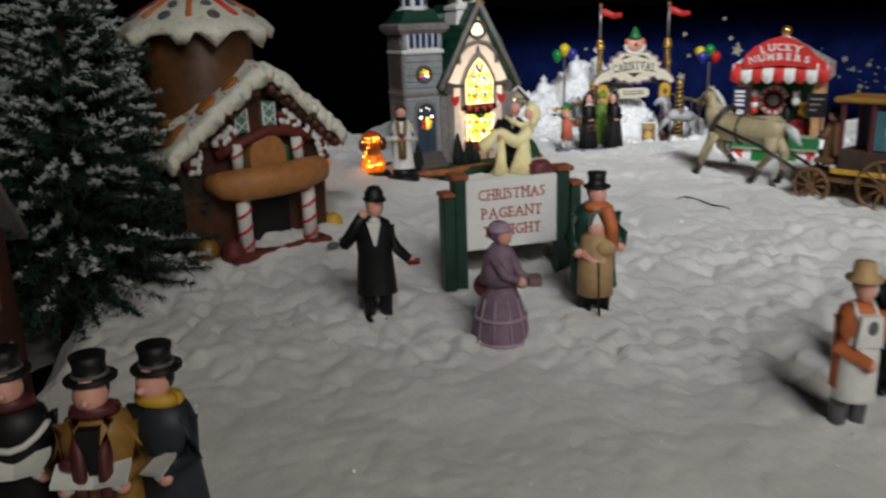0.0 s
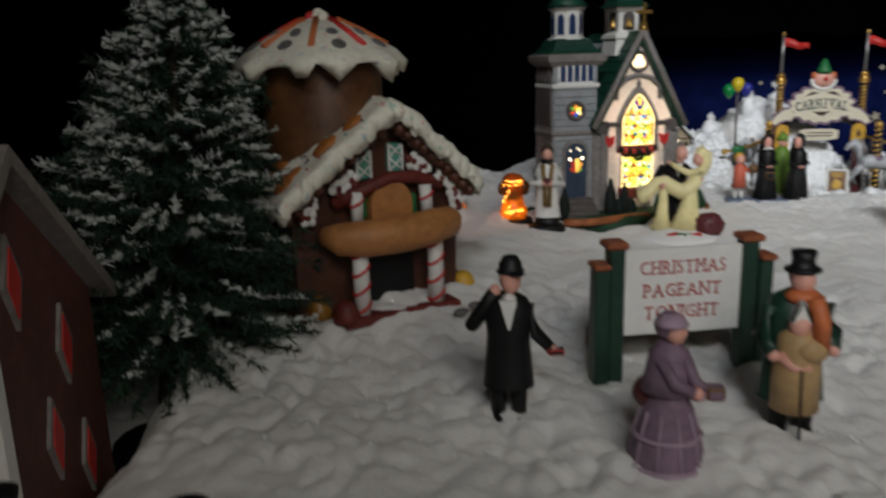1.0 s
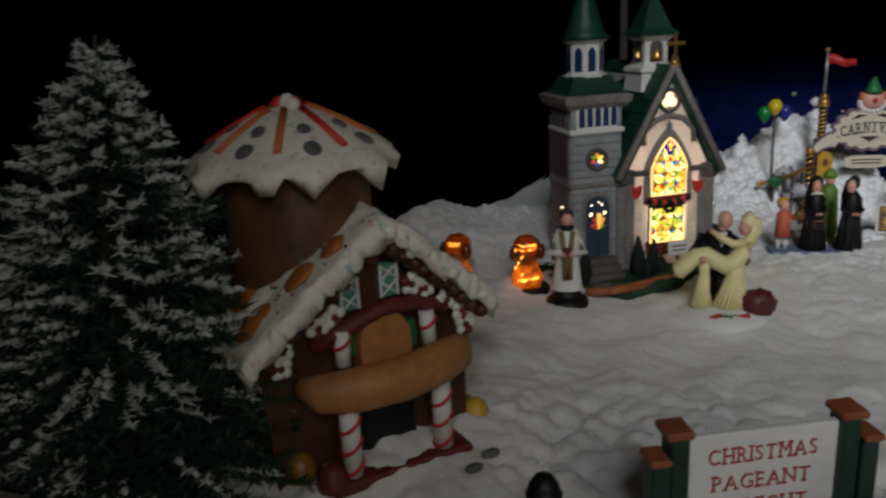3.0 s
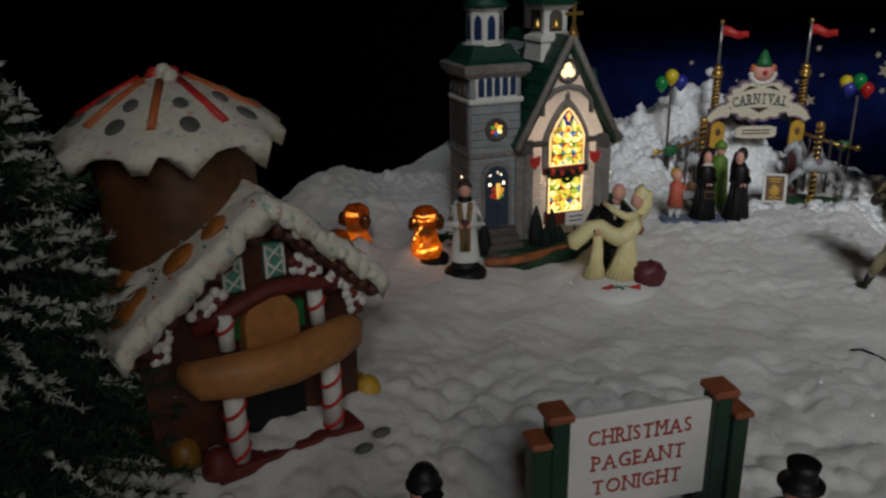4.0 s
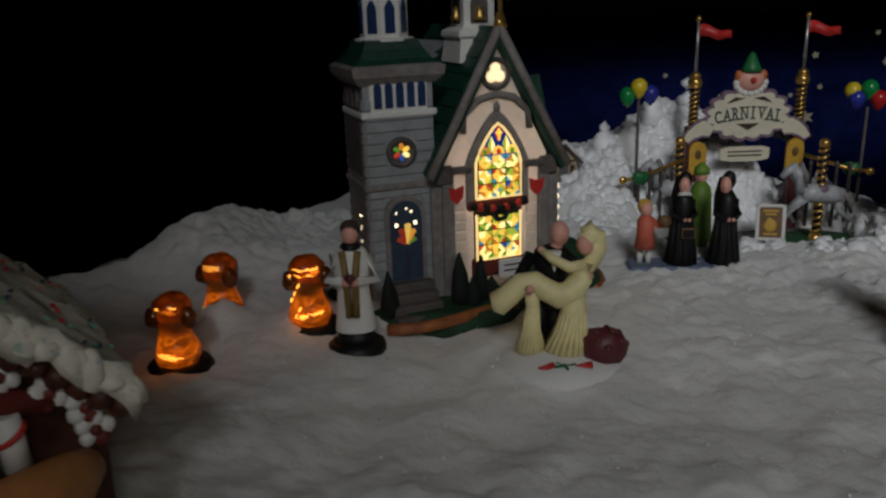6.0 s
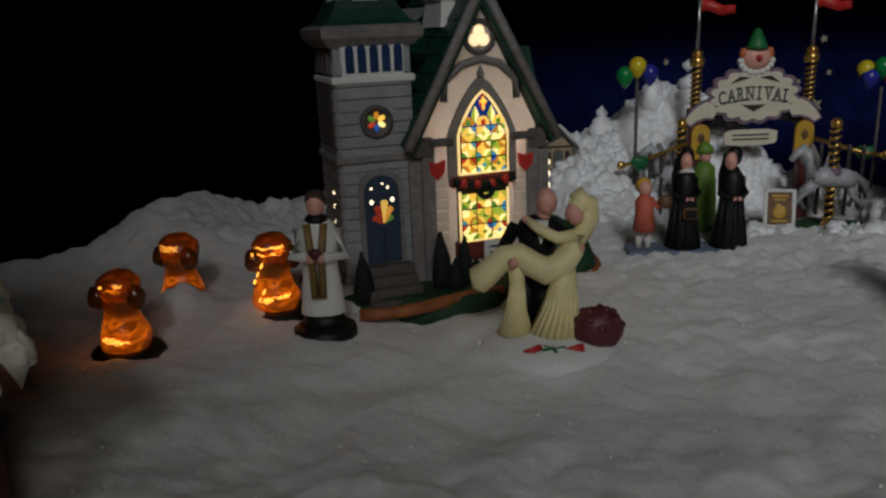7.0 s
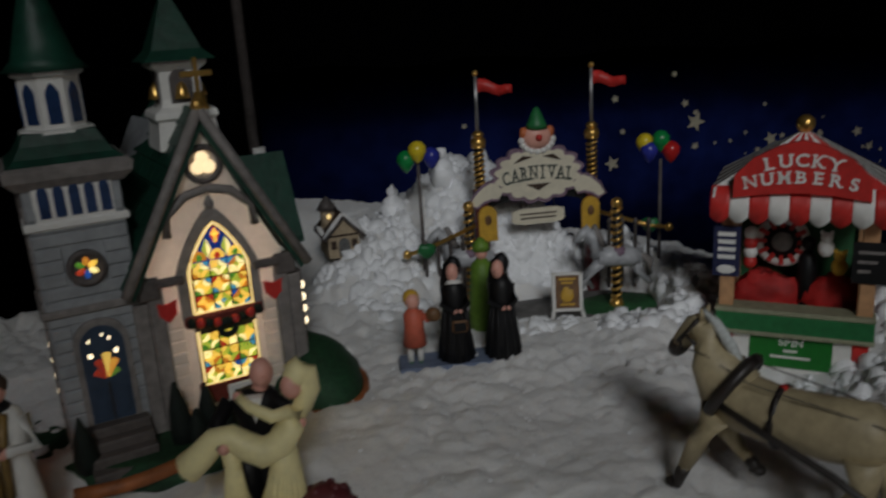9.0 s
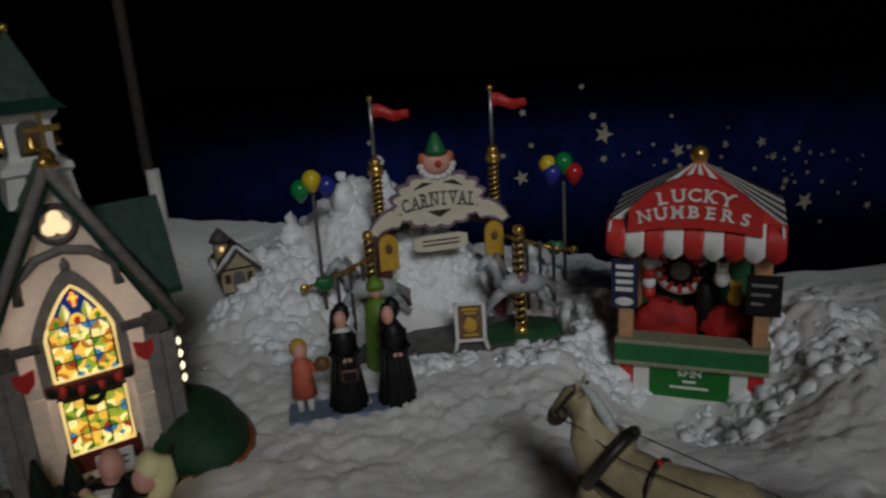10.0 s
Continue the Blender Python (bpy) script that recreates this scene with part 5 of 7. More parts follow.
def bridal_figurine():
    """A groom carrying a bride in a cream gown, moulded on one snowy plate."""
    bm = B()
    lathe(bm, [(2.7, -0.6), (2.72, -0.1), (2.5, 0.12), (1.9, 0.35), (1.0, 0.55), (0.1, 0.6)], 26, (0.25, -0.7, 0), 7, 1.05, 0.9)
    trousers(bm, 2.8, 0.44, 0, 0, 0.36, -0.3)
    coat(bm, 2.3, 5.1, 0.8, 0.72, 0.9, 0, 0.75, -0.1, 0.1)
    slab(bm, [(-0.35, 5.02), (0.25, 5.02), (-0.05, 4.1)], -0.74, -0.4, 3)
    ball(bm, (0.22, -0.05, 5.66), (0.42, 0.46, 0.55), 1, 14)
    ball(bm, (0.1, 0.02, 5.1), (0.28, 0.26, 0.34), 1, 10)
    ball(bm, (0.36, -0.46, 5.6), (0.1, 0.14, 0.12), 1, 8)
    # the gown: she lies across his arms, knees bent over one, the skirt falling in two drapes
    tube(bm, [(-2.75, -0.9, 2.7), (-2.55, -0.92, 2.75), (-2.0, -0.95, 3.2), (-1.45, -1.0, 3.75), (-0.95, -1.05, 3.85), (-0.45, -1.08, 3.45), (0.1, -1.1, 3.15), (0.7, -1.05, 3.35), (1.1, -0.9, 3.95), (1.25, -0.8, 4.55)],
         [0.3, 0.56, 0.5, 0.46, 0.44, 0.5, 0.56, 0.56, 0.5, 0.36], 14, 2)
    tube(bm, [(-1.05, -1.0, 3.7), (-1.0, -0.95, 2.6), (-1.05, -0.8, 1.5), (-1.1, -0.6, 0.5)], [0.34, 0.3, 0.4, 0.66], 14, 2)
    tube(bm, [(0.75, -1.0, 3.4), (0.78, -0.95, 2.5), (0.68, -0.8, 1.5), (0.5, -0.6, 0.5)], [0.48, 0.55, 0.72, 1.0], 16, 2)
    for k in range(9):
        a = -1.2 + 0.3 * k
        tube(bm, [(0.78 + 0.5 * math.sin(a), -0.95 - 0.5 * math.cos(a), 2.5), (0.68 + 0.68 * math.sin(a), -0.8 - 0.68 * math.cos(a), 1.5), (0.5 + 0.98 * math.sin(a), -0.6 - 0.98 * math.cos(a), 0.5)], [0.05, 0.1, 0.17], 6, 2)
        tube(bm, [(-1.0 + 0.27 * math.sin(a), -0.95 - 0.27 * math.cos(a), 2.6), (-1.05 + 0.37 * math.sin(a), -0.8 - 0.37 * math.cos(a), 1.5), (-1.1 + 0.64 * math.sin(a), -0.6 - 0.64 * math.cos(a), 0.5)], [0.04, 0.07, 0.12], 6, 2)
    # veil and head
    tube(bm, [(1.2, -0.55, 3.7), (1.55, -0.45, 4.4), (1.82, -0.4, 5.05), (1.75, -0.4, 5.65), (1.45, -0.45, 5.9), (1.15, -0.5, 5.8)], [0.26, 0.36, 0.42, 0.44, 0.42, 0.24], 12, 2)
    ball(bm, (1.25, -0.62, 5.3), (0.38, 0.4, 0.46), 1, 12)
    ball(bm, (1.44, -0.5, 5.56), (0.46, 0.42, 0.42), 2, 12, 0.06)
    tube(bm, [(1.2, -0.95, 4.5), (0.55, -1.1, 4.45), (-0.15, -0.95, 4.8), (-0.55, -0.6, 5.05)], [0.26, 0.24, 0.2, 0.16], 10, 2)
    ball(bm, (-0.6, -0.55, 5.08), (0.18, 0.16, 0.16), 1, 8)
    limb(bm, (-1.0, 0, 4.7), (-1.5, -0.5, 4.0), (-1.15, -1.4, 3.6), 0.3, 0, 1, 0.22)
    limb(bm, (0.4, 0, 4.7), (1.0, -0.2, 4.3), (1.45, -0.7, 3.9), 0.26, 0, 1, 0.2)
    ball(bm, (2.1, -1.2, 0.8), (1.02, 0.85, 0.86), 4, 16, 0.14)
    for k in range(14):
        a, e = 2.4 * k, 0.15 + 0.08 * k
        ball(bm, (2.1 + 0.92 * math.cos(a) * math.cos(e), -1.2 + 0.76 * math.sin(a) * math.cos(e), 0.8 + 0.78 * math.sin(e)), 0.19, 4, 7)
    for x, y, turn in ((-0.55, -2.35, 0.5), (1.05, -2.2, 0.2)):
        tube(bm, [(x + 0.4 * math.cos(turn), y + 0.4 * math.sin(turn), 0.34), (x, y, 0.36), (x - 0.32, y - 0.02, 0.36)], [0.2, 0.12, 0.03], 7, 5)
    for a in (0.4, 1.6, 2.4, 3.5, 4.9):
        tube(bm, [(0.3, -2.25, 0.36), (0.3 + 0.5 * math.cos(a), -2.25 + 0.35 * math.sin(a), 0.4)], 0.06, 5, 6)
    solo("bridal_figurine", bm, [BLACK, SKIN, CREAM, SUGAR, MAROON, RED, GREEN, SNOW], 3.85, 58.4, rest(3.85, 58.4) - 0.1, 4, "figurine of a groom carrying a bride in a cream gown", "figurine")


CORAL = mat("coral_cloth", (0.55, 0.12, 0.07), 0.55, vary=0.25)


def nuns_figurine():
    bm = B()
    slab(bm, [(-3.2, 0), (3.2, 0), (3.1, 0.32), (-3.1, 0.32)], -0.9, 0.9, 5)
    for x, y, turn, face in ((-0.2, 0, 0.25, -0.04), (2.2, -0.1, -0.2, -0.2)):
        lathe(bm, [(0.86, 0.3), (0.78, 1.2), (0.6, 2.8), (0.54, 3.4), (0.58, 4.1), (0.26, 4.6)], 16, (x, y, 0), 0)
        for k in range(7):
            a = math.pi * (1.0 + k / 6)
            tube(bm, [(x + 0.55 * math.cos(a), y + 0.55 * math.sin(a), 3.2), (x + 0.86 * math.cos(a), y + 0.86 * math.sin(a), 0.35)], [0.05, 0.13], 6, 0)
        ball(bm, (x + face, y - 0.24, 4.95), (0.31, 0.32, 0.48), 1, 12)
        ball(bm, (x + 1.6 * face, y - 0.55, 4.93), (0.08, 0.1, 0.1), 1, 6)
        if x < 0:
            tube(bm, [(x, y - 0.2, 4.56), (x, y - 0.26, 4.36)], [0.3, 0.46], 12, 2)
        ball(bm, (x + 0.06, y + 0.1, 5.16), (0.4, 0.38, 0.54), 0, 12)
        tube(bm, [(x - 0.1, y + 0.25, 5.2), (x - 0.18, y + 0.42, 4.2), (x - 0.2, y + 0.45, 3.0)], [0.36, 0.46, 0.42], 10, 0)
        for s in (-1, 1):
            limb(bm, (x + s * 0.48, y, 4.05), (x + s * 0.62, y - 0.25, 3.3), (x + s * 0.14 + 0.1, y - 0.68, 3.05), 0.22, 0, 1, 0.13)
    box(bm, -0.45, -1.0, 2.0, 0.35, -0.65, 2.65, 0.1, 3)
    lathe(bm, [(0.62, 1.3), (0.5, 2.2), (0.5, 2.9), (0.2, 3.3)], 14, (-2.3, -0.1, 0), 4)
    trousers(bm, 1.4, 0.2, 2, 6, 0.25, -2.3)
    ball(bm, (-2.3, -0.15, 3.6), (0.38, 0.38, 0.42), 1, 10)
    ball(bm, (-2.35, 0.05, 3.7), (0.44, 0.4, 0.46), 7, 10)
    limb(bm, (-2.0, -0.1, 3.0), (-1.6, -0.3, 2.6), (-1.2, -0.5, 2.9), 0.18, 4, 1, 0.14)
    ball(bm, (-1.3, -0.4, 2.9), (0.4, 0.3, 0.38), 3, 10)
    solo("nuns_figurine", bm, [BLACK, SKIN, SUGAR, WOOD, CORAL, BLUEGREY, GREEN, YELLOW], 11.6, 70.2, 5.3, 3, "figurine of two nuns in black and a girl in orange", "figurine")
    bm = B()
    lathe(bm, [(0.85, 0.0), (0.8, 1.5), (0.7, 3.2), (0.6, 4.2), (0.25, 4.6)], 16, (0, 0, 0), 0)
    ball(bm, (0, -0.1, 4.95), (0.36, 0.36, 0.44), 1, 10)
    lathe(bm, [(0.5, 5.05), (0.46, 5.4), (0.12, 5.75)], 12, (0, 0.02, 0), 0)
    solo("visitor_figurine", bm, [mat("olive_coat", (0.14, 0.26, 0.03), 0.55), SKIN], 13.2, 74.6, rest(13.2, 74.6) - 0.3, 0, "figurine in an olive green hooded coat", "figurine")


man_figurine()
lady_figurine()
father_figurine()
baker_figurine()
carolers()
priest_figurine()
bridal_figurine()
nuns_figurine()


# ---- amber lanterns ----
def mottle(m, full):
    """Uneven glow, as a lamp shows through rippled glass."""
    tree = m.node_tree
    ripple, ramp, coord = tree.nodes.new("ShaderNodeTexNoise"), tree.nodes.new("ShaderNodeMapRange"), tree.nodes.new("ShaderNodeTexCoord")
    squash = tree.nodes.new("ShaderNodeMapping")
    squash.inputs["Scale"].default_value = (1.0, 1.0, 2.2)
    ripple.inputs["Scale"].default_value, ripple.inputs["Detail"].default_value, ripple.inputs["Distortion"].default_value = 130.0, 3.0, 1.2
    ramp.inputs["From Min"].default_value, ramp.inputs["From Max"].default_value = 0.46, 0.7
    ramp.inputs["To Min"].default_value, ramp.inputs["To Max"].default_value = 0.12 * full, full
    tree.links.new(coord.outputs["Object"], squash.inputs["Vector"])
    tree.links.new(squash.outputs["Vector"], ripple.inputs["Vector"])
    tree.links.new(ripple.outputs["Fac"], ramp.inputs["Value"])
    tree.links.new(ramp.outputs[0], tree.nodes["Principled BSDF"].inputs["Emission Strength"])



def amber_lantern(x, y, z, turn, s=1.0, seed=1):
    root = thing("amber_lantern", x, y, z, turn, "glowing amber glass lantern with a dark base in snow", "lantern", "amber lanterns")
    root.scale = (s, s, s)
    rng = random.Random(seed)
    part("foot", lathe(B(), [(1.55, -0.7), (1.62, 0.05), (1.45, 0.35), (0.95, 0.42)], 20), BLACK, root, "black round foot")
    bm = lathe(B(), [(0.98, 0.4), (1.08, 0.7), (1.02, 1.1), (0.88, 1.5), (0.74, 1.9), (0.72, 2.25), (0.84, 2.6), (0.92, 3.0), (0.86, 3.4), (0.6, 3.72), (0.12, 3.86)], 26)
    for v in bm.verts:
        v.co += Vector(noise.noise_vector(v.co * 1.7 + Vector((seed, 0, 0)))) * 0.1
    part("glass", bm, AMBERGLASS, root, "rippled amber glass body")
    # lamp bulb low in the body; glowing tubes on the glass imitate its glints
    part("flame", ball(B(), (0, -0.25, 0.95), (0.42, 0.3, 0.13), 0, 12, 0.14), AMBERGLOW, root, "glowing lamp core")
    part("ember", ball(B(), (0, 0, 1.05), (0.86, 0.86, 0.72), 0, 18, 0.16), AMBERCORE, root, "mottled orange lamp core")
    # added glow for the lit upper glass, where no bulb sits
    part("upper_glow", ball(B(), (0, 0, 3.05), (0.62, 0.62, 0.5), 0, 14, 0.16), AMBERDIM, root, "dim orange glow added in the upper glass")
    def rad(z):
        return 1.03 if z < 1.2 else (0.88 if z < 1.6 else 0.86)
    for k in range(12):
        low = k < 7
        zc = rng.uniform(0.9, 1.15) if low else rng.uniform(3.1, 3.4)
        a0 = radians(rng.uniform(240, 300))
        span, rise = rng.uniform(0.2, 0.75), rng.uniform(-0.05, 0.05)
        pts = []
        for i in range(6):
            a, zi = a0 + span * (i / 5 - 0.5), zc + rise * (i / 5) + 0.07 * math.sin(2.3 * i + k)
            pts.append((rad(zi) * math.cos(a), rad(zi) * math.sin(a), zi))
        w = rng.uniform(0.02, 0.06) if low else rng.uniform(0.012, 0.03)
        part("glint_tube", tube(B(), pts, [0.01, w * 0.7, w, w * 0.7, w * 0.9, 0.01], 6), AMBERGLOW, root)
    # more glowing tubes up one side and over the dome imitate lamp gleam
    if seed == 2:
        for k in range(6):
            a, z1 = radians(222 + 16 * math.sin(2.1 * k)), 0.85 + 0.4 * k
            part("glint_tube", tube(B(), [(1.04 * math.cos(a + 0.05 * i), 1.04 * math.sin(a + 0.05 * i), z1 + 0.1 * i) for i in range(4)], [0.01, 0.05, 0.03 + 0.02 * (k % 3), 0.01], 6), AMBERGLOW, root)
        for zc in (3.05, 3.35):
            part("glint_tube", tube(B(), [(0.9 * math.cos(radians(215 + 14 * i)), 0.9 * math.sin(radians(215 + 14 * i)), zc + 0.05 * math.sin(i * 2)) for i in range(7)], [0.01, 0.03, 0.05, 0.015, 0.05, 0.02, 0.01], 6), AMBERGLOW, root)
    for a in (-15, 95, 200):
        bm = ball(B(), (0.88 * math.cos(radians(a)), 0.88 * math.sin(radians(a)), 2.75), (0.42, 0.42, 0.55), 0, 12, 0.1)
        part("lobe", bm, AMBER, root, "brown glass lobe")
    return root


AMBERCORE = mat("amber_core", (0.7, 0.2, 0.02), 0.5, emit=(1.0, 0.31, 0.02), power=3.0)
AMBERDIM = mat("amber_dim_core", (0.7, 0.2, 0.02), 0.5, emit=(1.0, 0.22, 0.015), power=1.5)
for m, full in ((AMBERCORE, 3.0), (AMBERDIM, 0.8)):
    mottle(m, full)
AMBERGLASS = mat("clear_amber", (0.55, 0.2, 0.03), 0.3, vary=0.4, scale=200, bump=0.6, through=0.85)
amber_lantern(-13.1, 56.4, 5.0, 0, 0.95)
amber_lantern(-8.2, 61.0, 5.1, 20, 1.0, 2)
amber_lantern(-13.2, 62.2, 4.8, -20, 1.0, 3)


# ---- carnival gate ----
def carnival_gate():
    root = thing("carnival_gate", 17.65, 82.9, 4.0, 7, "carnival gate with scrolled sign, clown head, gold poles and red flags", "gate")
    z0 = 4.0

    def zz(v):
        return v - z0
    for s in (-1, 1):
        x = s * 3.72
        part("post", box(B(), x - 0.42, -0.35, 0, x + 0.42, 0.45, zz(11.0), 0.06), MAROON, root)
        part("blue_block", box(B(), x - 0.45, -0.15, zz(11.0), x + 0.45, 0.5, zz(11.6), 0.08), MAROON, root)
        lantern = part("yellow_plate", slab(B(), arch(x + 0.3 * -s, zz(8.3), zz(10.6), 0.6, False, 5), -0.62, -0.36), YELLOW, root, "yellow arched ticket plate")
        bm = B()
        ball(bm, (x + 0.3 * -s, -0.64, zz(9.7)), (0.24, 0.04, 0.34), 0, 10)
        part("keyhole", bm, WOOD, lantern)
        pole = part("twist_pole", lathe(B(), [(0.28, zz(11.5)), (0.28, zz(14.3))], 12, (x, 0, 0)), BLACK, root, "black and gold twisted pole")
        for k in range(8):
            pts = [(x + 0.3 * math.cos(a), 0.3 * math.sin(a), zz(11.7) + 0.33 * k + 0.1 * math.cos(a)) for a in (2 * math.pi * i / 10 for i in range(11))]
            part("gold_band", tube(B(), pts, 0.1, 5), GOLD, pole)
        bm = B()
        ball(bm, (x, 0, zz(14.65)), (0.5, 0.5, 0.42), 0, 14)
        lathe(bm, [(0.42, zz(14.3)), (0.5, zz(14.4)), (0.35, zz(14.5))], 14, (x, 0, 0))
        lathe(bm, [(0.3, zz(15.0)), (0.42, zz(15.15)), (0.2, zz(15.35))], 14, (x, 0, 0))
        part("gold_ball", bm, GOLD, root)
        part("mast", lathe(B(), [(0.13, zz(15.2)), (0.1, zz(18.9))], 8, (x, 0, 0)), STEEL, root)
        part("mast_tip", ball(B(), (x, 0, zz(18.9)), 0.2, 0, 8), GOLD, root)
        bm = B()
        top = [(x + 0.12 + 2.2 * k / 10, 0.12 * math.sin(k * 0.9), zz(18.55) - 0.06 * k + 0.1 * math.sin(k * 0.8)) for k in range(11)]
        low = [(p[0], p[1], p[2] - 0.85 + 0.035 * k) for k, p in enumerate(top)]
        rings(bm, [top, low], cap=False, closed=False)
        r = bmesh.ops.extrude_face_region(bm, geom=bm.faces[:])
        bmesh.ops.translate(bm, vec=(0, 0.05, 0), verts=[v for v in r["geom"] if isinstance(v, bmesh.types.BMVert)])
        part("flag", bm, RED, root, "red streaming pennant")
    part("header", slab(B(), [(-3.4, zz(10.0)), (-2.7, zz(10.5)), (-1.5, zz(10.75)), (0, zz(10.8)), (1.5, zz(10.75)), (2.7, zz(10.5)), (3.4, zz(10.0)), (3.4, zz(11.3)), (-3.4, zz(11.3))], 0.0, 0.25), BLACK, root, "black arched header panel")
    for x in (-1.1, 1.1):
        part("plaque_hanger", lathe(B(), [(0.05, zz(10.0)), (0.05, zz(10.85))], 6, (x, -0.1, 0)), BLACK, root)

    def cloud(scale, grow, y0, y1):
        pts = []
        for k in range(162):
            a = 2 * math.pi * k / 162
            high = 1.85 if math.sin(a) > 0 else 1.65
            r = 1 - 0.13 * (1 - abs(math.sin(a * 8)))
            c = math.cos(a)
            pts.append(((2.95 * scale * r + grow) * c * abs(c) ** 0.05, zz(12.3) + (high * scale * r + grow) * math.sin(a)))
        return slab(B(), pts, y0, y1)

    part("sign_border", cloud(1.0, 0.22, -0.3, -0.02), MAUVE, root, "mauve scalloped border")
    board = part("sign_board", cloud(0.98, 0.0, -0.42, -0.28), CREAM_SIGN, root, "cream scalloped carnival sign")
    for s in (-1, 1):
        bm = slab(B(), [(s * 2.3, zz(11.5)), (s * 2.75, zz(11.95)), (s * 3.15, zz(12.05)), (s * 3.7, zz(11.75)), (s * 4.15, zz(11.3)), (s * 4.5, zz(10.75)), (s * 4.05, zz(10.55)), (s * 3.6, zz(10.85)), (s * 3.1, zz(11.0)), (s * 2.6, zz(10.95))], -0.38, -0.16)
        wing = part("scroll_wing", bm, CREAM_SIGN, root)
        part("scroll_edge", tube(B(), [(s * 2.6, -0.33, zz(10.88)), (s * 3.1, -0.33, zz(10.93)), (s * 3.6, -0.33, zz(10.78)), (s * 4.05, -0.33, zz(10.47)), (s * 4.56, -0.33, zz(10.7)), (s * 4.2, -0.33, zz(11.35)), (s * 3.7, -0.33, zz(11.82)), (s * 3.15, -0.33, zz(12.12))], 0.1, 6), MAUVE, wing)
        part("flourish", slab(B(), [(s * 0.3, zz(13.5)), (s * 1.6, zz(13.15)), (s * 1.0, zz(13.6))], -0.47, -0.4), BARK, board)
    part("flourish", slab(B(), [(-0.8, zz(11.75)), (0.8, zz(11.75)), (0.0, zz(11.3))], -0.47, -0.4), BARK, board)
    word = "CARNIVAL"
    for k, ch in enumerate(word):
        f = k / (len(word) - 1) - 0.5
        letters(ch, 0.82, SLATE, board, local(4.2 * f, -0.45, zz(12.5) - 1.0 * f * f, 90, 0, 0) @ pose(0, 0, 0, 0, 0, -14 * f), 0.03, "letter", 0.01 if ch in "VN" else 0.02, 0.62, 0.2)
    # clown head ornament: a plain ball with ruff and cone hat
    clown = part("clown_head", ball(B(), (0, -0.35, zz(14.75)), (0.95, 0.5, 0.8), 0, 16), SKIN, root, "clown head ornament")
    for k in range(9):
        a = math.pi + math.pi * k / 8
        part("ruff", ball(B(), (1.0 * math.cos(a), -0.35, zz(14.55) + 0.72 * math.sin(a)), (0.24, 0.25, 0.24), 0, 8), SUGAR, clown)
    for s in (-1, 1):
        part("hair", ball(B(), (0.85 * s, -0.3, zz(15.0)), (0.3, 0.3, 0.42), 0, 8, 0.1), ORANGE, clown)
    part("nose", ball(B(), (0, -0.85, zz(14.75)), 0.22, 0, 8), RED, clown)
    part("cone_hat", lathe(B(), [(0.72, zz(15.3)), (0.6, zz(15.6)), (0.2, zz(16.5)), (0.05, zz(16.6))], 14, (0, -0.3, 0)), GREEN, clown, "green cone hat")
    plaque = part("plaque", slab(B(), [(-1.75, zz(9.3)), (-1.6, zz(9.15)), (-0.9, zz(9.05)), (0.9, zz(9.05)), (1.6, zz(9.15)), (1.75, zz(9.3)), (1.75, zz(9.95)), (1.2, zz(10.1)), (-1.2, zz(10.1)), (-1.75, zz(9.95))], -0.25, -0.05), CREAM_SIGN, root, "cream plaque with small writing")
    for k in range(2):
        part("writing", box(B(), -1.2, -0.28, zz(9.7) - 0.28 * k, 1.2, -0.25, zz(9.8) - 0.28 * k, 0), BARK, plaque)
    return root


SLATE = mat("slate_lettering", (0.06, 0.075, 0.065), 0.5, vary=0.2)
CREAM_SIGN = mat("cream_sign", (0.72, 0.66, 0.52), 0.5, vary=0.1)
carnival_gate()
# Plate grey taken darker, with the gate's shade put into the colour.
FLOORSHADE = mat("floor_shaded_grey", (0.13, 0.125, 0.12), 0.7, vary=0.4, scale=150, bump=0.6)
bm = B()
slab(bm, [(-6.5, -1.0), (7.5, -1.0), (7.3, 0.25), (-6.3, 0.25)], -5.5, 3.0)
solo("carnival_floor", bm, FLOORSHADE, 17.6, 81.5, 3.75, 5, "grey floor plate under the carnival gate, darkened for its shade", "base plate")


def small_horse(bm, m, mane):
    tube(bm, [(-1.0, 0, 2.15), (-0.3, 0, 2.1), (0.6, 0, 2.0), (1.1, 0, 1.95)], [0.45, 0.5, 0.48, 0.35], 10, m)
    tube(bm, [(-0.9, 0, 2.3), (-1.25, 0, 3.0), (-1.35, 0, 3.45)], [0.42, 0.3, 0.25], 10, m)
    tube(bm, [(-1.3, 0, 3.5), (-1.75, 0, 3.25), (-2.0, 0, 2.95)], [0.27, 0.2, 0.14], 8, m)
    for x, k, e in ((-0.9, -1.5, -1.1), (-0.7, -1.35, -1.7), (0.9, 1.3, 1.0), (0.8, 1.1, 1.7)):
        tube(bm, [(x, 0.1 * k, 1.95), (k, 0.15, 1.2), (e, 0.15, 0.6)], [0.24, 0.16, 0.12], 8, m)
    tube(bm, [(1.1, 0, 2.1), (1.6, 0, 1.7), (1.7, 0, 1.0)], [0.15, 0.22, 0.08], 8, mane)
    tube(bm, [(-1.1, 0, 3.65), (-0.85, 0, 3.0), (-0.6, 0, 2.6)], [0.12, 0.22, 0.15], 8, mane)


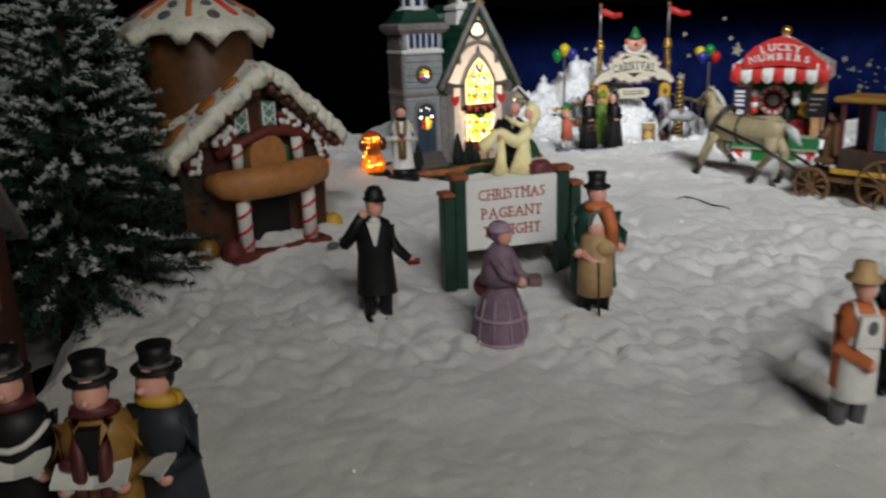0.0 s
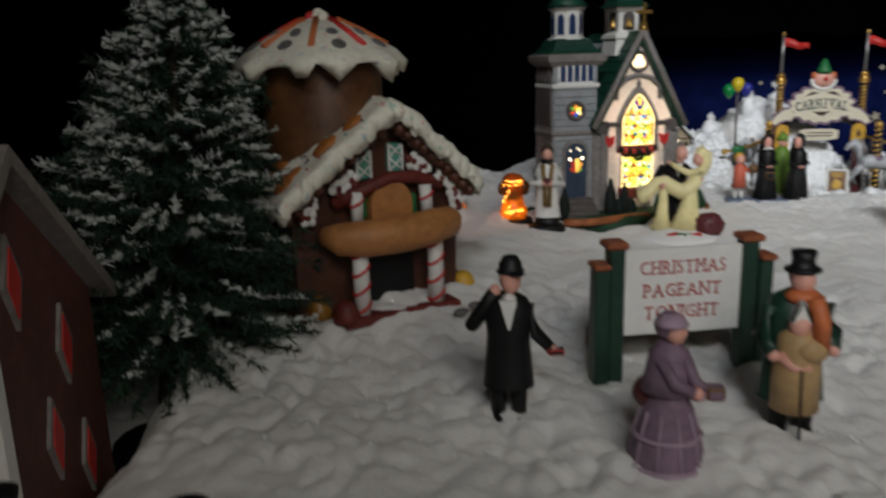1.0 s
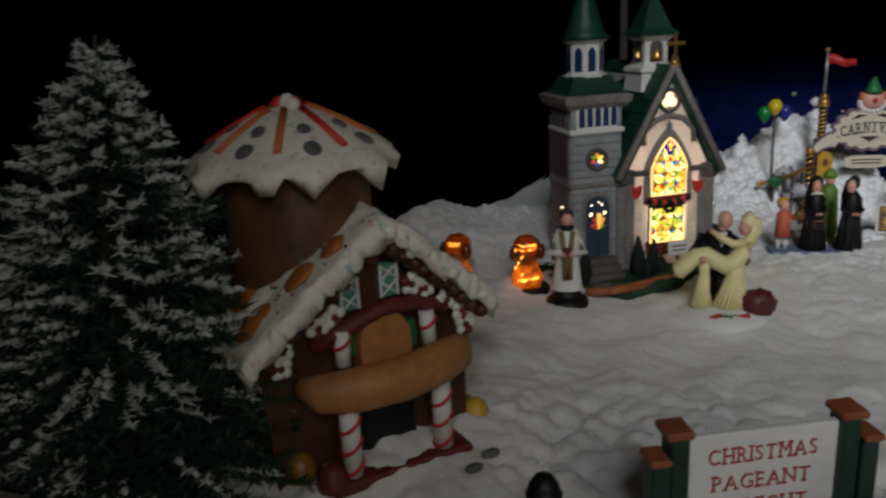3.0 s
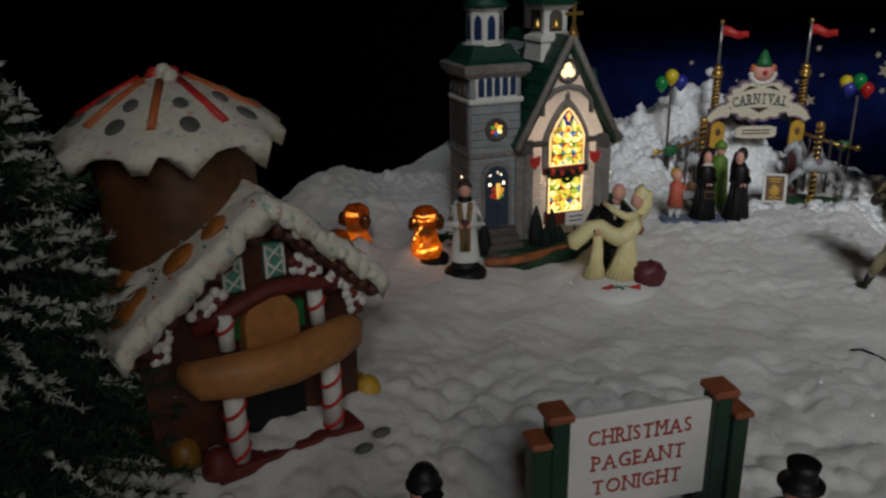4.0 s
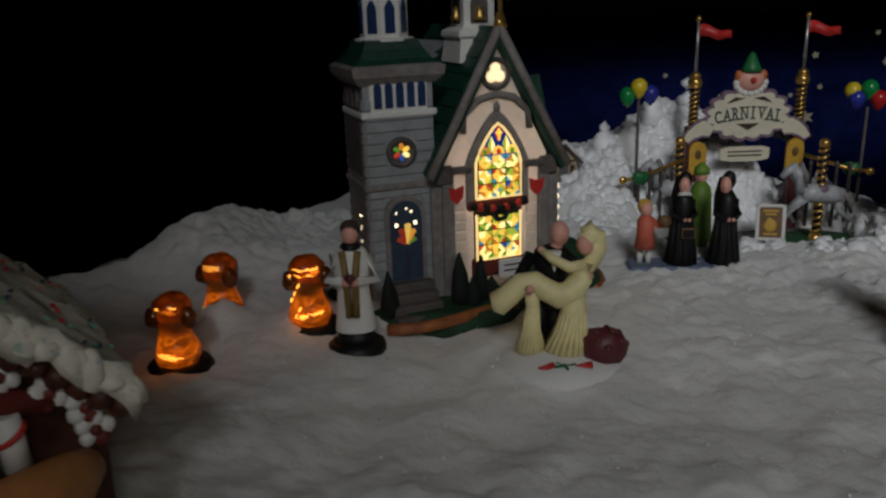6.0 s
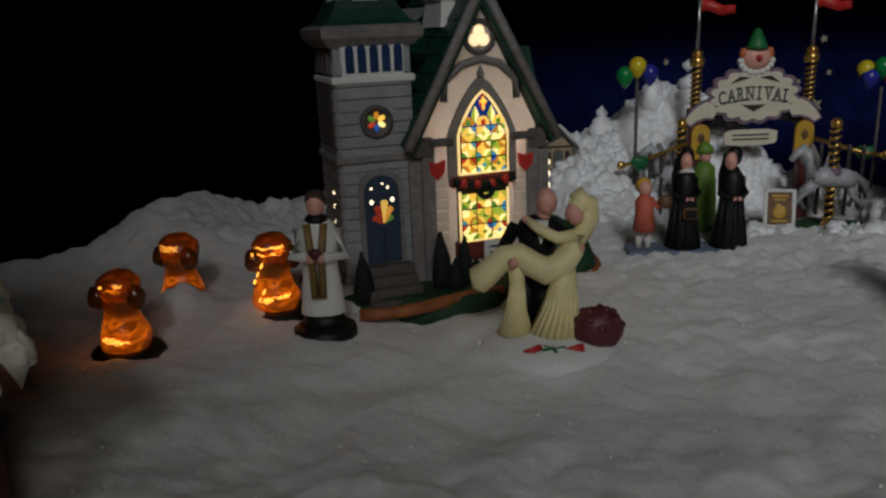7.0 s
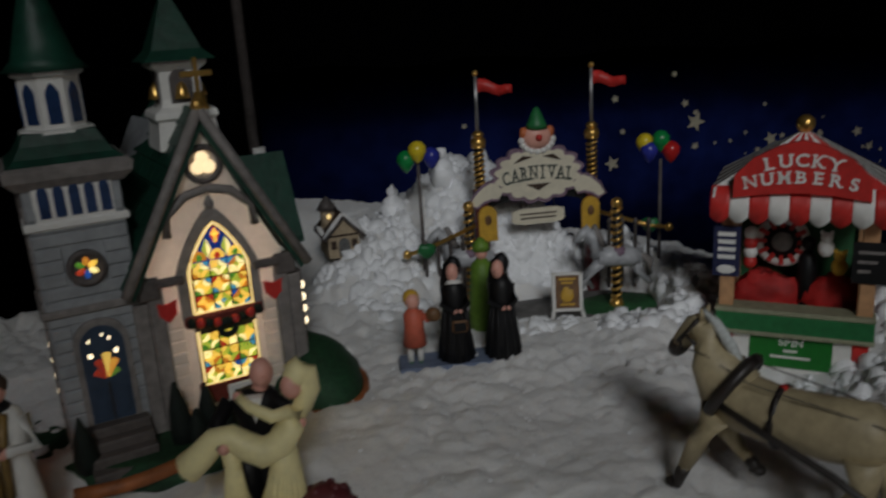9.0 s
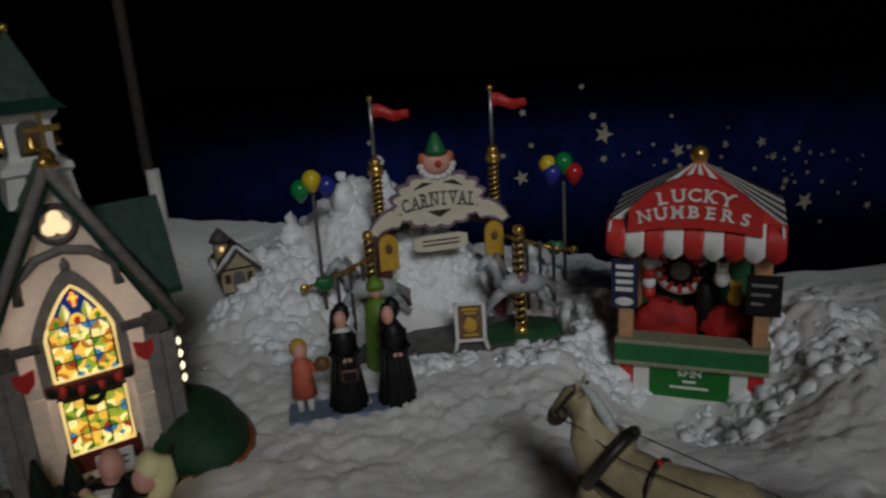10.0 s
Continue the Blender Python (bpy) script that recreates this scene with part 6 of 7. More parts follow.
def carousel_horse(x, y, z, turn, label, with_base):
    root = thing("carousel_horse", x, y, z, turn, label, "carousel horse", "carousel horses")
    bm = B()
    small_horse(bm, 0, 1)
    part("horse", bm, [SHADEDWHITE, TRIM], root, "white prancing horse, greyed for the shade on it", at=local(0, 0, 0.55) @ Matrix.Scale(1.35, 4))
    part("saddle", ball(B(), (0, 0, 3.6), (0.65, 0.64, 0.5), 0, 12), MAUVE, root)
    part("blanket", ball(B(), (0, 0, 3.4), (0.8, 0.62, 0.42), 0, 12), MAROON, root)
    part("girth", tube(B(), [(-0.7, -0.5, 3.7), (-0.72, 0, 2.95), (-0.7, 0.5, 3.7)], 0.08, 5), RED, root)
    pole = part("pole", lathe(B(), [(0.26, 0.1), (0.26, 6.6)], 12), BLACK, root, "black and gold striped pole")
    for k in range(14):
        pts = [(0.28 * math.cos(a), 0.28 * math.sin(a), 0.35 + 0.46 * k + 0.1 * math.cos(a)) for a in (2 * math.pi * i / 10 for i in range(11))]
        part("gold_band", tube(B(), pts, 0.11, 5), GOLD, pole)
    part("knob", ball(B(), (0, 0, 6.75), 0.36, 0, 12), GOLD, root)
    part("socket", lathe(B(), [(0.5, 0), (0.42, 0.3), (0.3, 0.6)], 14), GOLD, root)
    if with_base:
        bm = lathe(B(), [(3.0, -0.8), (3.1, -0.1), (2.8, 0.1), (0.1, 0.15)], 24, (0.2, 0.4, 0), 0, 1.0, 0.62)
        part("lawn", bm, GREEN_LAWN, root, "green painted lawn")


# White paint greyed: the shade these horses stand in is put into it.
SHADEDWHITE = mat("carousel_shaded_white", (0.42, 0.43, 0.45), 0.4, vary=0.25, coarse=90)
GREEN_LAWN = mat("lawn_green", (0.02, 0.09, 0.03), 0.7, vary=0.5, scale=400, bump=0.8)
carousel_horse(22.1, 79.9, 4.0, 8, "white carousel horse on a gold striped pole", True)
carousel_horse(13.1, 82.0, 3.9, 0, "white carousel horse behind the gate's fence", False)


def rail_fence(x, y, z, turn, n, label):
    root = thing("rail_fence", x, y, z, turn, label, "fence", "carnival fences")
    for k in range(n):
        part("post", lathe(B(), [(0.12, 0), (0.12, 4.6), (0.18, 4.7), (0.03, 5.0)], 8, (0.85 * k, 0, 0)), DARKTRIM, root)
    part("rail", tube(B(), [(-1.2, -0.3, 4.25), (0.0, -0.25, 4.4), (0.85 * n, -0.2, 5.4)], 0.14, 8), GOLD, root, "gold hand rail")
    part("rail_end", ball(B(), (-1.3, -0.3, 4.25), (0.3, 0.2, 0.3), 0, 10), GOLD, root)
    part("holly", ball(B(), (-0.1, -0.45, 4.4), (0.6, 0.3, 0.5), 0, 10, 0.2), GREEN, root)


rail_fence(10.2, 81.0, 4.0, 18, 4, "dark post fence with a gold rail beside the gate")
rail_fence(24.9, 82.6, 4.0, 165, 4, "dark post fence with a gold rail by the carousel horse")


def balloons(x, y, z, h, colours, label):
    root = thing("balloon_bunch", x, y, z, 0, label, "balloons", "balloon bunches")
    part("stick", lathe(B(), [(0.13, 0), (0.1, h)], 8), DARKTRIM, root)
    for k, (dx, dy, dz, m) in enumerate(colours):
        bm = lathe(B(), [(0.05, -0.75), (0.3, -0.5), (0.58, 0.0), (0.55, 0.35), (0.3, 0.62), (0.03, 0.7)], 14, (dx, dy, h + dz))
        part("balloon", bm, m, root)


BALLOON = [mat("balloon_yellow", (0.72, 0.55, 0.03), 0.25), mat("balloon_green", (0.01, 0.25, 0.06), 0.25), mat("balloon_blue", (0.03, 0.04, 0.32), 0.25), mat("balloon_red", (0.5, 0.02, 0.02), 0.25)]
balloons(10.1, 81.8, 4.0, 9.6, [(0.0, 0, 0.8, BALLOON[0]), (-0.75, 0.3, 0.2, BALLOON[1]), (0.85, 0.4, 0.3, BALLOON[2])], "bunch of yellow, green and blue balloons on a stick")
balloons(25.9, 83.5, 4.0, 8.6, [(0.6, -0.2, 0.5, BALLOON[3]), (0.0, 0.0, 1.2, BALLOON[1]), (-0.7, 0.2, 0.5, BALLOON[2]), (-0.9, 0.5, 1.0, BALLOON[0])], "bunch of red, green and blue balloons on a stick")


def easel(x, y, z, turn):
    root = thing("easel_sign", x, y, z, turn, "white-framed easel sign with a brown poster", "sign")
    bm = B()
    box(bm, -0.95, -0.08, 0.25, -0.72, 0.1, 2.75, 0.03)
    box(bm, 0.72, -0.08, 0.25, 0.95, 0.1, 2.75, 0.03)
    box(bm, -0.95, -0.08, 2.55, 0.95, 0.1, 2.75, 0.03)
    box(bm, -0.95, -0.08, 0.3, 0.95, 0.1, 0.5, 0.03)
    part("frame", bm, SUGAR, root, "white frame", at=local(0, 0, 0, -10))
    poster = part("poster", box(B(), -0.74, -0.03, 0.45, 0.74, 0.05, 2.6, 0), WOOD, root, at=local(0, 0, 0, -10))
    part("poster_shape", ball(B(), (0.0, -0.05, 1.35), (0.42, 0.04, 0.5), 0, 10, 0.1), YELLOW, poster)
    for z, w in ((2.25, 0.5), (2.02, 0.36), (0.68, 0.45)):
        part("writing", box(B(), -w, -0.06, z, w, -0.03, z + 0.13, 0), YELLOW, poster)
    for s in (-1, 1):
        part("leg", tube(B(), [(s * 0.85, -0.05, 0.4), (s * 1.0, -0.2, -0.2)], 0.14, 6), SUGAR, root)
        part("back_leg", tube(B(), [(s * 0.6, 0.5, 2.4), (s * 0.7, 1.3, -0.2)], 0.1, 6), SUGAR, root)


easel(18.7, 78.4, 4.15, -5)


# ---- lucky numbers booth ----
BRIGHTGREEN = mat("bright_green", (0.01, 0.17, 0.02), 0.45, vary=0.15)
def booth():
    root = thing("carnival_booth", 29.5, 71.7, 3.75, -27, "carnival booth with striped red awning, green counter and prize wheel", "model stall")
    W, D = 3.75, 4.6
    part("base", box(B(), -W, 0, -1.4, W, D, 1.05, 0.06), SUGAR, root)
    for x0, x1, m in ((-W + 0.02, -W + 0.8, RED), (-W + 1.65, W - 1.7, BRIGHTGREEN), (W - 0.8, W - 0.02, RED)):
        part("front_panel", box(B(), x0, -0.08, -0.9, x1, 0.1, 1.0, 0.05), m, root)
    for k, (x0, x1) in enumerate(((-0.9, 0.9), (-0.35, 0.35), (-1.0, 1.0))):
        if k:
            part("writing", box(B(), x0, -0.12, 0.42 - 0.36 * k, x1, -0.08, 0.56 - 0.36 * k, 0), SUGAR, root)
    letters("SPIN", 0.36, SUGAR, root, local(0, -0.1, 0.62, 90), 0.02, "lettering", 0.01, 1.2, 0.2)
    part("counter", box(B(), -W - 0.15, -0.45, 1.05, W + 0.15, 0.9, 2.45, 0.08), GREEN, root, "green counter")
    for z in (1.0, 2.25):
        part("counter_edge", box(B(), -W - 0.2, -0.52, z, W + 0.2, 0.95, z + 0.25, 0.06), PALETRIM, root)
    for x in (-W + 0.35, W - 0.35):
        for y in (0.0, D - 0.6):
            part("post", box(B(), x - 0.38, y - 0.1, 2.45, x + 0.38, y + 0.6, 8.2, 0.06), PALEWOOD, root, "pale wooden post")
    part("back_wall", box(B(), -W + 0.4, D - 0.3, 1.6, W - 0.4, D, 8.4, 0.04), STALLGREEN, root, "green back wall")
    for s in (-1, 1):
        part("side_wall", box(B(), s * (W - 0.1), 0.6, 1.6, s * (W - 0.3), D - 0.3, 5.0, 0.04), MAROON, root)
    # boards on the posts
    board = part("rules_board", box(B(), -W - 0.4, -0.25, 4.2, -W + 1.0, -0.12, 7.0, 0.03), NAVY, root, "navy board with white writing")
    for k in range(4):
        part("writing", box(B(), -W - 0.15, -0.29, 6.45 - 0.42 * k, -W + 0.75, -0.25, 6.68 - 0.42 * k, 0), SUGAR, board)
    part("oval", ball(B(), (-W + 0.3, -0.28, 4.6), (0.5, 0.04, 0.25), 0, 12), SUGAR, board)
    board = part("chalk_board", box(B(), W - 1.15, -0.25, 4.3, W + 0.55, -0.12, 6.5, 0.03), BLACK, root, "black board with chalk writing")
    for k in range(3):
        part("writing", box(B(), W - 0.9, -0.29, 5.9 - 0.5 * k, W + 0.3 - 0.3 * k, -0.25, 6.05 - 0.5 * k, 0), TRIM, board)
    # prize wheel and prizes
    wheel = part("prize_wheel", lathe(B(), [(1.45, 0), (1.45, 0.2), (1.2, 0.24), (0.05, 0.24)], 28), SUGAR, root, "red and white prize wheel", at=local(-0.8, 2.9, 5.5, 90))
    for k in range(12):
        a = 2 * math.pi * k / 12
        part("wheel_peg", box(B(), -0.12, 0.8, 0.22, 0.12, 1.35, 0.3, 0), RED, wheel, at=local(0, 0, 0, 0, 0, math.degrees(a)))
    part("wheel_disc", lathe(B(), [(1.0, 0.2), (1.0, 0.28), (0.05, 0.28)], 22), BLACK, wheel)
    part("wheel_hub", lathe(B(), [(0.55, 0.2), (0.55, 0.36), (0.3, 0.4), (0.05, 0.4)], 18), TRIM, wheel)
    for x, z, m, nm in ((1.4, 5.6, SUGAR, "white_bear"), (2.1, 4.6, YELLOW, "yellow_dog")):
        bm = B()
        ball(bm, (x, 1.5, z), (0.42, 0.35, 0.5), 0, 10)
        ball(bm, (x, 1.4, z + 0.6), (0.32, 0.3, 0.3), 0, 10)
        for s in (-1, 1):
            ball(bm, (x + 0.24 * s, 1.4, z + 0.88), 0.12, 0, 6)
        part("toy_prize", bm, m, root)
    part("red_drape", ball(B(), (-1.5, 2.5, 2.3), (1.9, 0.8, 1.45), 0, 20, 0.4), DRAPE, root)
    part("red_drape", ball(B(), (1.9, 2.4, 2.3), (1.5, 0.8, 1.6), 0, 20, 0.4), DRAPE, root)
    bm = B()
    lathe(bm, [(0.5, 1.0), (0.52, 4.0), (0.42, 4.8), (0.2, 5.1)], 14, (0.55, 2.6, 0))
    ball(bm, (0.55, 2.6, 5.5), 0.4, 0, 10)
    part("stall_keeper", bm, BLACK, root, "dark stall keeper ornament")
    bm = B()
    for k in range(4):
        ball(bm, (-2.35, 1.4, 4.6 + 0.55 * k), 0.38, k % 2, 10)
    part("striped_prize", bm, [RED, SUGAR], root)
    # awning: scalloped stripes, then hipped roof in stripes
    n = 9
    half = W + 0.55
    for k in range(n):
        x0, x1 = -half + 2 * half * k / n, -half + 2 * half * (k + 1) / n
        pts_t, pts_b = [], []
        for i in range(7):
            f = i / 6
            x = x0 + (x1 - x0) * f
            pts_t.append((x, -0.55, 9.25))
            pts_b.append((x, -1.1, 7.75 - 0.35 * math.sin(f * math.pi)))
        bm = B()
        mid = [(x, -0.95, 8.6) for x, _, _ in pts_t]
        rings(bm, [pts_b, mid, pts_t], cap=False, closed=False)
        r = bmesh.ops.extrude_face_region(bm, geom=bm.faces[:])
        bmesh.ops.translate(bm, vec=(0, 0.12, 0), verts=[v for v in r["geom"] if isinstance(v, bmesh.types.BMVert)])
        part("awning_stripe", bm, RED if k % 2 == 0 else SUGAR, root)
    for s in (-1, 1):
        for k in range(7):
            y0, y1 = -0.9 + 0.9 * k, -0.9 + 0.9 * (k + 1)
            bm = B()
            quad(bm, (s * half, y0, 7.8), (s * half, y1, 7.8), (s * (half - 0.15), y1, 9.2), (s * (half - 0.15), y0, 9.2))
            r = bmesh.ops.extrude_face_region(bm, geom=bm.faces[:])
            bmesh.ops.translate(bm, vec=(-s * 0.12, 0, 0), verts=[v for v in r["geom"] if isinstance(v, bmesh.types.BMVert)])
            part("awning_side", bm, SUGAR if k % 2 == 0 else RED, root)
    for side in range(4):
        for k in range(8):
            f0, f1 = k / 8, (k + 1) / 8
            c = [(-half, -0.6), (half, -0.6), (half, D + 0.8), (-half, D + 0.8)]
            a, b = Vector((*c[side], 9.1)), Vector((*c[(side + 1) % 4], 9.1))
            tip = Vector((0, D / 2 - 0.4, 11.9))
            p, q = a.lerp(b, f0), a.lerp(b, f1)
            bm = B()
            quad(bm, p, q, q.lerp(tip, 0.97), p.lerp(tip, 0.97))
            r = bmesh.ops.extrude_face_region(bm, geom=bm.faces[:])
            bmesh.ops.translate(bm, vec=(0, 0, -0.15), verts=[v for v in r["geom"] if isinstance(v, bmesh.types.BMVert)])
            part("roof_stripe", bm, (SUGAR if k % 2 == 0 else (RED if side == 0 else BARK)), root)
    part("roof_ball", ball(B(), (0, D / 2 - 0.4, 12.15), 0.48, 0, 16), GOLD, root, "gold roof ball")
    pts = [(-3.2, 8.75), (-1.6, 9.0), (0, 9.1), (1.6, 9.0), (3.2, 8.75), (3.15, 9.9), (2.3, 10.8), (1.1, 11.45), (0, 11.75), (-1.1, 11.45), (-2.3, 10.8), (-3.15, 9.9)]
    sign = part("name_board", slab(B(), pts, -1.12, -0.7), RED, root, "red curved name board")
    for word, z, size, span, sag in (("LUCKY", 10.78, 0.6, 3.0, 0.35), ("NUMBERS", 9.92, 0.58, 4.75, 0.5)):
        for k, ch in enumerate(word):
            f = k / (len(word) - 1) - 0.5
            letters(ch, size, SUGAR, sign, local(span * f, -1.15, z - sag * 4 * f * f * 0.6, 90) @ pose(0, 0, 0, 0, 0, -22 * f), 0.03, "letter", 0.005 if ch in "MN" else 0.03, 0.95 if ch in "MK" else 1.08, 0.2)
    return root


STALLGREEN = mat("stall_green", (0.03, 0.13, 0.05), 0.55, vary=0.25)
DRAPE = mat("red_drape", (0.5, 0.02, 0.018), 0.7, vary=0.4, scale=120, bump=0.8)
PALETRIM = mat("sage_trim", (0.30, 0.30, 0.20), 0.55, vary=0.2)
booth()


# ---- horse and wagon ----
def horse_figurine():
    bm = B()
    tube(bm, [(-2.5, 0, 4.6), (-1.6, 0, 4.45), (-0.2, 0, 4.3), (1.6, 0, 4.4), (3.0, 0, 4.6), (3.7, 0, 4.4)], [0.85, 1.08, 1.05, 1.1, 1.08, 0.6], 16, 0, 1.08)
    tube(bm, [(-2.1, 0, 4.9), (-2.8, 0, 5.9), (-3.25, 0, 6.9), (-3.35, 0, 7.25)], [1.08, 0.8, 0.58, 0.46], 14, 0, 1.2)
    tube(bm, [(-3.1, 0, 7.25), (-3.6, 0, 6.95), (-4.0, 0, 6.5), (-4.2, 0, 6.2)], [0.5, 0.54, 0.4, 0.36], 12, 0)
    tube(bm, [(-4.1, 0, 6.35), (-4.35, 0, 5.95), (-4.5, 0, 5.75)], [0.37, 0.36, 0.26], 10, 1)
    for s in (-1, 1):
        tube(bm, [(-3.25, s * 0.22, 7.5), (-3.22, s * 0.28, 7.95)], [0.16, 0.04], 6, 0)
    tube(bm, [(-3.3, 0, 7.75), (-2.75, 0, 7.35), (-2.15, 0, 6.6), (-1.6, 0, 5.7)], [0.1, 0.2, 0.24, 0.12], 8, 2)
    legs = [((-2.3, -0.5, 4.0), (-3.1, -0.5, 2.4), (-3.6, -0.5, 1.2), (-4.0, -0.5, 0.15)), ((-2.1, 0.5, 4.0), (-2.3, 0.5, 2.6), (-1.5, 0.5, 1.9), (-1.0, 0.5, 1.4)),
            ((2.9, -0.5, 4.0), (3.0, -0.5, 2.6), (2.0, -0.5, 1.3), (1.4, -0.5, 0.1)), ((3.0, 0.5, 4.0), (3.6, 0.5, 2.6), (3.6, 0.5, 1.3), (3.2, 0.5, 0.1))]
    for a, b, c, d in legs:
        tube(bm, [a, b, c], [0.72, 0.42, 0.28], 10, 0)
        tube(bm, [c, d], [0.28, 0.24], 10, 1)
        ball(bm, c, 0.29, 0, 8)
        ball(bm, (d[0] - 0.1, d[1], d[2] + 0.08), (0.36, 0.3, 0.24), 1, 8)
    tube(bm, [(3.7, 0, 4.9), (4.5, 0, 4.4), (5.2, 0, 3.4)], [0.3, 0.42, 0.1], 10, 2)
    # harness
    ball(bm, (-0.1, 0, 5.45), (0.16, 0.2, 0.13), 3, 8)
    collar = [(-2.0 + 0.75 * math.cos(a), 1.2 * math.sin(a), 4.95 + 1.25 * math.cos(a)) for a in (2 * math.pi * k / 18 for k in range(19))]
    tube(bm, collar, 0.24, 8, 1)
    for x in (-0.1,):
        tube(bm, [(x, 1.1 * math.sin(a), 4.3 + 1.17 * math.cos(a)) for a in (2 * math.pi * k / 18 for k in range(19))], 0.11, 6, 1)
    for s in (-1, 1):
        tube(bm, [(-2.0, s * 1.05, 4.6), (0.0, s * 1.22, 4.0), (2.2, s * 1.25, 3.3), (5.5, s * 1.2, 1.7)], 0.15, 8, 1)
        tube(bm, [(-4.0, s * 0.36, 6.2), (-2.9, s * 0.55, 6.2), (-1.0, s * 0.9, 5.7), (5.0, s * 0.6, 5.2)], 0.03, 5, 1)
        tube(bm, [(-3.25, s * 0.5, 7.55), (-3.75, s * 0.5, 6.85), (-4.15, s * 0.36, 6.4)], 0.09, 5, 1)
        tube(bm, [(-3.75, s * 0.52, 6.85), (-3.25, s * 0.62, 6.55)], 0.08, 5, 1)
    tube(bm, [(-4.0, 0.38 * math.sin(a), 6.35 + 0.42 * math.cos(a)) for a in (2 * math.pi * k / 14 for k in range(15))], 0.07, 5, 1)
    solo("horse_figurine", bm, [HORSEHIDE, HARNESS, FROST, RED], 21.5, 55.7, rest(21.5, 55.7), -47, "cream trotting horse figurine in dark harness", "horse figurine").scale = (0.9, 0.9, 0.9)


def spoked_wheel(root, x, y, r):
    bm = B()
    tube(bm, [(r * math.cos(a), 0, r * math.sin(a)) for a in (2 * math.pi * k / 24 for k in range(25))], 0.16, 6)
    rim = part("wheel", bm, WOOD, root, "brown spoked wheel", at=local(x, y, r))
    for k in range(10):
        a = 2 * math.pi * k / 10
        part("spoke", tube(B(), [(0, 0, 0), (r * math.cos(a), 0, r * math.sin(a))], 0.1, 5), WOOD, rim)
    part("hub", lathe(B(), [(0.32, -0.25), (0.32, 0.25)], 12), WOOD, rim, at=local(0, 0, 0, 90))


def wagon():
    root = thing("horse_wagon", 22.0, 55.0, rest(27, 47.5) - 0.1, -47, "brown wooden wagon with an ochre roof and spoked wheels", "wagon")
    root.scale = (0.9, 0.9, 0.9)
    for y in (-1.7, 1.7):
        spoked_wheel(root, 6.2, y, 1.35)
        spoked_wheel(root, 11.6, y, 1.9)
    part("chassis", box(B(), 5.4, -1.3, 1.7, 14.0, 1.3, 2.3, 0.1), WOOD, root)
    part("yellow_beam", box(B(), 7.6, -1.75, 2.5, 14.2, -1.45, 2.9, 0.06), YELLOW, root)
    part("body", box(B(), 8.0, -1.6, 2.3, 14.4, 1.6, 4.4, 0.1), BARK, root, "dark brown wagon body")
    for x in (8.1, 10.3, 14.2):
        for y in (-1.5, 1.5):
            part("pillar", box(B(), x - 0.15, y - 0.15, 4.3, x + 0.15, y + 0.15, 7.9, 0.04), MAROON, root)
    part("panel", box(B(), 10.5, -1.6, 4.5, 14.1, -1.5, 7.4, 0.03), TEAL, root, "blue-green side panel")
    part("panel_motif", ball(B(), (12.2, -1.62, 6.0), (0.9, 0.05, 0.9), 0, 12), SUGAR, root)
    part("far_panel", box(B(), 8.2, 1.45, 4.4, 14.1, 1.55, 7.8, 0.03), NAVY, root)
    part("roof", box(B(), 7.4, -1.95, 7.9, 14.8, 1.95, 8.35, 0.15), OCHRE, root, "ochre plank roof")
    part("seat", box(B(), 6.0, -1.2, 3.1, 7.6, 1.2, 3.5, 0.08), WOOD, root)
    part("footboard", box(B(), 4.9, -1.2, 2.2, 6.2, 1.2, 2.45, 0.06), WOOD, root)
    bm = B()
    coat(bm, 0.0, 2.8, 0.85, 0.7, 0.75, 0)
    head(bm, (0, -0.05, 3.25), 1, 2, 0.4)
    lathe(bm, [(0.55, 3.5), (0.55, 3.57), (0.38, 3.6), (0.36, 4.0), (0.03, 4.05)], 12, (0, 0, 0), 2)
    tube(bm, [(-0.3, -0.2, 0.3), (-0.35, -1.0, 0.3), (-0.35, -1.2, -0.9)], [0.3, 0.28, 0.2], 8, 2)
    for s in (-1, 1):
        limb(bm, (s * 0.6, 0, 2.4), (s * 0.8, -0.4, 1.6), (s * 0.4, -1.0, 1.6), 0.22, 0, 3, 0.2)
    x, y = 22.0 + 6.1 * math.cos(radians(-47)), 55.0 + 6.1 * math.sin(radians(-47))
    solo("driver_figurine", bm, [WOOD, SKIN, BLACK, SUGAR], x, y, rest(27, 47.5) + 3.0, -137, "seated driver figurine in a brown coat on the wagon seat", "figurine").scale = (0.9, 0.9, 0.9)


TEAL = mat("teal_panel", (0.05, 0.14, 0.17), 0.5, vary=0.3)
horse_figurine()
wagon()


# ---- small cottage behind the church ----
COTTAGEWALL = mat("tan_plaster", (0.42, 0.33, 0.22), 0.7, vary=0.3, scale=200, bump=0.6)


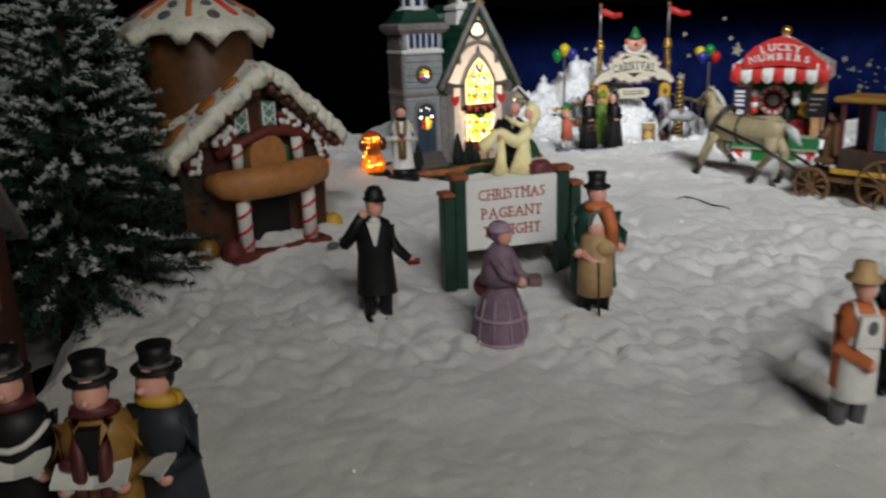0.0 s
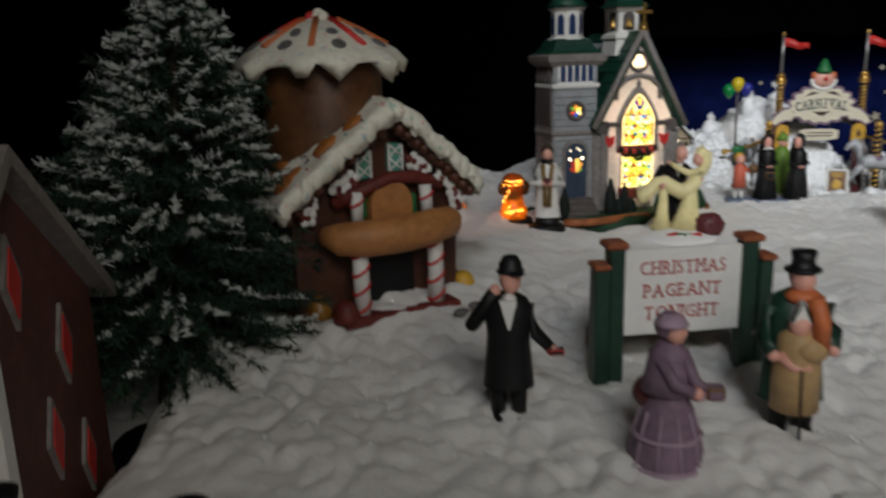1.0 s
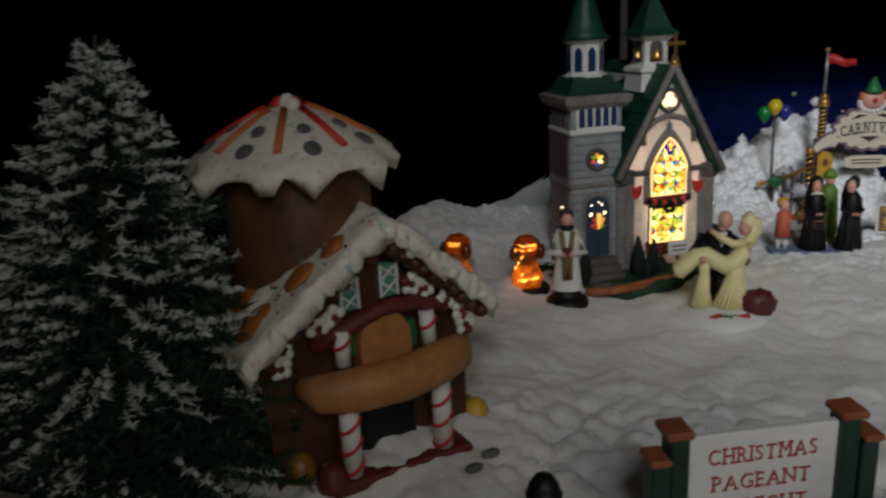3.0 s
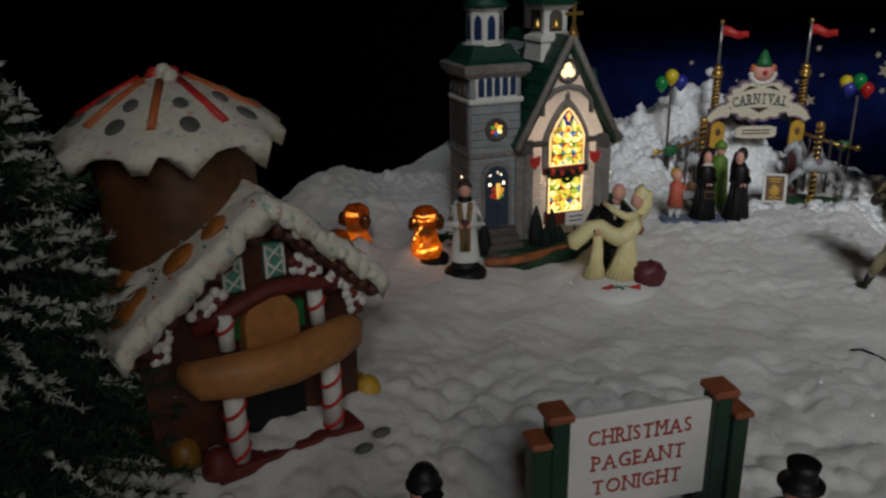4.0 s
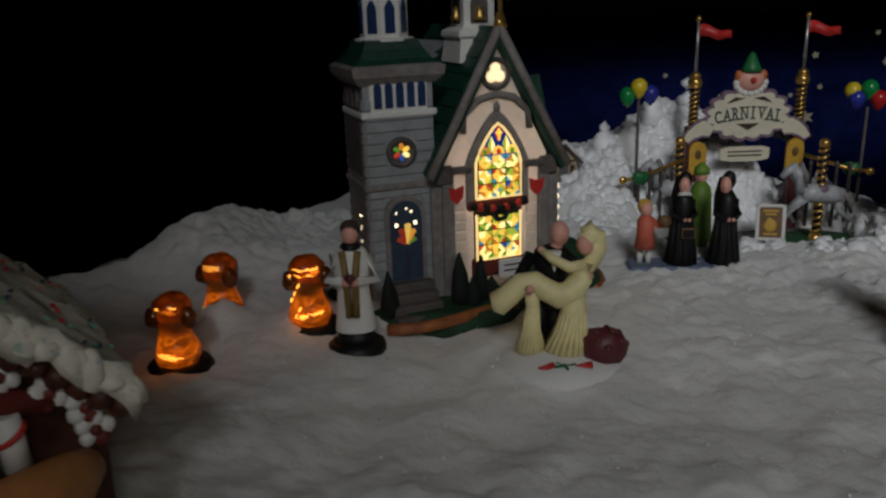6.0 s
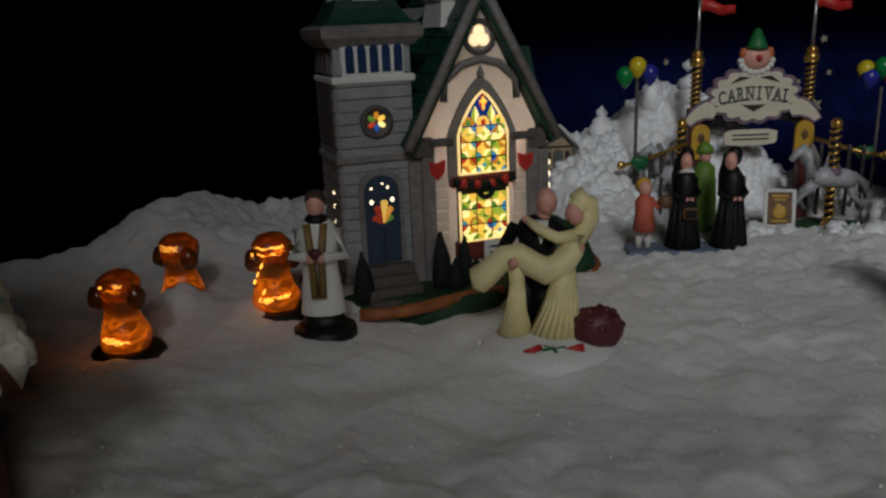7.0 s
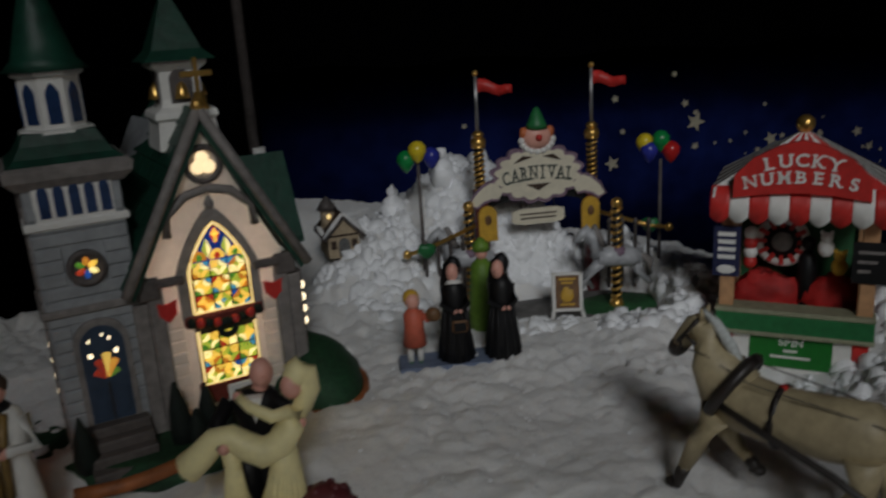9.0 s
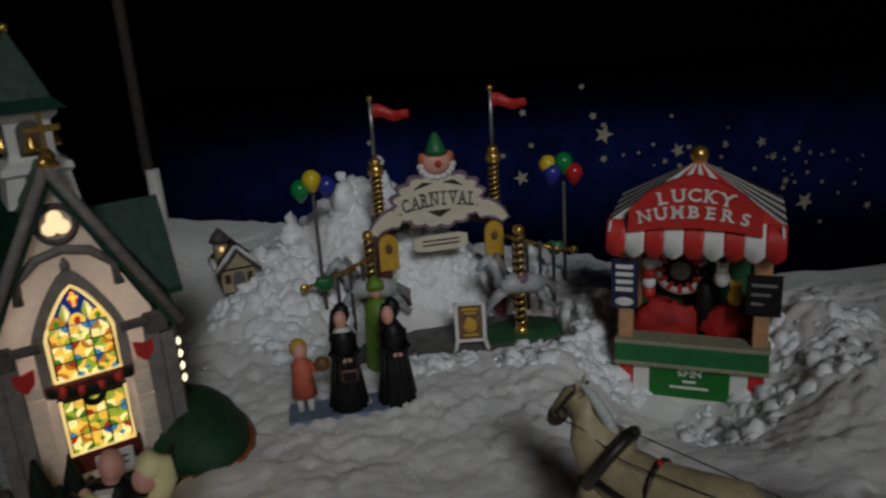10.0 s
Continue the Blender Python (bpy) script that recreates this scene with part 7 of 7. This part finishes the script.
def cottage():
    root = thing("small_cottage", 5.0, 82.4, 8.2, 18, "tiny tan cottage with a snow-edged brown roof and dark turret", "model house")
    root.scale = (0.85, 0.85, 0.85)
    part("wall", slab(B(), [(-1.2, -0.5), (1.2, -0.5), (1.2, 1.3), (0, 2.5), (-1.2, 1.3)], 0, 3.0), COTTAGEWALL, root, "tan plastered wall")
    for s in (-1, 1):
        bm = B()
        quad(bm, (s * 1.6, -0.3, 1.05), (0, -0.3, 2.75), (0, 3.2, 2.75), (s * 1.6, 3.2, 1.05))
        r = bmesh.ops.extrude_face_region(bm, geom=bm.faces[:])
        bmesh.ops.translate(bm, vec=(0, 0, 0.25), verts=[v for v in r["geom"] if isinstance(v, bmesh.types.BMVert)])
        roof = part("roof", bm, BARK, root, "brown roof with snow along its edges")
        part("roof_snow", tube(B(), [(s * 1.62, -0.25, 1.2), (s * 0.8, -0.3, 2.15), (0, -0.3, 3.0)], [0.1, 0.17, 0.13], 7), SNOW, roof)
        part("roof_snow", tube(B(), [(s * 1.5, 0.2, 1.4), (s * 1.45, 1.5, 1.5), (s * 1.5, 3.0, 1.4)], [0.15, 0.26, 0.14], 7), SNOW, roof)
        part("eave", tube(B(), [(s * 1.6, -0.32, 1.0), (0, -0.32, 2.72)], 0.13, 6), DARKTRIM, root)
    part("door", slab(B(), arch(0, -0.4, 1.0, 0.42, False, 5), -0.12, 0.05), GREYCLOTH, root)
    part("turret", lathe(B(), [(0.55, 1.5), (0.55, 3.2)], 10, (-0.8, 1.4, 0)), COTTAGEWALL, root)
    part("turret_roof", lathe(B(), [(0.8, 3.1), (0.5, 3.6), (0.05, 4.1)], 12, (-0.8, 1.4, 0)), DARKTRIM, root)
    part("lit_window", ball(B(), (-0.8, 0.85, 2.6), (0.15, 0.06, 0.2), 0, 8), GLOW, root)
    for x in (-0.8, 0.8):
        part("window", box(B(), x - 0.2, -0.06, 0.2, x + 0.2, 0.04, 0.85, 0.03), BARK, root)
    part("beam", box(B(), -1.15, -0.08, 1.15, 1.15, 0.03, 1.3, 0.03), BARK, root)


cottage()


# ---- cables on the snow ----
def cable(pts, label):
    bm = tube(B(), [(x, y, height(x, y) + 0.03) for x, y in pts], 0.07, 6)
    ob = part("cable", bm, BLACK)
    tagged(ob, label, "cable", "cables")


cable([(15.5 + 0.35 * k, 50.2 - 0.42 * k + 0.1 * math.sin(k)) for k in range(9)], "thin black lamp cable lying in the snow")


# ---- loose snow: plastic chips and glitter ----
def chips():
    rng = random.Random(21)
    shape = bmesh.new()
    bmesh.ops.create_icosphere(shape, subdivisions=2, radius=1.0)
    base_v = [v.co.copy() for v in shape.verts]
    base_f = [tuple(v.index for v in f.verts) for f in shape.faces]
    shape.free()
    verts, faces = [], []
    spots = [(10, 86, 5, 330), (15, 88.5, 5, 330), (6.5, 82, 3.5, 150), (18, 86, 4, 220), (26, 79, 2.6, 150), (22.5, 76.6, 3.0, 140), (37, 73, 3.0, 50), (16, 76.2, 3.2, 120), (25, 85, 4, 150), (8, 79.5, 2.6, 60), (18.5, 86.2, 3.5, 160), (17.6, 84.6, 3.0, 420), (34.5, 69.5, 3.0, 90), (25.4, 73.6, 2.4, 150), (30.5, 68.5, 2.6, 110), (21.5, 73.8, 2.0, 70)]
    for cx, cy, r, n in spots:
        for _ in range(int(n * 0.8)):
            a, d = rng.uniform(0, 6.283), r * math.sqrt(rng.random())
            x, y = cx + d * math.cos(a), cy + d * math.sin(a)
            if 12.2 < x < 25 and 75.6 < y < 83.4:
                continue
            s = rng.choice([0.2, 0.3, 0.4, 0.5, 0.62]) * rng.uniform(0.85, 1.15)
            z = height(x, y) - s * 0.45
            turn = Euler((rng.uniform(0, 6), rng.uniform(0, 6), rng.uniform(0, 6))).to_matrix()
            i = len(verts)
            shift, stretch = Vector((rng.uniform(0, 90), rng.uniform(0, 90), 0)), Vector((rng.uniform(0.7, 1.4), rng.uniform(0.7, 1.2), rng.uniform(0.6, 1.0)))
            for v in base_v:
                w = turn @ (Vector((v.x * stretch.x, v.y * stretch.y, v.z * stretch.z)) * (1 + 0.45 * noise.noise(v * 1.3 + shift)))
                verts.append(((x + s * w.x) * CM, (y + s * w.y) * CM, (z + s * w.z) * CM))
            faces += [tuple(i + k for k in f) for f in base_f]
    knobs = [(8.2, 86.5, 1.6), (11.8, 87.0, 2.0), (14.3, 87.5, 2.6), (6.3, 84.5, 1.2), (24.2, 86.2, 1.4)]
    for x, y, h in knobs:
        for dz, s in ((0.0, 0.95), (0.35, 0.7), (0.85, 0.4)):
            i, shift = len(verts), Vector((x, y, dz))
            for v in base_v:
                w = v * (s * (1 + 0.6 * noise.noise(v * 1.7 + shift)))
                verts.append(((x + w.x) * CM, (y + w.y) * CM, (height(x, y) + h * dz + w.z) * CM))
            faces += [tuple(i + k for k in f) for f in base_f]
    me = bpy.data.meshes.new("snow_chips")
    me.from_pydata(verts, [], faces)
    me.polygons.foreach_set("use_smooth", [True] * len(me.polygons))
    me.materials.append(ICE)
    tagged(new("snow_chips", me), "loose glassy white plastic snow chips heaped on the cotton", "snow", kind="stuff")
    verts, faces = [], []
    for k in range(7600):
        x, y = rng.uniform(-16, 40), rng.uniform(14, 84)
        if k > 5200:
            cx, cy, r, n = rng.choice(spots + [(12, 67.5, 4.5, 0), (18, 68.5, 5, 0), (14, 65, 5, 0)])
            x, y = rng.gauss(cx, r * 0.6), min(91, rng.gauss(cy, r * 0.6))
        z = height(x, y) + 0.06
        t = Euler((rng.uniform(-0.9, 0.9), rng.uniform(-0.9, 0.9), rng.uniform(0, 6))).to_matrix()
        s = rng.uniform(0.02, 0.055) * (1.35 if 26 < y < 46 else 1.0)
        i = len(verts)
        for dx, dy in ((-1, -1), (1, -1), (1, 1), (-1, 1)):
            w = t @ Vector((dx * s, dy * s, 0))
            verts.append(((x + w.x) * CM, (y + w.y) * CM, (z + w.z) * CM))
        faces.append((i, i + 1, i + 2, i + 3))
    me = bpy.data.meshes.new("snow_glitter")
    me.from_pydata(verts, [], faces)
    me.materials.append(GLITTER)
    tagged(new("snow_glitter", me), "tiny silver glitter flakes scattered over the cotton snow", "glitter", kind="stuff")


chips()
